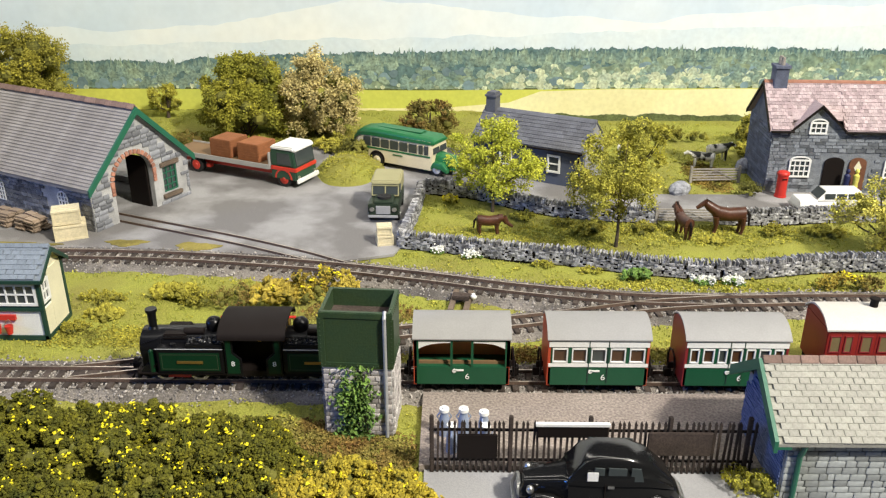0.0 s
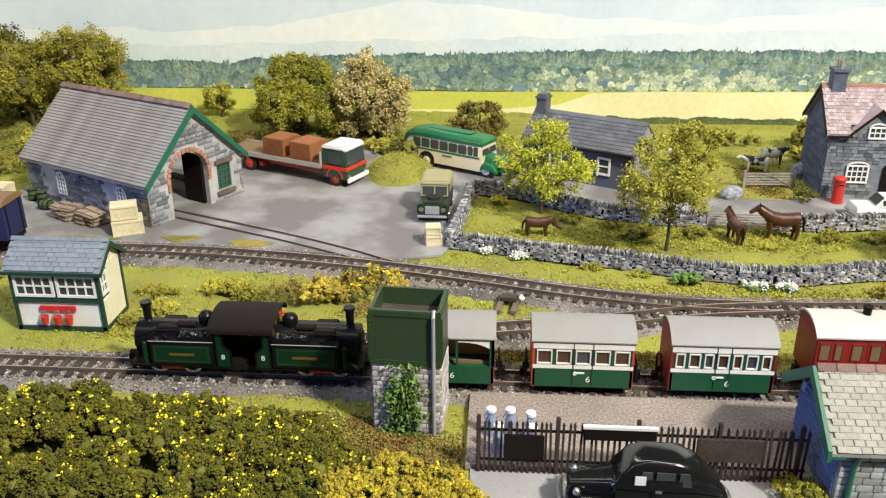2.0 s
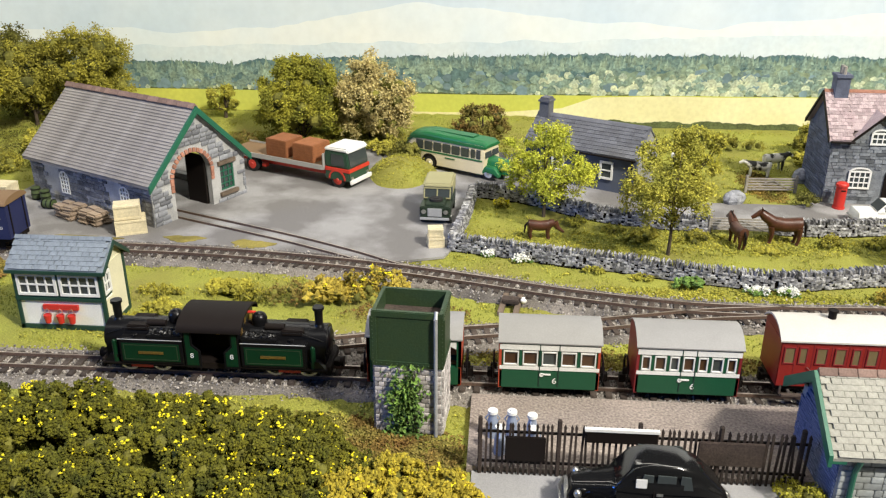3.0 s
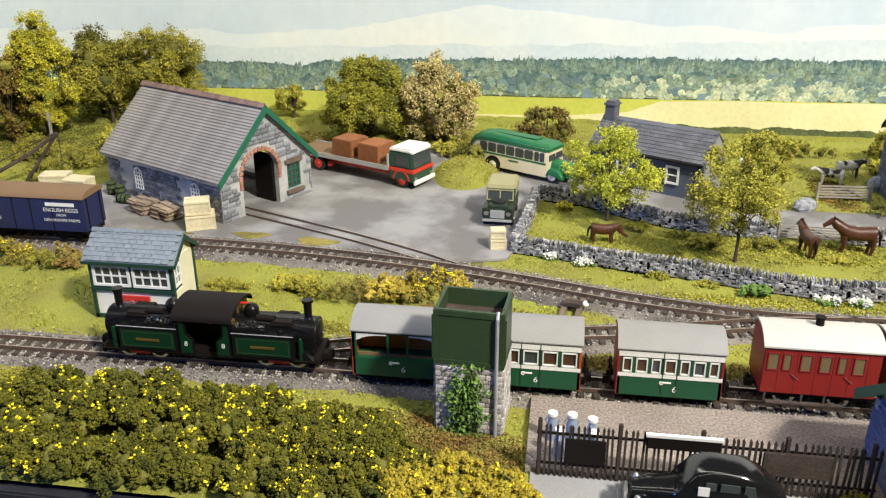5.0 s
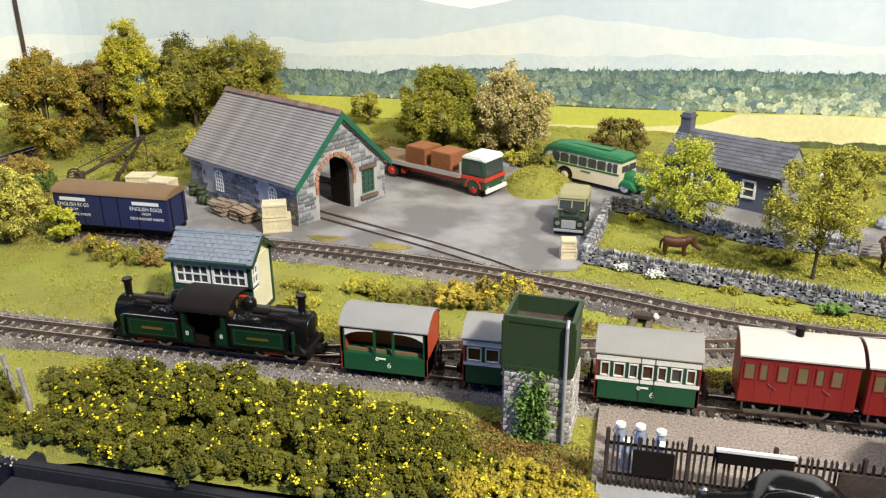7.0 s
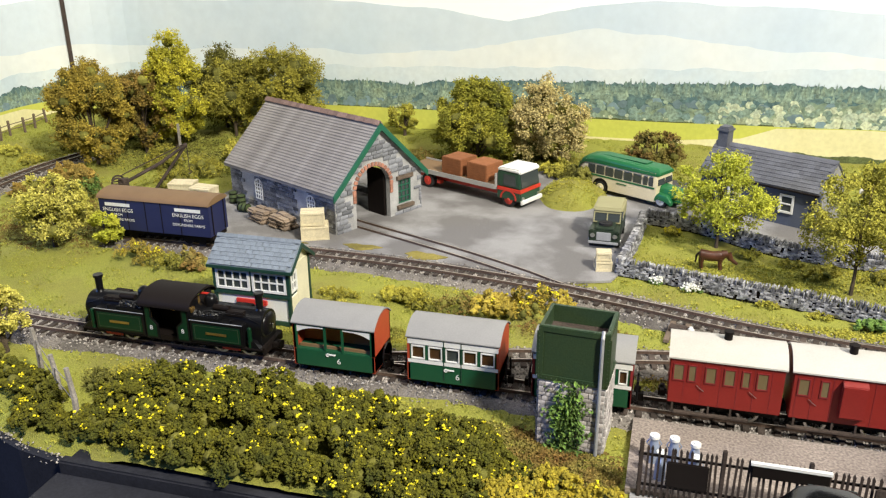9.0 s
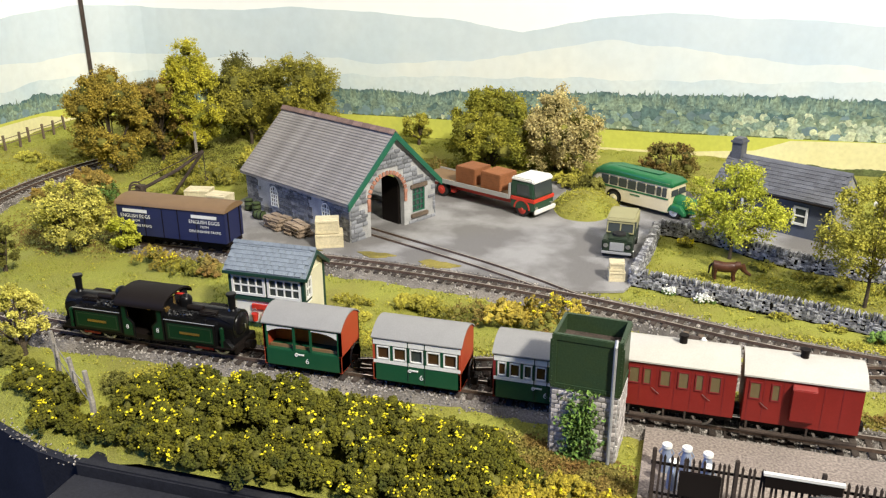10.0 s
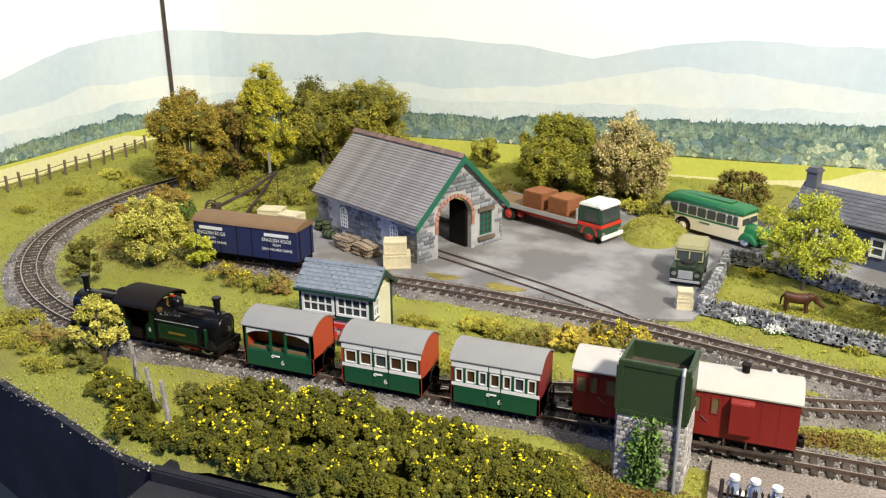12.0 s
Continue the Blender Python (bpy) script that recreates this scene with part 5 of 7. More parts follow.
def black_saloon(x, y, rz):
    t = thing("saloon_car", x, y, 0.3, rz, "glossy black nineteen-forties saloon car parked by the fence", "car")
    part("body", body_loft([(-29, 5, 4, 4, 8, 1.5), (-27.5, 5.6, 4.6, 3.2, 11.5, 2.5), (-14, 7.6, 6.6, 3, 13.6, 2.5), (-12.5, 9, 8, 3, 14, 2), (16, 9.2, 8.6, 3, 14, 2.5), (23, 8.4, 7, 3.4, 12, 3), (27, 7, 5, 4.5, 8, 2.5)]), CARBLACK, t, smooth=True)
    part("cabin", body_loft([(-12.5, 8.4, 7.4, 13, 14.5, 1), (-7, 8.8, 7.2, 13, 20.6, 2.2), (-2, 9, 7.4, 13, 22, 2.6), (8, 9, 7.4, 13, 22, 2.8), (15, 8.8, 7, 13, 20, 3), (21, 8, 6, 12, 15.5, 2.5), (24, 7, 5, 11, 12.4, 1)]), CARBLACK, t, smooth=True)
    for sg in (-1, 1):
        for x0, x1 in ((-6.5, -0.6), (0.6, 7), (8.4, 13)):
            w = part("window", S().prism([(x0 + (1.2 if x0 < -5 else 0), 15), (x1, 15), (x1 - (1.2 if x1 > 12 else 0), 19.6), (x0 + (2.6 if x0 < -5 else 0.2), 19.8)], "y", sg * 8.7 - .25, sg * 8.7 + .25), GLASSD, t)
        part("front_wing", body_loft([(-28, 1.6, 1.4, 3, 6, 1.2), (-24, 2.2, 2, 3, 9.6, 1.9), (-18, 2.3, 2, 4, 9.4, 1.9), (-10, 2, 1.6, 3, 5.5, 1.2), (-4, 1.2, 1, 3, 4.2, .8)]), CARBLACK, t, smooth=True, at=place(0, sg * 8.6))
        part("rear_wing", body_loft([(10, 1.2, 1, 3, 5, .8), (14, 2, 1.8, 3.4, 9, 1.6), (19, 2.2, 2, 3.4, 10, 1.9), (24, 1.8, 1.5, 3.2, 7.4, 1.4), (27, 1, .8, 3.2, 4.6, .6)]), CARBLACK, t, smooth=True, at=place(0, sg * 8.4))
        part("headlamp", S().ball((-25.5, sg * 6.4, 9.6), 1.4, 1.5, 1.5, 12, 8), STEEL, t, "chrome headlamp", smooth=True)
        for wx in (-20.5, 18.5):
            road_wheel(t, wx, sg * 8.6, 4.4, 2.6, STEEL)
    part("windscreen", S().prism([(-12.0, 14.6), (-7.4, 20.0), (-7.0, 20.0), (-11.6, 14.6)], "y", -6.6, 6.6), GLASSD, t)
    part("grille", S().box(-29.8, -28.6, -3, 3, 4.5, 10.2), STEEL, t, "chrome grille", bevel=0.4)
    part("bumper", S().tube([(-29.5, -9.6, 4.4), (-31, -5, 4.4), (-31, 5, 4.4), (-29.5, 9.6, 4.4)], 0.8, 8), STEEL, t, "chrome bumper", smooth=True)
    part("bumper", S().tube([(27.5, -9, 4.4), (29, -5, 4.4), (29, 5, 4.4), (27.5, 9, 4.4)], 0.8, 8), STEEL, t, "chrome bumper", smooth=True)
    part("door_line", S().box(-.2, .2, -9.15, -9.0, 4, 14), MATTBLACK, t)
    part("tax_disc", S().box(-6.5, -2.6, -9.2, -8.9, 15, 18.4), WHITE, t, "small white sticker on the window", bevel=.2)
    part("door_handle", S().box(.8, 3, -9.6, -9.1, 12.6, 13.3), STEEL, t)
    for ob in t.children:
        if not ob.name.startswith("wheel"):
            ob.matrix_basis = Matrix.Diagonal((1, 1, 1.13, 1)) @ ob.matrix_basis


CARBLACK = paint("car_black", (0.008, 0.008, 0.008), 0.12, 0.03, spec=0.6)
black_saloon(60.5, 224.5, -1)


def land_rover(x, y, rz):
    t = thing("four_wheel_drive_car", x, y, 0.6, rz, "dark green four-wheel drive car with khaki canvas roof", "car")
    part("body", S().box(-22, 22, -8.6, 8.6, 5.2, 13.4), ROVERGREEN, t, bevel=0.7)
    part("bonnet", S().prism([(-20.5, 13.4), (-6, 13.4), (-6, 15.6), (-20, 14.8)], "y", -5.6, 5.6), ROVERGREEN, t, bevel=0.5)
    part("cab", S().prism([(-7, 13.4), (21.6, 13.4), (21.6, 22), (-4.6, 22)], "y", -8.2, 8.2), ROVERGREEN, t, bevel=0.3)
    part("canvas_roof", S().prism([(-6, 21.6), (22.2, 21.6), (22.0, 24.6), (-4.8, 24.6)], "y", -8.7, 8.7), KHAKI, t, "khaki canvas roof", bevel=1.0)
    part("canvas_side", S().box(3, 22, -8.6, 8.6, 14.5, 21.6), KHAKI, t, bevel=0.3)
    for y0, y1 in ((-7.4, -0.5), (0.5, 7.4)):
        part("windscreen", S().prism([(-7.1, 15.4), (-5.2, 21.0), (-4.9, 21.0), (-6.8, 15.4)], "y", y0, y1), GLASSD, t, at=place(-0.4, 0))
    fr = S()
    for y0 in (-8, -0.35, 7.3):
        fr.prism([(-7.8, 14.9), (-5.9, 21.5), (-5.4, 21.5), (-7.3, 14.9)], "y", y0, y0 + .7)
    fr.box(-8, -7.2, -8, 8, 14.5, 15.2).box(-6.2, -5.4, -8, 8, 21.1, 21.8)
    part("windscreen_frame", fr, KHAKI, t)
    part("spare_wheel", S().cyl((-13, 0, 15.2), (-13, 0, 16.8), 4.0, 4.0, 20).cyl((-13, 0, 16.8), (-13, 0, 17.2), 1.8, 1.8, 12), TYRE, t, smooth=True)
    part("grille", S().box(-22.6, -21.8, -4.2, 4.2, 6.6, 12.6), ZINC, t, "light grey mesh grille", bevel=0.3)
    for sg in (-1, 1):
        part("wing", S().box(-22, -8, min(sg * 5.4, sg * 8.8), max(sg * 5.4, sg * 8.8), 7, 13.8), ROVERGREEN, t, bevel=0.6)
        part("headlamp", S().cyl((-22.0, sg * 6.4, 10.0), (-22.9, sg * 6.4, 10.0), 1.5, 1.3, 14), STEEL, t, "round headlamp", smooth=True)
        part("side_window", S().box(-4, 2.2, sg * 8.3 - .2, sg * 8.3 + .2, 15.2, 20.6), GLASSD, t)
        for wx in (-14.5, 13.5):
            road_wheel(t, wx, sg * 7.4, 4.5, 2.8, ROVERGREEN)
    part("bumper", S().box(-24, -22.8, -8.6, 8.6, 4.6, 6.4), ZINC, t, "grey front bumper", bevel=0.3)
    t.matrix_basis = t.matrix_basis @ Matrix.Diagonal((1.0, 1.14, 0.96, 1))


land_rover(-37.0, 518.5, 88)


def lorry(x, y, rz):
    t = thing("flatbed_lorry", x, y, 0.6, rz, "red and green flatbed lorry with white cab roof", "lorry")
    part("chassis", S().box(-48, 60, -5.5, 5.5, 6, 9), LORRYRED, t, bevel=0.3)
    part("cab_lower", S().box(-60, -38, -13.2, 13.2, 5.5, 15.5), LORRYGREEN, t, bevel=0.8)
    part("cab_band", S().box(-60.4, -38, -13.5, 13.5, 12.2, 15.2), LORRYRED, t, bevel=0.4)
    part("cab_upper", S().prism([(-59.6, 15.5), (-38, 15.5), (-38, 27.5), (-57.6, 27.5)], "y", -12.8, 12.8), LORRYGREEN, t, bevel=0.6)
    part("cab_roof", S().prism([(-60, 27.2), (-37.6, 27.2), (-38, 30.2), (-58, 30.6)], "y", -12.9, 12.9), WHITE, t, "white cab roof", bevel=1.0)
    part("windscreen", S().prism([(-59.7, 16.6), (-58.0, 26.4), (-57.4, 26.4), (-59.1, 16.6)], "y", -11.2, 11.2), GLASSD, t, at=place(-0.35, 0))
    for sg in (-1, 1):
        part("side_window", S().prism([(-56, 17), (-44, 17), (-44, 25.5), (-54.5, 25.5)], "y", sg * 12.9 - .2, sg * 12.9 + .2), GLASSD, t)
        part("wheel_arch", S().prism([(-49 + 7.6 * math.cos(a), 6.4 + 7.6 * math.sin(a)) for a in np.linspace(0, math.pi, 11)] + [(-49 + 6.4 * math.cos(a), 6.4 + 6.4 * math.sin(a)) for a in np.linspace(math.pi, 0, 11)], "y", min(sg * 10, sg * 13.6), max(sg * 10, sg * 13.6)), LORRYRED, t)
        road_wheel(t, -49, sg * 11.2, 6.0, 3.4, LORRYRED, LORRYRED)
        road_wheel(t, 33, sg * 10.6, 6.0, 5.0, LORRYRED, LORRYRED)
        part("headlamp", S().cyl((-60.2, sg * 10, 8), (-60.9, sg * 10, 8), 1.5, 1.4, 12), STEEL, t, smooth=True)
        part("mudguard", S().box(20, 24, min(sg * 8, sg * 12), max(sg * 8, sg * 12), 5, 8), LORRYRED, t, bevel=.3)
    part("bumper", S().box(-62.2, -60.4, -13.6, 13.6, 3.8, 7.2), WHITE, t, "white front bumper", bevel=0.5)
    bed = part("flatbed", S().box(-36, 58, -13.8, 13.8, 12.0, 14.0), GREY, t, "grey flat bed", bevel=0.3)
    part("side_rail", S().box(-36, 58, -14.2, -13.6, 12, 15.6).box(-36, 58, 13.6, 14.2, 12, 15.6), GREY, bed)
    part("headboard", S().box(-37.5, -36, -13.8, 13.8, 12, 24.5), GREY, t, "grey headboard", bevel=0.3)
    part("deck", S().box(-35.5, 57.5, -13.4, 13.4, 14.0, 14.4), TANROOF, bed)
    part("fuel_tank", S().cyl((-20, -9.5, 7), (-8, -9.5, 7), 2.6, 2.6, 12).box(2, 12, -12, -7.5, 4.6, 9), LORRYRED, t, smooth=True)


LORRYGREEN = paint("lorry_green", (0.03, 0.075, 0.045), 0.35)
LA = 155.0
lorry(-155, 600.5, LA)


def brick_pack(x, y, z, rz):
    t = thing("brick_pallet", x, y, z, rz, "stack of red-brown bricks on the lorry bed", "bricks", "brick loads")
    part("brick_load", S().box(-10, 10, -10.5, 10.5, 0, 13.5), BRICKLOAD, t, bevel=0.5)
    s = S()
    for x0 in (-10.15, 10.0):
        for k in range(1, 6):
            s.box(x0, x0 + .15, -10.5, 10.5, k * 2.25 - .12, k * 2.25 + .12)
    for y0 in (-10.65, 10.5):
        for k in range(1, 6):
            s.box(-10, 10, y0, y0 + .15, k * 2.25 - .12, k * 2.25 + .12)
    part("course_joint", s, BRICKLOAD, t)


c_, s_ = math.cos(radians(LA)), math.sin(radians(LA))
for lx in (-16, 10):
    brick_pack(-155 + c_ * lx, 600.5 + s_ * lx, 0.6 + 14.4, LA + rng.normal(0, 2))


def coach_bus(x, y, rz):
    t = thing("motor_coach", x, y, 0.6, rz, "cream and green vintage motor coach with bonnet", "bus")
    part("body", body_loft([(-26, 12.6, 11.4, 4.5, 25, 3), (-24, 13.4, 12.4, 4.2, 29, 5), (30, 13.4, 12.4, 4.2, 30, 6), (42, 12.8, 11.4, 5, 28.5, 7), (48, 11, 9, 7, 24, 7), (50, 9, 7, 9, 19, 5)]), BUSCREAM, t, smooth=True)
    part("roof", body_loft([(-27, 11.4, 10.4, 25.8, 28.2, 2), (-24, 12.6, 11.0, 25.6, 31.2, 4.5), (30, 12.8, 11, 25.8, 32.4, 5), (41, 11.8, 9.6, 24.6, 30.6, 5), (48, 9.6, 7.4, 20, 26, 4.5), (50.4, 7, 5, 15, 21, 4)]), BUSGREEN, t, "green curved roof", smooth=True)
    part("roof_rack", S().box(-12, 28, -5, 5, 31.8, 32.6), BUSGREEN, t, bevel=.3)
    for sg in (-1, 1):
        xs = [(-23.4, -19.6), (-18.4, -14.6), (-13, -5.6), (-4.4, 3), (4.2, 11.6), (12.8, 20.2), (21.4, 28.8), (30, 37)]
        for x0, x1 in xs:
            w = part("window", S().box(x0, x1, sg * 13.25 - .22, sg * 13.25 + .22, 16.8, 24.6), GLASSD, t, bevel=.2)
        part("waist_line", S().box(-25, 40, sg * 13.5 - .12, sg * 13.5 + .12, 14.8, 16.2), BUSGREEN, t)
        part("lettering_bar", S().box(0, 9, sg * 13.62 - .12, sg * 13.62 + .12, 12.0, 13.0), BUSGREEN, t)
        part("wheel_arch", S().cyl((24, sg * 12.4, 6.5), (24, sg * 13.6, 6.5), 7.2, 7.2, 20), MATTBLACK, t)
        road_wheel(t, 24, sg * 12.0, 5.6, 3.6, BUSCREAM)
        road_wheel(t, -30, sg * 10.9, 5.6, 3.2, WHITE)
        part("front_wing", body_loft([(-42, 2.2, 2, 3.6, 7, 1.2), (-38, 2.6, 2.4, 6, 11.8, 2), (-31, 2.6, 2.4, 7, 12.4, 2), (-26, 2.2, 2, 3.4, 7, 1.5), (-22, 1.6, 1.4, 3, 5, 1)]), BUSGREEN, t, smooth=True, at=place(3, sg * 10.6))
        part("headlamp", S().ball((-42, sg * 7.6, 11.6), 1.6, 1.7, 1.7, 12, 8), STEEL, t, smooth=True)
    for y0, y1 in ((-10.6, -.5), (.5, 10.6)):
        part("windscreen", S().prism([(-26.8, 17.6), (-25.6, 25), (-25.2, 25), (-26.4, 17.6)], "y", y0, y1), GLASSD, t)
    part("bonnet", body_loft([(-44, 5.6, 4.6, 5.5, 13.4, 2.6), (-42, 6.2, 5.2, 5, 15.4, 3), (-26, 8, 6.6, 5, 17.2, 3.4)]), BUSGREEN, t, "green bonnet", smooth=True)
    part("grille", S().box(-44.8, -43.8, -3.6, 3.6, 6, 13.2), STEEL, t, bevel=.5)
    part("bumper", S().tube([(-44, -11.5, 5), (-46.4, -6, 5), (-46.4, 6, 5), (-44, 11.5, 5)], .8, 8), STEEL, t, smooth=True)
    t.matrix_basis = t.matrix_basis @ Matrix.Diagonal((1.0, 0.92, 0.92, 1))


coach_bus(-25, 619, 150)


def white_estate(x, y, rz):
    t = thing("estate_car", x, y, 0.6, rz, "white estate car standing on the lane by the house", "car")
    part("body", body_loft([(-27, 8, 7, 4, 9.5, 2), (-25.5, 10, 9, 3.4, 11.2, 2), (24, 10, 9, 3.4, 11.6, 2), (26, 8.6, 7.6, 4, 10.6, 2)]), WHITE, t, smooth=True)
    part("cabin", body_loft([(-12, 9, 8.2, 11, 12, .8), (-6, 9, 7.8, 11, 18.4, 1.8), (20, 9, 7.8, 11, 18.4, 1.8), (25, 9, 8, 11, 12, .8)]), WHITE, t, smooth=True)
    for sg in (-1, 1):
        for x0, x1 in ((-7.5, .2), (1.4, 9), (10.2, 20)):
            part("window", S().box(x0, x1, sg * 8.75 - .3, sg * 8.75 + .3, 12.4, 16.8), GLASSD, t)
        for wx in (-17, 16):
            road_wheel(t, wx, sg * 9, 4.0, 2.4, WHITE)
    part("windscreen", S().prism([(-11.6, 12.2), (-6.6, 17.8), (-6.2, 17.8), (-11.2, 12.2)], "y", -7.2, 7.2), GLASSD, t, at=place(-.5, 0, .3))
    part("bumper", S().box(-28, -27, -9, 9, 4, 5.6), STEEL, t, bevel=.3)
    part("bumper", S().box(26, 27, -9, 9, 4, 5.6), STEEL, t, bevel=.3)
    t.matrix_basis = t.matrix_basis @ Matrix.Diagonal((0.88, 0.88, 0.88, 1))


white_estate(264, 524, 0)


# ---- cottage and house ----
def cottage():
    t = thing("cottage", 102, 566.2, 0, -28.6, "low blue-grey cottage with slate roof and chimney", "cottage")
    L, D, HE, HR = 89.0, 44.0, 28.9, 45.2
    part("front_wall", S().box(-L, 0, 0, 3, 0, HE), COTTAGEWALL_SHADED, t)
    part("rear_wall", S().box(-L, 0, D - 3, D, 0, HE), COTTAGEWALL_SHADED, t)
    for x0, x1, m in ((-3, 0, COTTAGESIDE_LIT), (-L, -L + 3, COTTAGEWALL_SHADED)):
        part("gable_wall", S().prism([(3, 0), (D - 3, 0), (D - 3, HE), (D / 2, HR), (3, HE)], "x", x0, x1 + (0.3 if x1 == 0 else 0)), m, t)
    for sg, ye in ((1, -2.5), (-1, D + 2.5)):
        ze = HE - 2.0
        part("roof_slope", S().prism([(ye, ze), (D / 2, HR), (D / 2, HR + 1.2), (ye, ze + 1.2)], "x", -L - 1.5, 0.8), COTTAGEROOF, t)
    slates(t, COTTAGEROOF, -L - 1.5, 0.8, -2.5, HE - 0.9, D / 2, HR + 1.1, 9, 4.2, 0.5, single_to=-L - 5)
    part("ridge", S().prism([(D / 2 - 2, HR + 0.6), (D / 2, HR + 2.4), (D / 2 + 2, HR + 0.6)], "x", -L - 1.5, .8), COTTAGEROOF, t)
    ch = part("chimney", S().box(-L + 1, -L + 9, D / 2 - 4.5, D / 2 + 4.5, HE, HR + 13), COTTAGEROOF, t, "dark grey rendered chimney", bevel=.3)
    part("chimney_cap", S().box(-L + .2, -L + 9.8, D / 2 - 5.3, D / 2 + 5.3, HR + 10.5, HR + 12).box(-L + 1.6, -L + 8.4, D / 2 - 4, D / 2 + 4, HR + 13, HR + 14), COTTAGEROOF, ch)
    window_bars(t, -27, -18, 10.5, 22.5, 1, 2, -0.9, 0.9, WHITE, frame=1.5)
    window_bars(t, -66, -57, 10.5, 22.5, 1, 2, -0.9, 0.9, WHITE, frame=1.5)
    part("drainpipe", S().cyl((-3.2, -1.0, 0), (-3.2, -1.0, HE), .6, n=8), MATTBLACK, t)
    part("gutter", S().cyl((-L, -3.0, HE - 1.6), (0, -3.0, HE - 1.6), .8, n=8), MATTBLACK, t)


# paler copy for the right gable, with the light falling there put in
COTTAGESIDE_LIT = material("cottage_gable_lit", (0.30, 0.30, 0.31), 0.9, 0, 0.12, 1500, 60, 0.3)
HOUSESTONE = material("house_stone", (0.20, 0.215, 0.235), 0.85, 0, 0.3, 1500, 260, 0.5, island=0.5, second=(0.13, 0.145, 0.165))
# dark chimney stone, and the side walls with their bluish shade coloured in
HOUSEDARK_SHADED = material("house_dark_shaded_stone", (0.10, 0.115, 0.165), 0.8, 0, 0.2, 1500, 160, 0.5, island=0.3)
cottage()


def house():
    t = thing("house", 234, 564, 0, -2.5, "two-storey dark stone house with pinkish slate roof", "house")
    L, D, HE, HR = 112.0, 53.0, 48.5, 74.0
    part("front_wall", S().box(0, L, 0, 3, 0, HE), HOUSESTONE, t)
    part("rear_wall", S().box(0, L, D - 3, D, 0, HE), HOUSESTONE, t)
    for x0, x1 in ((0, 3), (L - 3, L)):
        part("gable_wall", S().prism([(3, 0), (D - 3, 0), (D - 3, HE), (D / 2, HR), (3, HE)], "x", x0, x1), HOUSEDARK_SHADED, t)
    holes = [(14, 31, 12, 28), (38, 55, 0, 29), (55.5, 70, 0, 29), (80, 98, 12, 28)]
    stonework(t, HOUSESTONE, L, lambda x: HE - 1, holes, 2.6, (3.5, 8), .6, place(0, 0), False, 31)
    stonework(t, HOUSEDARK_SHADED, D, lambda x: HE - 1, [], 2.2, (5, 11), .6, place(0, D, 0, -90), False, 32)
    # wall dormer over the front
    part("dormer_wall", S().prism([(14, HE - 1), (48, HE - 1), (31, 62.5)], "y", -0.2, 3), HOUSESTONE, t)
    for sg in (-1, 1):
        part("dormer_roof", S().prism([(31 + sg * 20, HE - 4), (31, 63.5), (31, 65), (31 + sg * 20, HE - 2.5)], "y", -2.5, 20), HOUSEROOF, t)
        part("dormer_bargeboard", S().prism([(31 + sg * 20, HE - 4.4), (31, 63.2), (31, 65.2), (31 + sg * 20, HE - 2.2)], "y", -3.4, -2.5), MATTBLACK, t)
        part("bargeboard", S().prism([(D / 2 + sg * (D / 2 + 3), HE - 3.4), (D / 2, HR - 1), (D / 2, HR + 1.8), (D / 2 + sg * (D / 2 + 3), HE - .6)], "x", -3.6, -2.8), MATTBLACK, t)
        for x0, x1, cut in ((-2.8, 13, 3.0), (13, 49, 3.0 if sg > 0 else -4.0), (49, L + 3, 3.0)):
            e = D / 2 + cut
            zc = HR - (HR - HE + 2.8) * e / (D / 2 + 3)
            part("roof_slope", S().prism([(D / 2 + sg * e, zc), (D / 2, HR), (D / 2, HR + 1.2), (D / 2 + sg * e, zc + 1.2)], "x", x0, x1), HOUSEROOF, t)
    slates(t, HOUSEROOF, -2.8, 13.5, -3, HE - 1.7, D / 2, HR + 1.1, 14, 3.0, .5, single_to=-10, seed=8)
    slates(t, HOUSEROOF, 13.5, 49, 6, HE + 6.0, D / 2, HR + 1.1, 10, 3.0, .5, single_to=-10, seed=7)
    slates(t, HOUSEROOF, 49, L + 3, -3, HE - 1.7, D / 2, HR + 1.1, 14, 3.0, .5, single_to=-10, seed=9)
    part("ridge", S().prism([(D / 2 - 2, HR + .6), (D / 2, HR + 2.6), (D / 2 + 2, HR + .6)], "x", -2.8, L + 3), BRICK, t)
    ch = part("chimney", S().box(3, 12.5, D / 2 - 5, D / 2 + 5, HR - 8, HR + 13), HOUSEDARK_SHADED, t, "tall dark stone chimney stack", bevel=.3)
    part("chimney_cap", S().box(2.2, 13.3, D / 2 - 6, D / 2 + 6, HR + 11, HR + 13.4), HOUSEDARK_SHADED, ch, bevel=.3)
    for y in (-2.6, 2.6):
        part("chimney_pot", S().cyl((7.8, D / 2 + y, HR + 13), (7.8, D / 2 + y, HR + 19), 1.6, 1.4, 12), GREYWOOD, ch, smooth=True)
    for x0, x1, z0, z1, nx, nz in ((15.5, 29.5, 12.5, 24.5, 4, 3), (25.5, 36.5, 44.5, 52.0, 3, 2), (82, 96, 12.5, 24.5, 4, 3)):
        arch_head(window_bars(t, x0, x1, z0, z1, nx, nz, -1.1, .7, WHITE, frame=1.2), x0, x1, z1, 2.6, -1.1, WHITE)
    arch = lambda x0, x1, z1: [(x0, 0), (x1, 0), (x1, z1 - 4)] + [((x0 + x1) / 2 + (x1 - x0) / 2 * math.cos(a), z1 - 4 + 4 * math.sin(a)) for a in np.linspace(.3, math.pi - .3, 7)] + [(x0, z1 - 4)]
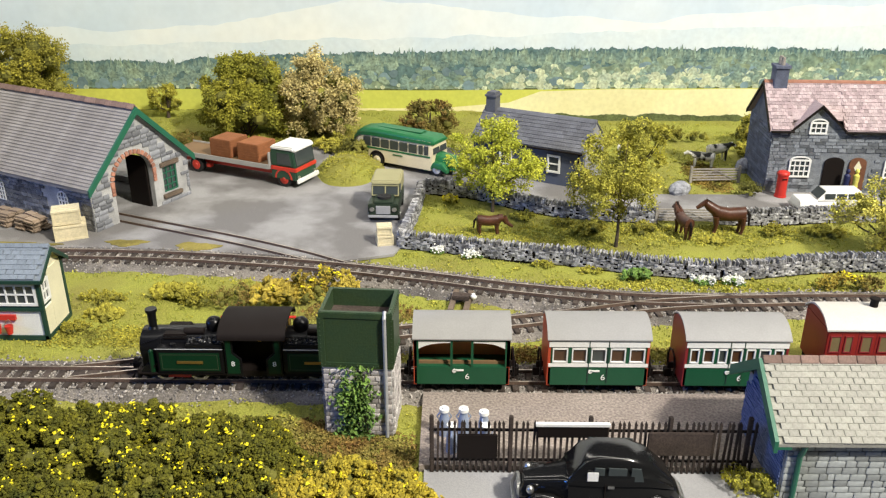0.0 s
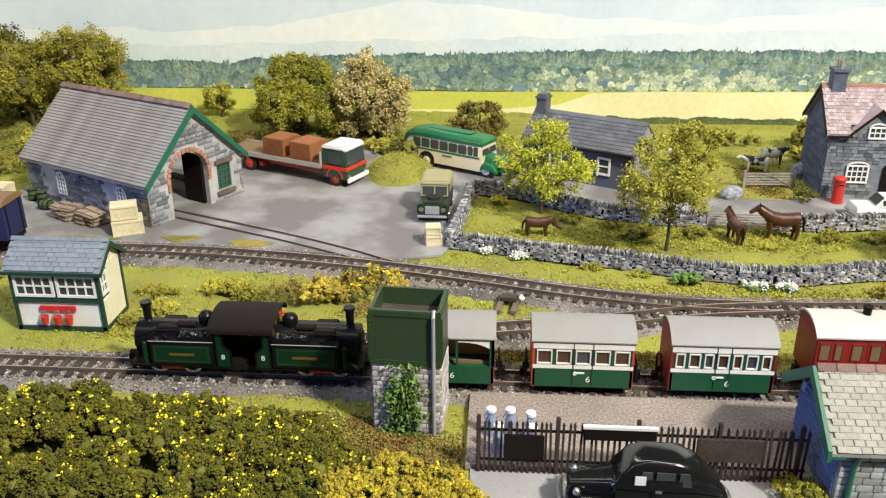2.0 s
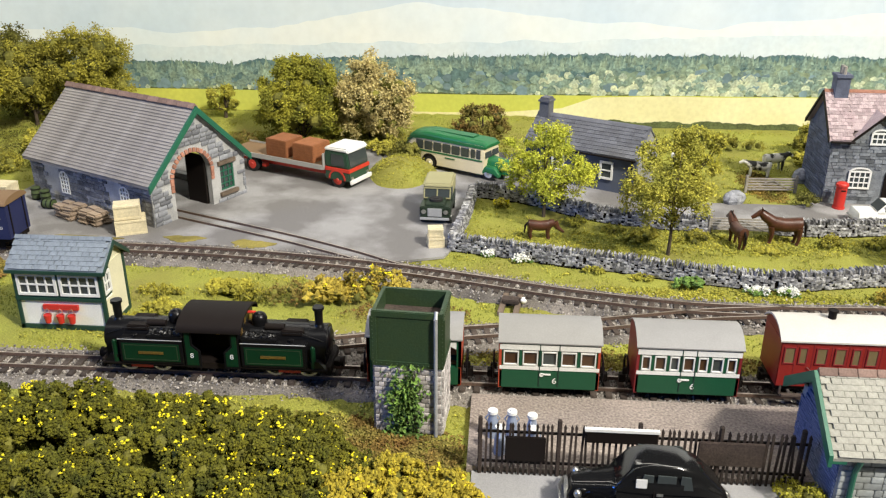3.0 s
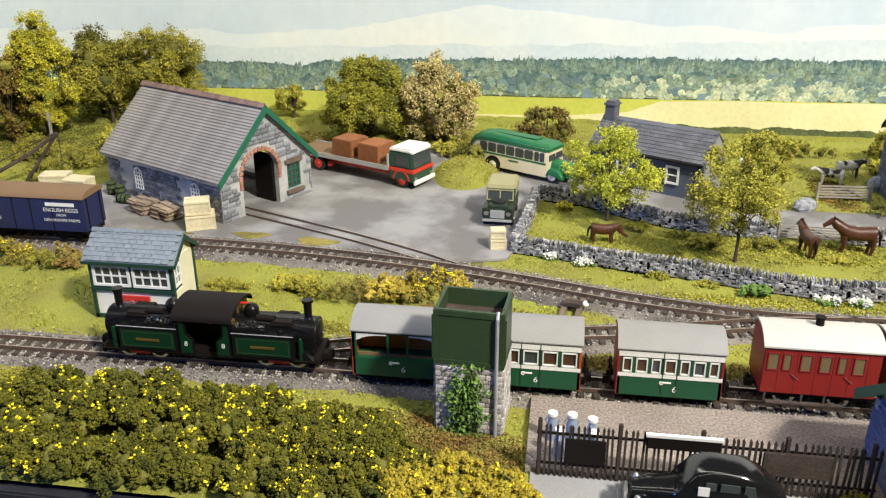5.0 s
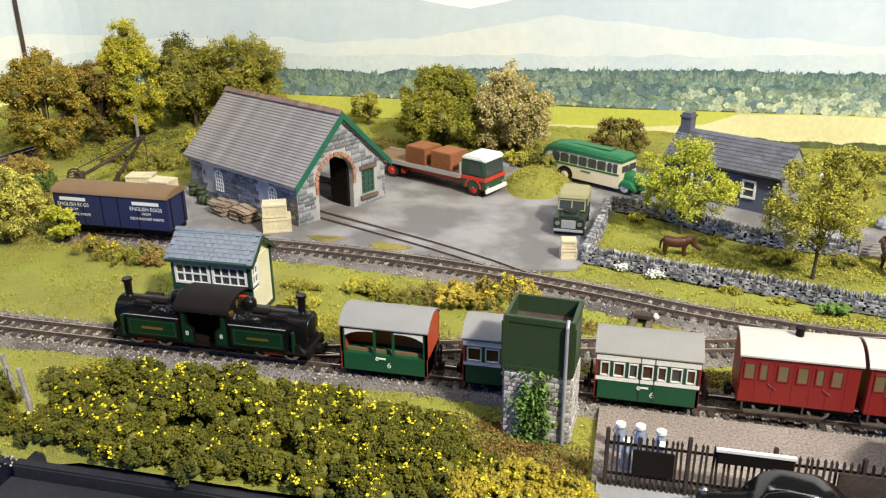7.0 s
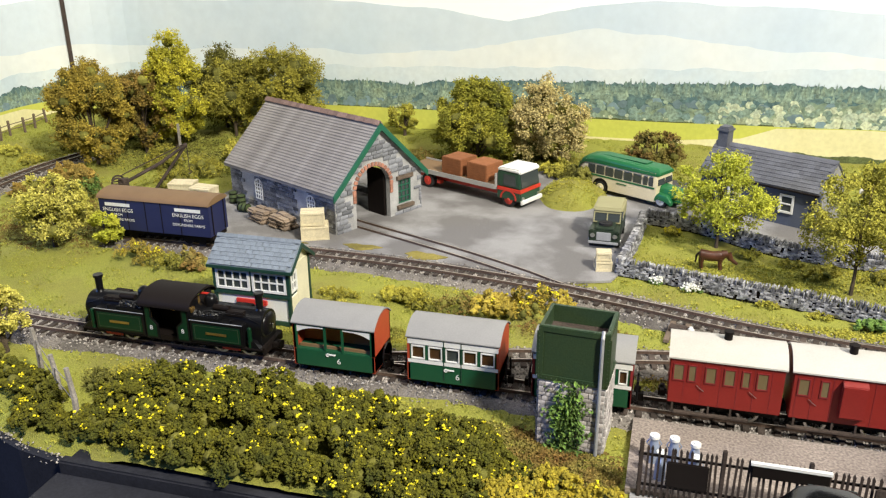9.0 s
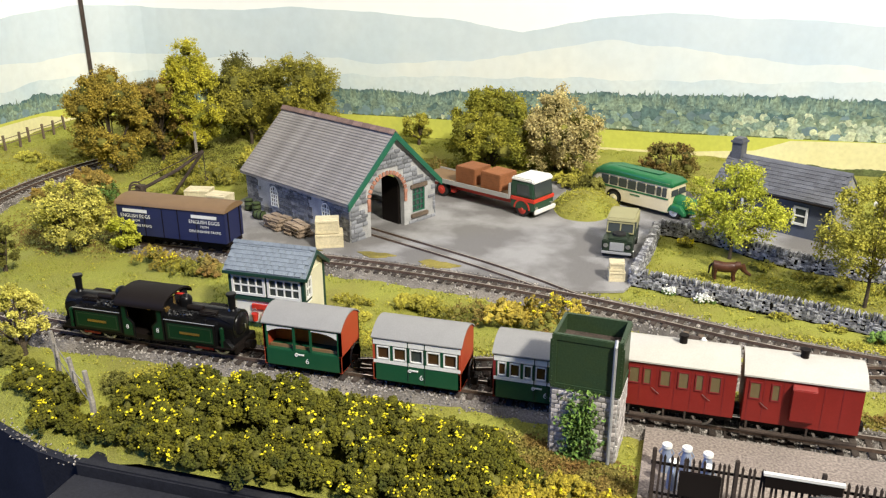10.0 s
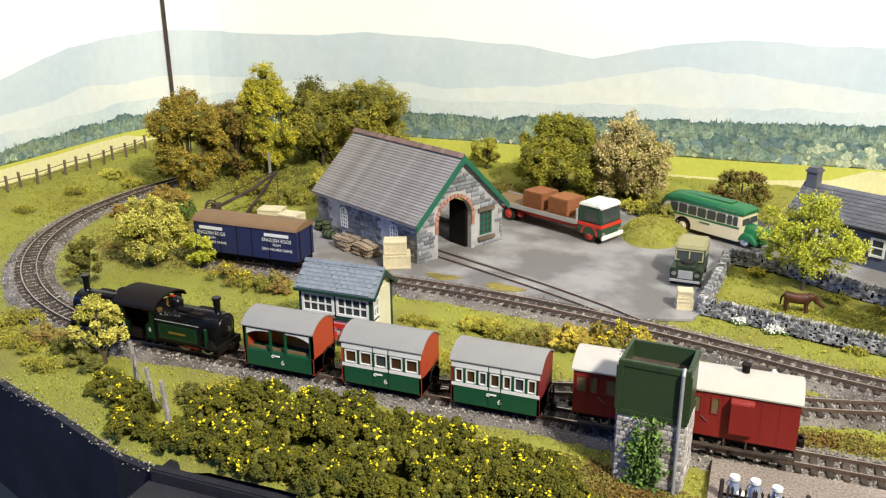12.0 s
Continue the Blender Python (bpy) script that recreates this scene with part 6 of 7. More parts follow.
    # nothing is cut here: a black slab stands for the unlit inside
    part("doorway", S().prism(arch(39.5, 53.5, 27), "y", -1.1, -.2), MATTBLACK, t, "black panel for the shaded inside of an open doorway")
    d = part("door", S().prism(arch(57, 69, 27), "y", -1.3, -.2), DOORWOOD, t, "arched brown wooden door with a diamond pane")
    part("door_pane", S().prism([(63, 15), (65.6, 20), (63, 25), (60.4, 20)], "y", -1.6, -1.2), CREAM, d)
    for x0, x1 in ((-2, 14), (49, L)):
        part("gutter", S().cyl((x0, -3.6, HE - 2.6), (x1, -3.6, HE - 2.6), .8, n=8), MATTBLACK, t)


house()
pb = thing("post_box", 242.0, 552.5, 0.6, 0, "red cast-iron pillar post box by the house", "post box")
part("pillar", S().cyl((0, 0, 0), (0, 0, 1.2), 4.2, 4.2, 18).cyl((0, 0, 1.2), (0, 0, 16.5), 3.7, 3.7, 18), RED, pb, smooth=True)
part("cap", S().cyl((0, 0, 16.5), (0, 0, 17.8), 4.4, 4.3, 18).ball((0, 0, 17.8), 4.2, 4.2, 1.6, 18, 4, 0), RED, pb, smooth=True)
part("slot", S().box(-1.6, 1.6, -3.9, -3.5, 13.4, 14.2), MATTBLACK, pb)
for fx, fm, lab in ((288.5, NAVY, "small painted figurine in blue beside the doorway"), (295, LEAF_YELLOW, "small painted figurine in yellow beside the doorway")):
    one("figurine", S().cyl((0, 0, 0), (0, 0, 9), 2.6, 1.7, 10).cyl((0, 0, 9), (0, 0, 15), 1.8, 2.2, 10).cyl((0, 0, 15), (0, 0, 16.5), 2.2, .8, 10).ball((0, 0, 18.2), 1.5, 1.5, 1.8, 10, 6), fm, fx, 555, 0.6, 0, lab, "figurine", "figurines", smooth=True)


# ---- dry stone walls ----
def stone_wall(pts, h, label):
    t = thing("stone_wall", 0, 0, 0, 0, label, "stone wall", "dry stone walls")
    q, d, s = curve(pts, 2.0)
    nrm = np.stack([-d[:, 1], d[:, 0]], 1)
    zz = -0.6
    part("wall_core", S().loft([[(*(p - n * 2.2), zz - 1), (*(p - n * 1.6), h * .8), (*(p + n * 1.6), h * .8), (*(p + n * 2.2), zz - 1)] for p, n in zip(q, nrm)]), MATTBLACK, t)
    cs, sz, an = [], [], []
    n = int(s[-1] / 2.6)
    for side in (-1, 1):
        z = 0.2
        while z < h - 0.8:
            th = rng.uniform(0.8, 1.4)
            for u in np.arange(rng.uniform(0, 2), s[-1], 2.3):
                u = u + rng.normal(0, .4)
                i = min(len(q) - 1, max(0, int(u / 2.0)))
                p = q[i] + nrm[i] * side * (2.3 - .5 * z / h + rng.normal(0, .18))
                cs.append((p[0], p[1], z + th / 2))
                sz.append((rng.uniform(1.4, 2.9), 1.5, th * .88))
                an.append(math.atan2(d[i, 1], d[i, 0]) + rng.normal(0, .08))
            z += th
    ob = slabs("wall_stones", cs, sz, an, DRYSTONE, t, .14)
    ob["kind"] = "stuff"
    cs, sz, an = [], [], []
    for u in np.arange(0, s[-1], 0.95):
        i = min(len(q) - 1, int(u / 2.0))
        p = q[i] + rng.normal(0, .3, 2) + d[i] * (u % 2.0)
        cs.append((p[0], p[1], h + rng.uniform(0.3, 1.2)))
        sz.append((rng.uniform(.45, .85), rng.uniform(3.4, 4.8), rng.uniform(2.2, 3.9)))
        an.append(math.atan2(d[i, 1], d[i, 0]) + rng.normal(0, .12))
    ob = slabs("cope_stones", cs, sz, an, DRYSTONE, t, .15, .25)
    ob["kind"] = "stuff"


stone_wall([(-15, 557), (-17, 520), (-21, 485), (-24, 461)], 8.0, "short grey dry stone wall beside the lane")
stone_wall([(-24, 459), (12, 450), (46, 441), (78, 434), (109, 425), (150, 417), (178, 418), (223, 427), (260, 428), (330, 424), (430, 420)], 8.5, "long grey dry stone wall along the railway")
stone_wall([(-12, 560), (20, 550), (51, 529), (87, 511), (140, 503)], 8.5, "grey dry stone wall beside the lane")
stone_wall([(182, 501), (212, 500), (254, 505), (330, 508), (430, 512)], 8.5, "grey dry stone wall beside the lane")


def field_gate(x, y, rz, w, h):
    t = thing("field_gate", x, y, 0.4, rz, "weathered grey wooden five-bar field gate", "gate", "field gates")
    for px in (-w / 2 - 1.2, w / 2 + 1.2):
        part("gate_post", S().box(px - 1, px + 1, -1, 1, -.6, h + 2), GREYWOOD, t, bevel=.3)
    for i in range(5):
        part("bar", S().box(-w / 2, w / 2, -.4, .4, 1.6 + i * (h - 2) / 4.4, 2.6 + i * (h - 2) / 4.4), GREYWOOD, t)
    for k in (-1, 1):
        part("brace", S().prism([(k * w * .48, 1.6), (k * w * .44, 1.6), (0, h * .85), (k * 1.2, h * .85)], "y", -.8, -.4), GREYWOOD, t)


field_gate(161, 500, -2, 36, 10)
field_gate(204, 584, 3, 34, 11)


# ---- animals ----
def horse(x, y, rz, k, label, graze=False):
    t = thing("horse", x, y, -0.3, rz, label, "horse", "horses in the field")
    ring = lambda x, z, a, b: [(x * k, a * 1.2 * k * math.cos(i * math.pi / 5), (z + b * 1.15 * math.sin(i * math.pi / 5)) * k) for i in range(10)]
    part("body", S().loft([ring(-10, 12, 1, 1.5), ring(-9, 12, 2.8, 3.4), ring(-5, 11.4, 3.2, 3.6), ring(0, 11, 3.1, 3.5), ring(5, 11.6, 3.0, 3.6), ring(8.5, 12.4, 2.2, 3.0), ring(10, 13, 1, 1.4)]), HORSE, t, smooth=True)
    hz = (9.5, 13.0) if graze else (15.0, 18.0)
    part("neck", S().tube([(7 * k, 0, 13 * k), (11 * k, 0, (hz[0] + 4.5) * k if graze else 15.6 * k), (13.5 * k, 0, hz[0] * k if graze else 17.6 * k)], [3.3 * k, 2.8 * k, 2.0 * k], 10), HORSE, t, smooth=True)
    zz = hz[0] if graze else 17.6
    part("head", S().tube([(13 * k, 0, zz * k + .8 * k), (16 * k, 0, (zz - 1.6) * k), (18.4 * k, 0, (zz - 3.2) * k)], [1.7 * k, 1.4 * k, 1.0 * k], 10).cyl((13 * k, .8 * k, (zz + 1) * k), (13 * k, 1.1 * k, (zz + 3) * k), .5 * k, .1, 6).cyl((13 * k, -.8 * k, (zz + 1) * k), (13 * k, -1.1 * k, (zz + 3) * k), .5 * k, .1, 6), HORSE, t, smooth=True)
    part("mane", S().prism([(6 * k, 15 * k), (12 * k, (zz + .6) * k), (13.4 * k, (zz + 2.6) * k), (7 * k, 16.6 * k)], "y", -.4 * k, .4 * k), MATTBLACK, t)
    part("tail", S().tube([(-9.6 * k, 0, 13.5 * k), (-11.6 * k, 0, 11 * k), (-12 * k, 0, 5 * k)], [.7 * k, .9 * k, .5 * k], 8), MATTBLACK, t, smooth=True)
    for lx, ly in ((-7, -1.8), (-8, 1.8), (6, -1.6), (7, 1.6)):
        part("leg", S().tube([(lx * k, ly * k, 10 * k), ((lx - .6) * k, ly * k, 5.4 * k), (lx * k, ly * k, 1 * k), ((lx + .5) * k, ly * k, 0)], [2.0 * k, 1.2 * k, .9 * k, 1.15 * k], 8), HORSE, t, smooth=True)


horse(31, 481, 0, 0.82, "chestnut brown horse grazing in the walled field", True)
horse(154, 479, 100, 0.95, "chestnut brown horse standing by the gate")
horse(184, 486, 176, 1.12, "dark brown horse standing by the gate")


def cow(x, y, rz, k, label):
    t = thing("cow", x, y, -0.2, rz, label, "cow", "cows behind the gate")
    ring = lambda x, z, a, b: [(x * k, a * k * math.cos(i * math.pi / 5), (z + b * math.sin(i * math.pi / 5)) * k) for i in range(10)]
    part("body", S().loft([ring(-11, 11.5, 1.2, 2), ring(-10, 11, 3.4, 4), ring(-3, 10.4, 3.8, 4.4), ring(5, 10.6, 3.6, 4.2), ring(10, 11.6, 2.4, 3)]), COW, t, smooth=True)
    part("head", S().tube([(9 * k, 0, 12 * k), (13 * k, 0, 13.5 * k), (17 * k, 0, 11.5 * k)], [2.4 * k, 2 * k, 1.2 * k], 10), COW, t, smooth=True)
    for lx, ly in ((-8, -2), (-8.6, 2), (7, -2), (6.4, 2)):
        part("leg", S().tube([(lx * k, ly * k, 9 * k), (lx * k, ly * k, 0)], [1.5 * k, .8 * k], 8), COW, t, smooth=True)


cow(205, 622, 160, 0.85, "black and white cow behind the gate")
cow(222, 640, 20, 0.95, "black and white cow in the far field")
cow(150, 640, -30, 0.85, "black and white cow behind the cottage")
one("rock", S().ball((0, 0, 4), 9, 7, 7, 9, 6), SLATESTONE, 236, 612, 0, 20, "grey weathered boulder beside the field gate", "rock", "boulders")
one("rock", S().ball((0, 0, 3), 10, 7, 6, 9, 6), SLATESTONE, 172, 560, 0, 40, "grey-brown weathered boulder beside the lane", "rock", "boulders")


# ---- yard goods ----
def crate(x, y, z, rz, a, b, h, label="pale wooden packing crate standing in the yard"):
    t = thing("crate", x, y, z, rz, label, "crate", "packing crates")
    part("crate_body", S().box(-a + .4, a - .4, -b + .4, b - .4, .1, h - .2), CRATE, t)
    s = S()
    for sx in (-1, 1):
        for sy in (-1, 1):
            s.box(sx * a - (.9 if sx > 0 else 0), sx * a + (.9 if sx < 0 else 0), sy * b - (.9 if sy > 0 else 0), sy * b + (.9 if sy < 0 else 0), 0, h)
    part("corner_batten", s, CRATE, t)
    for zz in (0, h - 1.3):
        part("band", S().box(-a - .1, a + .1, -b - .1, b + .1, zz, zz + 1.2), CRATE, t)
    for k in (-.33, .33):
        part("lid_board", S().box(-a, a, b * k - b * .3, b * k + b * .3, h - .1, h + .25), CRATE, t)


crate(-233.5, 471.5, 0.6, 25, 9.6, 7.4, 9.6)
crate(-234.5, 471.5, 10.7, 22, 8, 6.4, 9.2)
crate(-34.5, 463, 0.6, 14, 5, 4.6, 6.4, "whitish wooden packing crate beside the parked car")
crate(-34.5, 463.4, 7.3, 8, 4.6, 4.2, 5.4, "whitish wooden packing crate beside the parked car")
crate(-372, 530, -0.6, 10, 10, 7, 14, "pale wooden packing crate on the loading bank")
crate(-349, 522, 0.4, -4, 9, 7, 13, "pale wooden packing crate on the loading bank")


def sack_pile(x, y, rz):
    t = thing("sack_pile", x, y, 0.6, rz, "stacked brown hessian sacks beside the shed wall", "sacks", "sack piles")
    for lv in range(3):
        for i in range(2 if lv < 2 else 2):
            c = S().box(-5.2, 5.2, -3.4, 3.4, -1.6, 1.6)
            part("sack", c, SACK, t, at=place(-5 + 10 * i * .95 + rng.normal(0, .5), rng.normal(0, .6), 1.7 + 2.9 * lv, rng.normal(0, 4)), bevel=1.2)
            part("sack", c, SACK, t, at=place(-5 + 10 * i * .95 + rng.normal(0, .5), 6.8 + rng.normal(0, .6), 1.7 + 2.9 * lv, rng.normal(0, 4)), bevel=1.2)


sack_pile(-284, 497, 152)
sack_pile(-262, 487, 150)


def barrel(x, y, lying, label):
    t = thing("barrel", x, y, 0.6, rng.uniform(0, 90), label, "barrel", "green barrels")
    m = place(0, 0, 3.4, 0, 90) if lying else place(0, 0, 0)
    part("cask", S().cyl((0, 0, 0), (0, 0, 4.5), 3.0, 3.5, 16).cyl((0, 0, 4.5), (0, 0, 9), 3.5, 3.0, 16), BARRELGREEN, t, smooth=True, at=m)
    for z in (1, 4.5, 8):
        part("hoop", S().ring(0, -.3, .3, 0, 3.65, 3.0, 16), BLACK, t, at=m @ place(0, 0, z, 0, 90))


BARRELGREEN = paint("barrel_green", (0.06, 0.085, 0.03), 0.7)
barrel(-326, 526, False, "olive green barrel standing by the shed")
barrel(-316, 520, False, "olive green barrel standing by the shed")
barrel(-312, 509, True, "olive green barrel lying on its side")


def dairy_wagon():
    t = thing("bogie_van", -328, 436.5, 3.6, 0, "navy blue bogie van with tan roof and white lettering", "wagon")
    h, w = 41.5, 11.5
    part("van_body", S().box(-h, h, -w, w, 8, 30), NAVY, t, bevel=.3)
    part("roof", S().prism([((w + .8) * math.cos(a), 29.6 + 4.4 * math.sin(a)) for a in np.linspace(0, math.pi, 13)], "x", -h - .8, h + .8), TANROOF, t, "dusty tan curved roof", smooth=True)
    part("underframe", S().box(-h, h, -9, 9, 5.5, 8), MATTBLACK, t)
    for x in (-26, 26):
        b = part("bogie", S().box(x - 9, x + 9, -7.4, 7.4, 3, 5.5), MATTBLACK, t, bevel=.3)
        for dx in (-5, 5):
            part("wheel", S().cyl((x + dx, -6, 3.6), (x + dx, 6, 3.6), 3.6, 3.6, 16), MATTBLACK, b)
    seams = S()
    for x in (-20, -6, 6, 20):
        seams.box(x - .2, x + .2, -w - .25, -w, 8, 30)
    part("door_line", seams, MATTBLACK, t)
    part("end_strap", S().box(h, h + .4, -8, -7, 9, 30).box(h, h + .4, 7, 8, 9, 30), MATTBLACK, t)
    for x, n in ((-27, 2), (26, 4)):
        part("lettering_bar", S().box(x - 9.5, x + 9.5, -w - .3, -w, 24.6, 26.8), WHITE, t)
        text_mesh("ENGLISH EGGS", 3.5, WHITE, t, place(x, -w - .2, 20.9))
        text_mesh("FROM", 2.4, WHITE, t, place(x, -w - .2, 18.0))
        text_mesh("DEVONSHIRE FARMS", 2.6, WHITE, t, place(x, -w - .2, 14.6))
    part("buffer", S().box(h, h + 3, -1.4, 1.4, 5.5, 8), MATTBLACK, t)


dairy_wagon()


def yard_crane():
    t = thing("yard_crane", -424, 526, -0.8, 34, "dark rusty hand crane with a timber jib", "crane")
    part("base", S().cyl((0, 0, -.6), (0, 0, 4), 7, 6, 16).box(-4, 4, -3, 3, 4, 14), RUST, t, bevel=.2)
    part("jib", S().tube([(0, -2, 10), (30, -2, 24), (52, -1, 38)], 1.1, 6).tube([(0, 2, 10), (30, 2, 24), (52, 1, 38)], 1.1, 6), RUST, t)
    part("brace", S().tube([(22, 0, 0), (52, 0, 38)], 1.3, 6), RUST, t)
    part("tie_rod", S().tube([(-3, 0, 16), (52, 0, 39)], .5, 6), RUST, t)
    for y in (-4.6, 3.4):
        part("gear_wheel", S().ring(-4, y, y + 1.2, 11, 5.4, 4.2, 18).box(-8, 0, y + .3, y + .9, 10.6, 11.4), RUST, t)
    part("chain", S().tube([(52, 0, 38), (52, 0, 16)], .35, 5), RUST, t)
    part("hook", S().tube([(52, 0, 16), (53.4, 0, 14.4), (52, 0, 13), (51, 0, 14)], .5, 6), RUST, t)


yard_crane()
one("signal_post", S().box(-1, 1, -1, 1, -1, 34), GREYWOOD, -436, 630, 0, 8, "pale grey wooden post standing among the trees", "post", bevel=.2)


def point_lever(x, y, rz):
    t = thing("point_lever", x, y, 0.6, rz, "rusty point lever frame on timbers beside the track", "point lever")
    part("timber", S().box(-3, 0, -14, 10, 0, 1.8), WOOD, t, bevel=.2)
    part("timber", S().box(5, 8, -14, 10, 0, 1.8), WOOD, t, bevel=.2)
    part("lever_box", S().box(-2, 7, -4, 2, 1.8, 4.2), RUST, t, bevel=.4)
    part("weight", S().ball((9, 0, 3.0), 1.9, 1.9, 1.8, 12, 8), WHITE, t, "white painted lever weight", smooth=True)
    part("lever", S().cyl((2, -1, 4), (11, 0, 4.2), .5, n=6), RUST, t)


point_lever(10, 385, -8)


# ---- fences of posts ----
for i, (px, py, hh) in enumerate(((-238, 226, 30), (-261, 243, 24), (-284, 259, 27))):
    one("fence_stake", S().tube([(0, 0, -3), (0.6, 0, hh * .5), (-.8, 0, hh)], [1.5, 1.3, 1.1], 7), GREYWOOD, px, py, float(height(px, py)) + 1, 0, "weathered grey wooden fence stake leaning slightly", "fence post", "front fence stakes")
one("fence_wire", S().tube([(-238, 226, 22), (-261, 243, 18), (-284, 259, 21)], .25, 5).tube([(-238, 226, 14), (-261, 243, 12), (-284, 259, 14)], .25, 5), GREYWOOD, 0, 0, 0, 0, "thin grey wire strung between the stakes", "wire")
lf = thing("post_and_rail_fence", 0, 0, 0, 0, "weathered brown post and rail fence along the bank", "fence")
lp = [(-632, 470 + 17 * i) for i in range(14)]
for i, (px, py) in enumerate(lp):
    part("fence_post", S().box(-1.0, 1.0, -1.0, 1.0, -3, 15), WOOD, lf, at=place(px + rng.normal(0, 1), py, float(height(px, py)), rng.normal(0, 8), 0, rng.normal(0, 3)), bevel=.2)
for zz in (6, 11):
    part("rail", S().tube([(px, py, float(height(px, py)) + zz) for px, py in lp], .45, 5), WOOD, lf)


# ---- plants ----
def tree(x, y, h, w, mat, label, n=3600, low=0.22, leaf=2.3, k=34, seed=1, trunk=1.7, lean=0.0, squash=1.0, name="tree"):
    r = np.random.default_rng(seed)
    z0 = float(height(x, y)) - 0.5
    t = thing(name, x, y, z0, r.uniform(0, 360), label, "tree" if name == "tree" else "bush", "trees" if name == "tree" else "bushes")
    c = r.normal(size=(k, 3))
    c /= np.linalg.norm(c, axis=1)[:, None]
    c *= r.uniform(0.35, 1.0, k)[:, None] ** 0.5
    mid, hz = h * (low + 1) / 2, h * (1 - low) / 2
    taper = 1 - 0.35 * np.clip(c[:, 2], -0.2, 1)
    c = np.c_[c[:, 0] * w * 0.45 * taper + lean * c[:, 2], c[:, 1] * w * 0.45 * taper * squash, mid + c[:, 2] * hz * 0.9]
    s = S().tube([(0, 0, -1), (0.4, 0.2, h * low * .6), (0, 0, h * (low + .12)), (lean * .3, 0, h * .62)], [trunk * 1.25, trunk, trunk * .8, trunk * .35], 8)
    for p in c[::2]:
        a = Vector((0, 0, h * r.uniform(low * .8, low + .25)))
        b = Vector(p)
        m = a.lerp(b, .5) + Vector((0, 0, -h * .03))
        s.tube([a, m, b], [trunk * .45, trunk * .3, trunk * .12], 5)
    part("trunk", s, BARK, t, "brown twiggy trunk and limbs")
    n = int(n * 4.0)
    leaf = leaf * .78
    idx = r.integers(0, k, n)
    tufts = r.normal(size=(k, 9, 3)) + [0, 0, .25]
    tufts /= np.linalg.norm(tufts, axis=2)[..., None]
    rad = w * 0.20 * r.uniform(0.6, 1.2, k)
    sub = tufts[idx, r.integers(0, 9, n)]
    g = r.normal(size=(n, 3))
    pts = c[idx] + sub * rad[idx][:, None] * .72 * [1, 1, .85] + g * (rad[idx] * .15)[:, None]
    # dark balls fill dense crowns; their colour stands for the shade inside
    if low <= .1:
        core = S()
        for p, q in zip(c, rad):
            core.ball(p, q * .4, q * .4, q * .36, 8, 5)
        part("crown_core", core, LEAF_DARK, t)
    flakes("crown", pts, leaf, mat, t, up=1.0)
    return t


def bush(x, y, rx, ry, h, mat, label, n=1500, size=1.25, seed=1, flowers=None, nf=0, lumps=14, grain="crumb", group="bushes", core=True):
    r = np.random.default_rng(seed)
    z0 = float(height(x, y)) - 0.4
    t = thing("bush", x, y, z0, 0, label, "bush", group)
    a = r.uniform(0, 6.283, lumps)
    d = np.sqrt(r.uniform(0, 1, lumps)) * .78
    c = np.c_[np.cos(a) * d * rx, np.sin(a) * d * ry, h * (0.18 + 0.5 * (1 - d) * r.uniform(.5, 1.4, lumps))]
    rad = np.minimum(min(rx, ry) * .42, h * .62) * r.uniform(.75, 1.25, lumps)
    idx = r.integers(0, lumps, n)
    heads = r.normal(size=(lumps, 10, 3))
    heads[..., 2] = np.abs(heads[..., 2]) * 1.1 - .35
    heads /= np.linalg.norm(heads, axis=2)[..., None]
    grow = r.uniform(.78, 1.18, (lumps, 10))
    hd = r.integers(0, 10, n)
    g = r.normal(size=(n, 3))
    g /= np.linalg.norm(g, axis=1)[:, None]
    pts = c[idx] + heads[idx, hd] * (rad[idx] * grow[idx, hd])[:, None] + g * (rad[idx] * .34 * r.uniform(.55, 1.0, n))[:, None]
    pts[:, 2] = np.maximum(pts[:, 2], r.uniform(0, 1.5, n))
    # dark balls under the foliage give the gaps a painted shade
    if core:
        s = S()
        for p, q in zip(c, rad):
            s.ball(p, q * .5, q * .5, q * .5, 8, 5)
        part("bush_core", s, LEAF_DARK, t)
    (crumbs if grain == "crumb" else flakes)("foliage", pts, size, mat, t)
    if flowers is not None and nf:
        top = pts[pts[:, 2] > np.percentile(pts[:, 2], 35)]
        k = r.integers(0, len(top), nf)
        ctr = top[k][:, None, :] + r.normal(scale=.75, size=(nf, 4, 3)) + [0, -0.4, .9]
        tagged(crumbs("blossom", ctr.reshape(-1, 3), .66, flowers, t), kind="stuff")
    return t


tree(35, 522, 65, 62, LEAF_LIME, "lime green broadleaf tree beside the stone wall", 3400, .22, 2.0, 30, 3, 1.1)
tree(109, 463, 80, 60, LEAF_OLIVEGREEN := material("leaf_olive_green", (0.46, 0.42, 0.06), 0.9, 0, 0.2, 700, 60, 0.0, island=0.32, second=(0.3, 0.3, 0.045)), "slender olive green tree in the walled field", 3000, .26, 1.9, 30, 5, 1.0)
tree(266, 451, 46, 50, LEAF_YELLOW, "low yellow-green tree in the walled field", 2600, .25, 2.0, 24, 6)
tree(-170, 694, 77, 80, LEAF_GREEN, "dense dark green broadleaf tree behind the yard", 8500, .0, 2.6, 46, 8)
tree(-112, 702, 68, 74, LEAF_TAN, "tan and olive twiggy tree behind the yard", 7500, .0, 2.6, 44, 9)
tree(-504, 600, 97, 72, LEAF_OLIVEBROWN := material("leaf_olive_brown", (0.46, 0.35, 0.05), 0.9, 0, 0.2, 700, 60, 0.0, island=0.32, second=(0.24, 0.19, 0.03)), "olive brown tree beside the curved track", 8000, .05, 2.5, 50, 11)
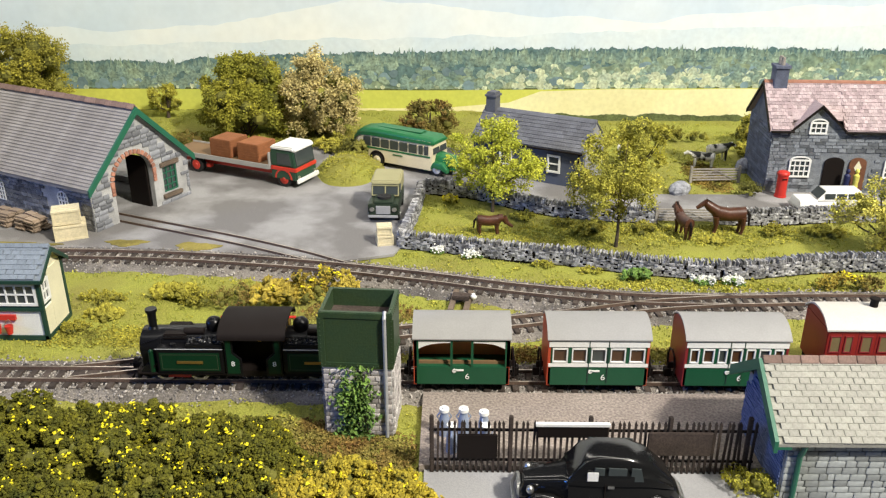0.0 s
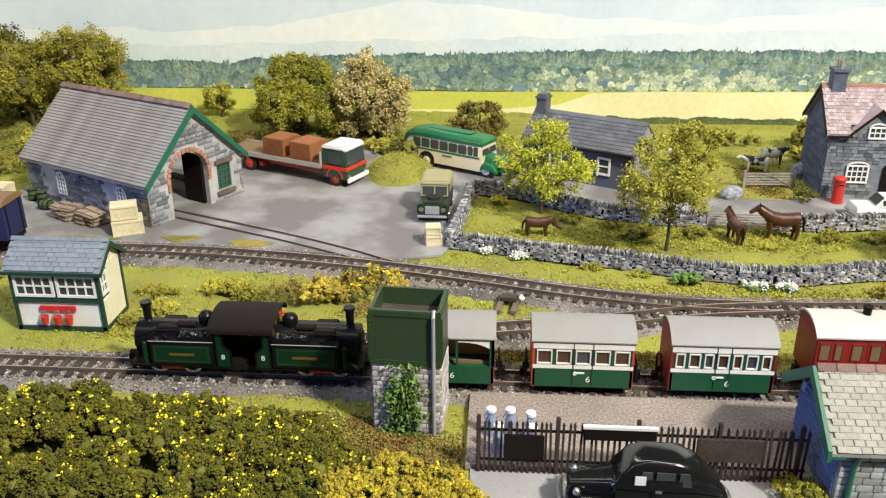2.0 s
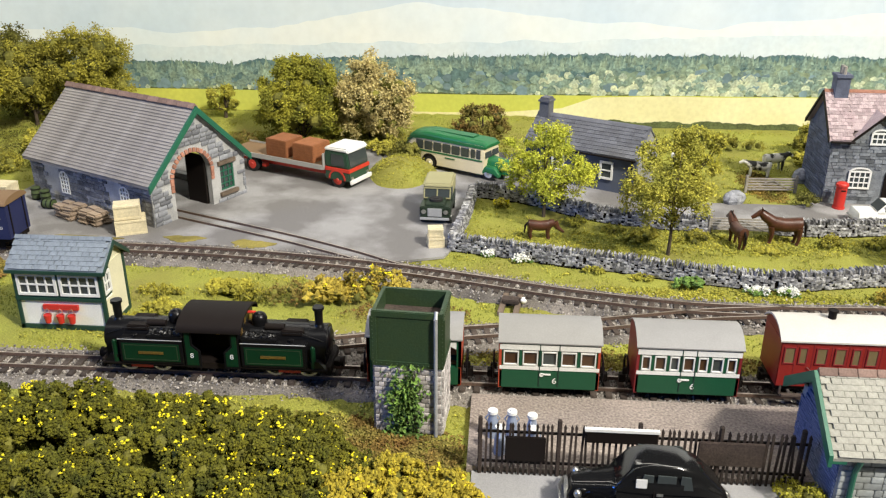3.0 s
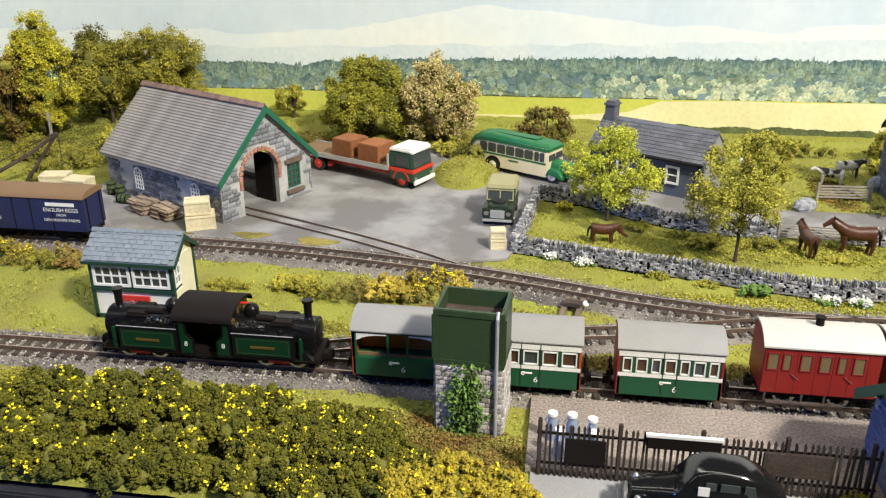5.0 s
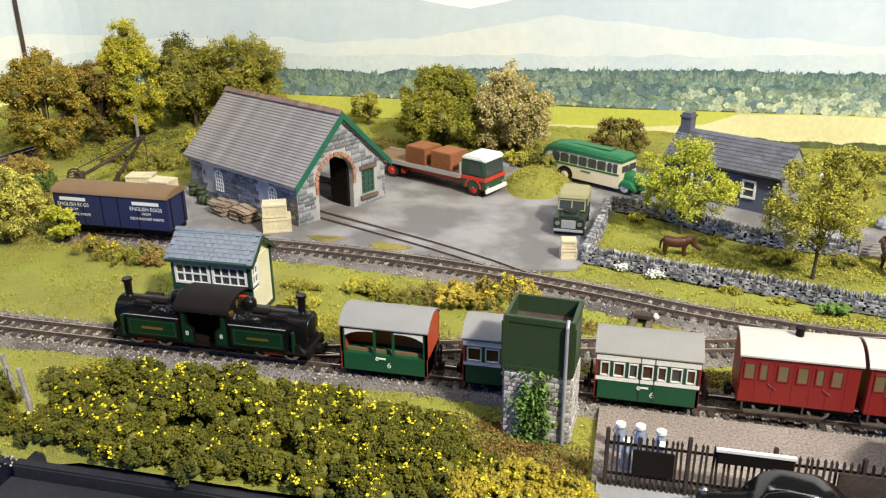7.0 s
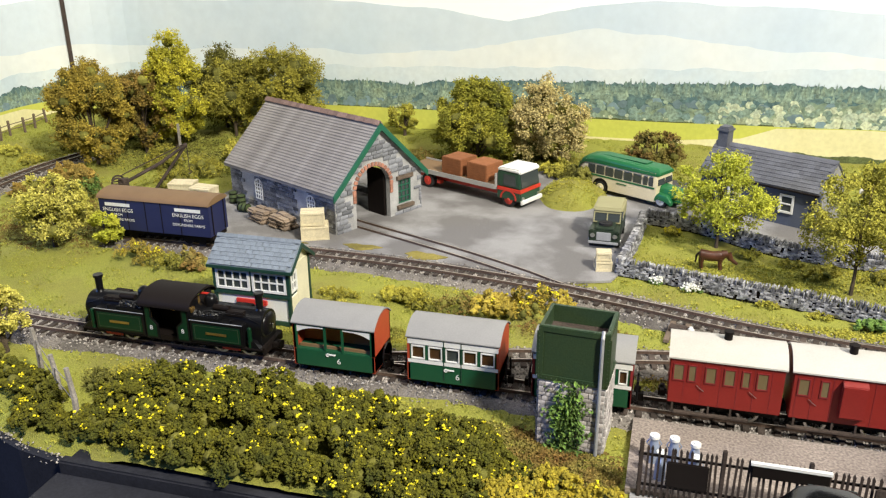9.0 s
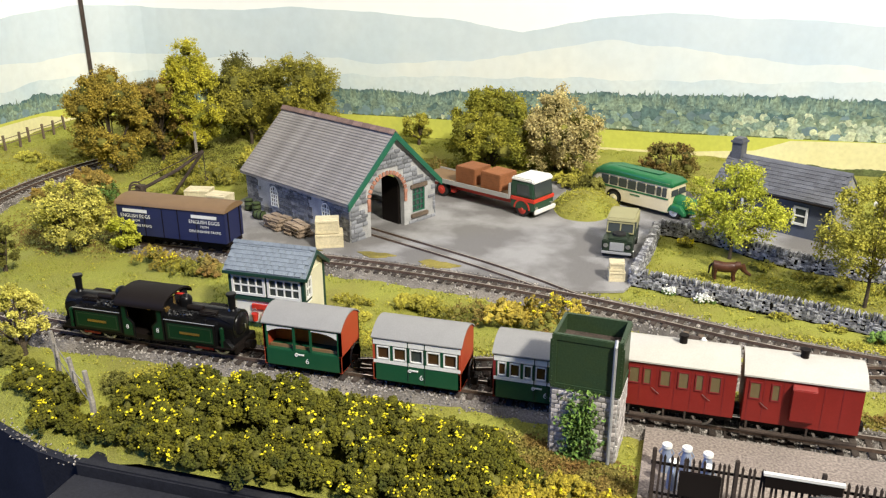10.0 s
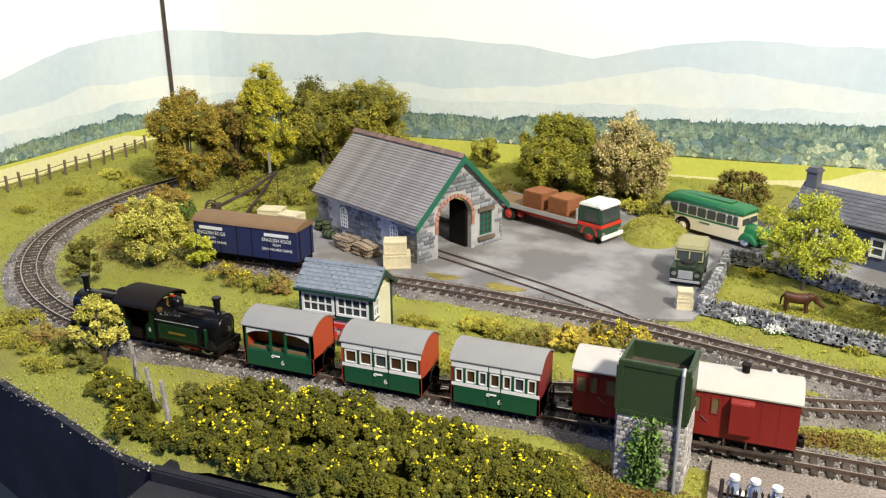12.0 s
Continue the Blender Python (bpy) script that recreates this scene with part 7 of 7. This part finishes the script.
tree(-464, 668, 109, 64, LEAF_LIME2 := material("leaf_bright_olive", (0.6, 0.54, 0.045), 0.9, 0, 0.2, 700, 60, 0.0, island=0.32, second=(0.36, 0.35, 0.035)), "tall bright olive green tree behind the yard", 8500, .05, 2.5, 50, 12)
tree(-486, 650, 84, 60, LEAF_RUST, "dark rusty brown tree among the others", 3600, .1, 2.5, 30, 13)
tree(-424, 712, 82, 74, LEAF_OLIVE, "dark olive tree in the group behind the shed", 4600, .08, 2.5, 36, 14)
tree(-378, 726, 92, 78, LEAF_OLIVE, "olive green tree rising behind the shed", 5200, .1, 2.5, 40, 15)
tree(-446, 735, 78, 80, LEAF_DARK, "dark shaded tree at the back of the group", 3600, .05, 2.6, 30, 16)
tree(-520, 690, 66, 70, LEAF_DARK, "dark shaded tree at the back of the group", 3600, .05, 2.6, 30, 17)
tree(-419, 371, 31, 28, LEAF_DARK, "small dark green bushy tree by the curve", 2600, .0, 1.9, 16, 18)
tree(-399, 412, 51, 50, LEAF_YELLOW, "pale yellow-green bushy tree beside the siding", 3600, .1, 2.0, 30, 19)
tree(-366, 424, 26, 32, LEAF_LIME, "small lime green bush beside the van", 1300, .15, 1.9, 14, 20)
tree(-322, 278, 44, 30, LEAF_YELLOW, "pale yellow-green sapling beside the running line", 1500, .12, 1.9, 18, 21)
tree(-12, 700, 34, 44, LEAF_RUSTGREEN := material("leaf_rust_green", (0.24, 0.22, 0.05), 0.9, 0, 0.2, 700, 60, 0.0, island=0.32, second=(0.20, 0.11, 0.03)), "rusty green shrub behind the motor coach", 2400, .02, 2.2, 22, 22)
tree(-255, 742, 34, 30, LEAF_OLIVEGREEN, "small grey-green tree before the backdrop", 1900, .1, 2.0, 18, 23)
tree(262, 690, 26, 30, LEAF_OLIVE, "small dark olive shrub in the far field", 1300, .02, 2.2, 16, 24)

tree(152, 606, 46, 44, LEAF_OLIVEGREEN, "olive green shrubby tree behind the field gate", 2600, .05, 2.2, 24, 26, 1.2)

LEAF_OCHRE = material("leaf_ochre", (0.46, 0.36, 0.03), 0.9, 0, 0.2, 700, 60, 0.0, island=0.32, second=(0.20, 0.17, 0.02))
# gorse along the front, flecked with yellow
gr = np.random.default_rng(40)
FRONT = [(-218, 236, 17), (-196, 232, 20), (-172, 240, 22), (-150, 230, 20), (-126, 238, 21), (-104, 228, 18), (-84, 236, 19), (-66, 224, 17), (-207, 222, 13), (-160, 219, 14), (-116, 218, 13), (-78, 217, 13), (-184, 220, 13), (-138, 219, 13), (-96, 217, 12), (-205, 250, 14), (-180, 256, 12), (-152, 254, 14), (-126, 256, 12), (-100, 247, 13), (-228, 248, 15), (-214, 262, 15), (-190, 266, 14), (-166, 266, 13), (-140, 264, 11), (-78, 248, 12), (-232, 226, 10), (-62, 244, 11), (-50, 240, 11), (-66, 234, 14), (-94, 262, 8), (-116, 267, 8), (-70, 258, 7)]
for i, (bx_, by_, bh_) in enumerate(FRONT):
    bush(bx_, by_, 16, 13, bh_ * gr.uniform(1.0, 1.55), GORSE, "dense dark green gorse bush flecked with yellow flowers", 4300, .66, 50 + i, YELLOW, 17, 10, group="gorse bushes along the front")
for i, (bx_, by_, bh_) in enumerate(((-46, 226, 15), (-30, 232, 15), (-14, 226, 14), (-26, 218, 12), (-48, 216, 11), (-8, 216, 10))):
    bush(bx_, by_, 13, 10, bh_, LEAF_OCHRE, "ochre yellow-green foam bush beside the fence", 3000, .75, 80 + i, YELLOW, 6, 14, group="yellow bushes along the front")
for i, (bx_, by_, bh_) in enumerate(((-266, 238, 17), (-282, 246, 14), (-296, 252, 11), (-258, 226, 10))):
    bush(bx_, by_, 13, 10, bh_, GORSE, "dark green gorse bush beside the fence stakes", 3600, .68, 90 + i, YELLOW, 9, 12, group="gorse bushes along the front")
MIDBUSH = [(-143, 389, 17, 9, 8, LEAF_OLIVE), (-126, 384, 12, 8, 9, LEAF_OLIVE), (-106, 379, 15, 9, 15, LEAF_RUSTGREEN), (-88, 381, 15, 9, 19, LEAF_OLIVEBROWN), (-72, 386, 13, 9, 20, LEAF_OLIVEBROWN), (-62, 402, 9, 7, 15, LEAF_OLIVEBROWN), (-52, 392, 9, 7, 16, LEAF_OLIVEBROWN),
           (-330, 404, 24, 11, 15, LEAF_OLIVEBROWN), (-300, 398, 18, 10, 12, LEAF_OLIVE), (-290, 402, 12, 8, 14, LEAF_RUSTGREEN), (-180, 385, 14, 8, 5, LEAF_OLIVE), (-182, 352, 8, 6, 5, LEAF_OLIVE), (-172, 366, 9, 6, 5, LEAF_OLIVE),
           (223, 405, 16, 8, 12, LEAF_OLIVEBROWN), (240, 403, 12, 7, 10, LEAF_RUSTGREEN), (113, 415, 9, 6, 8, VINE), (60, 432, 10, 4, 5, LEAF_OLIVEGREEN), (88, 424, 8, 4, 4, LEAF_OLIVEGREEN),
           (96, 486, 14, 8, 8, LEAF_OLIVE), (128, 486, 13, 8, 8, LEAF_OLIVE), (212, 482, 11, 7, 8, LEAF_OLIVE), (245, 482, 14, 7, 7, LEAF_OLIVE), (55, 508, 10, 6, 7, LEAF_OLIVEGREEN), (80, 497, 8, 5, 6, LEAF_OLIVE), (170, 470, 10, 4, 3, LEAF_OLIVE), (6, 540, 8, 6, 7, LEAF_YELLOW),
           (220, 553, 9, 8, 16, LEAF_DARK), (-66, 624, 9, 14, 24, LEAF_DARK), (-74, 644, 12, 14, 24, LEAF_DARK), (-408, 305, 18, 9, 9, LEAF_OLIVE), (-377, 291, 16, 8, 9, LEAF_RUSTGREEN), (-351, 283, 14, 8, 8, LEAF_DARK), (-386, 280, 14, 7, 7, LEAF_OLIVE), (-328, 271, 12, 8, 10, LEAF_DARK), (-240, 271, 12, 9, 9, LEAF_OLIVE), (-253, 262, 11, 8, 8, LEAF_DARK), (-92, 660, 16, 12, 16, LEAF_OLIVE), (-180, 668, 30, 10, 14, LEAF_OLIVEGREEN), (-220, 672, 20, 10, 12, LEAF_RUSTGREEN),
           (-472, 520, 26, 18, 34, LEAF_RUST), (-458, 490, 14, 12, 24, LEAF_RUSTGREEN), (-446, 512, 13, 11, 20, VINE), (-505, 505, 10, 10, 10, LEAF_RUST), (-395, 560, 22, 16, 16, LEAF_OLIVE), (-392, 590, 18, 16, 18, LEAF_OLIVE), (-372, 640, 24, 20, 26, LEAF_OLIVE), (-440, 610, 22, 18, 20, LEAF_OLIVE),
           (-560, 640, 20, 14, 9, LEAF_OLIVE), (-570, 590, 12, 10, 6, LEAF_OLIVE), (-590, 540, 14, 10, 6, LEAF_OLIVE), (-590, 480, 12, 10, 5, LEAF_OLIVE), (-600, 600, 12, 9, 6, LEAF_OLIVEGREEN), (-380, 275, 18, 9, 5, LEAF_OLIVE), (-352, 262, 14, 8, 5, LEAF_OLIVE), (-420, 288, 18, 9, 6, LEAF_OLIVE), (120, 690, 40, 12, 14, LEAF_OLIVE), (190, 700, 50, 12, 16, LEAF_OLIVE), (280, 660, 50, 14, 14, LEAF_OLIVE), (160, 648, 24, 10, 12, LEAF_LIME2)]
for i, (bx_, by_, a_, b_, h_, m_) in enumerate(MIDBUSH):
    word = {"leaf_olive": "olive green", "leaf_rust_green": "rusty green", "leaf_olive_brown": "olive brown", "leaf_yellow_green": "yellow-green", "ivy_leaf": "fresh green", "leaf_dark": "dark green", "leaf_rust": "rusty brown", "leaf_olive_green": "grey-green", "leaf_bright_olive": "bright olive"}[m_.name]
    bush(bx_, by_, a_, b_, h_, m_, word + " scenic foam bush growing in the grass", int(500 + a_ * b_ * 4), 1.15 if h_ < 18 else 1.6, 120 + i, YELLOW if m_ in (LEAF_OLIVEBROWN, LEAF_YELLOW) else None, 8, 12, "flake" if i % 3 else "crumb")
for i, (bx_, by_, a_) in enumerate(((2, 451, 8), (20, 444, 6), (150, 409, 10), (166, 409, 7), (-62, 606, 3))):
    bush(bx_, by_, a_, 4, 4.5, VINE, "low white-flowering plant at the wall foot", 260, .9, 200 + i, BLOSSOM, 60, 8, group="white flowering plants")

bush(117, 233, 9, 10, 10, LEAF_GREEN, "low green shrub growing against the station gable", 2200, .9, 230, None, 0, 12, "flake")
# pale flecks along the broken front edge
ek_ = rng.uniform(-700, -236, 1500)
rim = crumbs("edge_flecks", np.c_[ek_, front_edge(ek_) + rng.normal(0.5, 1.6, 1500), -6 + rng.uniform(-2.5, 2.5, 1500)], .55, BALLAST)
tagged(rim, "pale chips of plaster along the broken scenery edge", "plaster chips", kind="stuff")

# moss and worn grass patches in the yard
MOSS = material("yard_moss", (0.30, 0.25, 0.06), 0.95, 0, 0.3, 1500, 60, 0.5)
for i, (mx, my, a_, b_) in enumerate(((-195, 461, 12, 5), (-150, 455, 13, 7), (-262, 458, 25, 3))):
    th_ = np.linspace(0, 6.283, 22, endpoint=False)
    rr_ = 1 + 0.2 * np.sin(3 * th_ + i) + 0.12 * np.sin(7 * th_)
    tagged(part("moss_patch", S().prism([(mx + a_ * k * math.cos(q), my + b_ * k * math.sin(q)) for q, k in zip(th_, rr_)], "z", 0.2, 0.95), MOSS), "ochre mossy patch on the tarmac", "moss", kind="structure")
# grassy mound between lorry and coach
th_ = np.linspace(0, 6.283, 28, endpoint=False)
mound = S()
rings_ = []
for k, z in ((1, -.2), (.85, 5), (.6, 10), (.3, 13.5), (.05, 14)):
    rings_.append([(-72 + 27 * k * math.cos(q) * (1 + .1 * math.sin(3 * q)), 602 + 34 * k * math.sin(q), z) for q in th_])
tagged(part("grass_mound", mound.loft(rings_), GRASS, smooth=True), "grassy mound beside the lane", "mound", kind="structure")

# grass fibres
gn = 240000
px_, py_ = rng.uniform(-660, 420, gn), rng.uniform(212, 760, gn)
ok_ = py_ > front_edge(px_) + 3
ok_ &= ~inside(YARDPOLY, px_, py_) & ~((px_ > -8) & (py_ < 296))
for pts_, wd_ in ((MAIN, 17), (BACK, 17), (LOOP, 15)):
    q_, d_, s_2 = curve(pts_, 6.0)
    dist_ = np.full(gn, 1e9)
    for p_ in q_:
        dist_ = np.minimum(dist_, (px_ - p_[0]) ** 2 + (py_ - p_[1]) ** 2)
    ok_ &= dist_ > wd_ ** 2
px_, py_ = px_[ok_], py_[ok_]
patch = np.array([noise.noise((a / 26, b / 26, 3.0)) for a, b in zip(px_, py_)])
keep_ = patch > -0.15
px_, py_ = px_[keep_], py_[keep_]
m_ = len(px_)
pz_ = height(px_, py_)
mo_ = ((px_ + 72) / 27) ** 2 + ((py_ - 602) / 34) ** 2
hh_ = rng.uniform(0.6, 1.7, m_)
an_ = rng.uniform(0, 6.283, m_)
ln_ = rng.normal(scale=.5, size=(m_, 2))
base_ = np.c_[px_, py_, pz_ - .2]
wv_ = np.c_[np.cos(an_), np.sin(an_), 0 * an_] * .38
v_ = np.stack([base_ - wv_, base_ + wv_, base_ + np.c_[ln_, hh_]], 1).reshape(-1, 3)
grass = raw("grass", v_, np.arange(3 * m_).reshape(-1, 3), BLADE)
tagged(grass, "short yellow-green static grass fibres", "grass", kind="stuff")
nt_ = 2600
k_ = rng.integers(0, m_, nt_)
tufts = flakes("grass_tufts", np.repeat(np.c_[px_[k_], py_[k_], pz_[k_] + .9], 6, 0) + rng.normal(scale=1.3, size=(nt_ * 6, 3)) * [1, 1, .25], 1.3, LEAF_OLIVEGREEN, up=1.5)
tagged(tufts, "low tufts of mixed green ground foam", "ground foam", kind="stuff")

mk_ = 420
a_, r_ = rng.uniform(0, 6.283, mk_), np.sqrt(rng.uniform(0, 1, mk_)) * .95
mz_ = np.interp(r_, [0, .3, .6, .85, 1], [14, 13.5, 10, 5, 0])
cover = flakes("mound_foam", np.repeat(np.c_[-72 + 27 * r_ * np.cos(a_), 602 + 34 * r_ * np.sin(a_), mz_ + .5], 5, 0) + rng.normal(scale=1.2, size=(mk_ * 5, 3)) * [1, 1, .3], 1.1, LEAF_OLIVEGREEN, up=1.2)
tagged(cover, "mixed green ground foam on the mound", "ground foam", kind="stuff")

# brown and dark green scatter where the ground cover thins
for i, (sx, sy, a_, b_, cnt, m_2, lab) in enumerate(((-28, 250, 34, 16, 1600, LEAF_RUSTGREEN, "brownish ground foam round the tower foot"), (-70, 268, 40, 9, 900, LEAF_RUSTGREEN, "olive brown ground foam beside the track"),
                                               (60, 330, 90, 8, 1300, LEAF_RUSTGREEN, "brownish ground foam between the tracks"), (-150, 345, 60, 10, 900, LEAF_OLIVE, "olive ground foam behind the running line"), (-40, 370, 30, 14, 700, LEAF_RUSTGREEN, "brownish ground foam near the turnout"),
                                               (-560, 560, 60, 90, 1500, LEAF_OLIVE, "dark olive ground foam on the bank"), (-440, 290, 90, 20, 1300, LEAF_OLIVEGREEN, "olive ground foam on the front slope"), (-420, 460, 70, 55, 2600, LEAF_RUSTGREEN, "olive ground foam inside the curve"),
                                               (120, 480, 130, 20, 1500, LEAF_OLIVEGREEN, "olive ground foam in the walled field"), (-130, 690, 150, 20, 2200, LEAF_OLIVE, "dark olive ground foam under the trees"), (-430, 650, 110, 60, 2600, LEAF_DARK, "dark ground foam under the trees"), (120, 405, 110, 8, 900, LEAF_OLIVEGREEN, "olive ground foam beside the wall"), (203, 600, 16, 34, 1100, LEAF_RUST, "muddy brown scatter behind the gate"))):
    q1, q2 = rng.uniform(0, 6.283, cnt), np.sqrt(rng.uniform(0, 1, cnt)) * rng.uniform(.7, 1.2, cnt)
    x1, y1 = sx + a_ * q2 * np.cos(q1), sy + b_ * q2 * np.sin(q1)
    ok2 = (y1 > front_edge(x1) + 3) & ~inside(YARDPOLY, x1, y1) & ~((x1 > -7) & (y1 < 296))
    for pts_, wd_ in ((MAIN, 13), (BACK, 13), (LOOP, 12)):
        qq, _, _ = curve(pts_, 6.0)
        ok2 &= ((x1[:, None] - qq[None, :, 0]) ** 2 + (y1[:, None] - qq[None, :, 1]) ** 2).min(1) > wd_ ** 2
    x1, y1 = x1[ok2], y1[ok2]
    ob_ = flakes("ground_foam", np.repeat(np.c_[x1, y1, height(x1, y1) + .6], 4, 0) + rng.normal(scale=1.0, size=(len(x1) * 4, 3)) * [1, 1, .3], 1.3, m_2, up=.8)
    tagged(ob_, lab, "ground foam", kind="stuff")


# ---- what moves: the train draws to the left along the running line ----
def motions():
    q, d, s = curve(MAIN, 2.0)
    s0 = float(np.interp(0.0, -q[:60 + len(q) // 2, 0], s[:60 + len(q) // 2]))
    gone = [(0, 0), (0.5, 6.5), (1, 13.2), (1.5, 20), (2, 27), (2.5, 34.3), (3, 42), (4, 58.5), (5, 76), (5.5, 85.3), (6, 94.8), (6.5, 104.6), (7, 114.5),
            (8, 135.3), (9, 157), (9.5, 168.8), (10, 180.8), (10.5, 193.4), (11, 206.2), (11.5, 219.2), (12, 232.6)]
    for ob, x, base in TRAIN:
        rows = []
        for t, g in gone:
            a, b = s0 - x + g + base, s0 - x + g - base
            p = [(float(np.interp(k, s, q[:, 0])), float(np.interp(k, s, q[:, 1]))) for k in (a, b)]
            yaw = math.degrees(math.atan2(p[1][1] - p[0][1], p[1][0] - p[0][0]))
            rows.append((t, place((p[0][0] + p[1][0]) / 2, (p[0][1] + p[1][1]) / 2, 3.8, yaw)))
        walk(ob, rows)


motions()
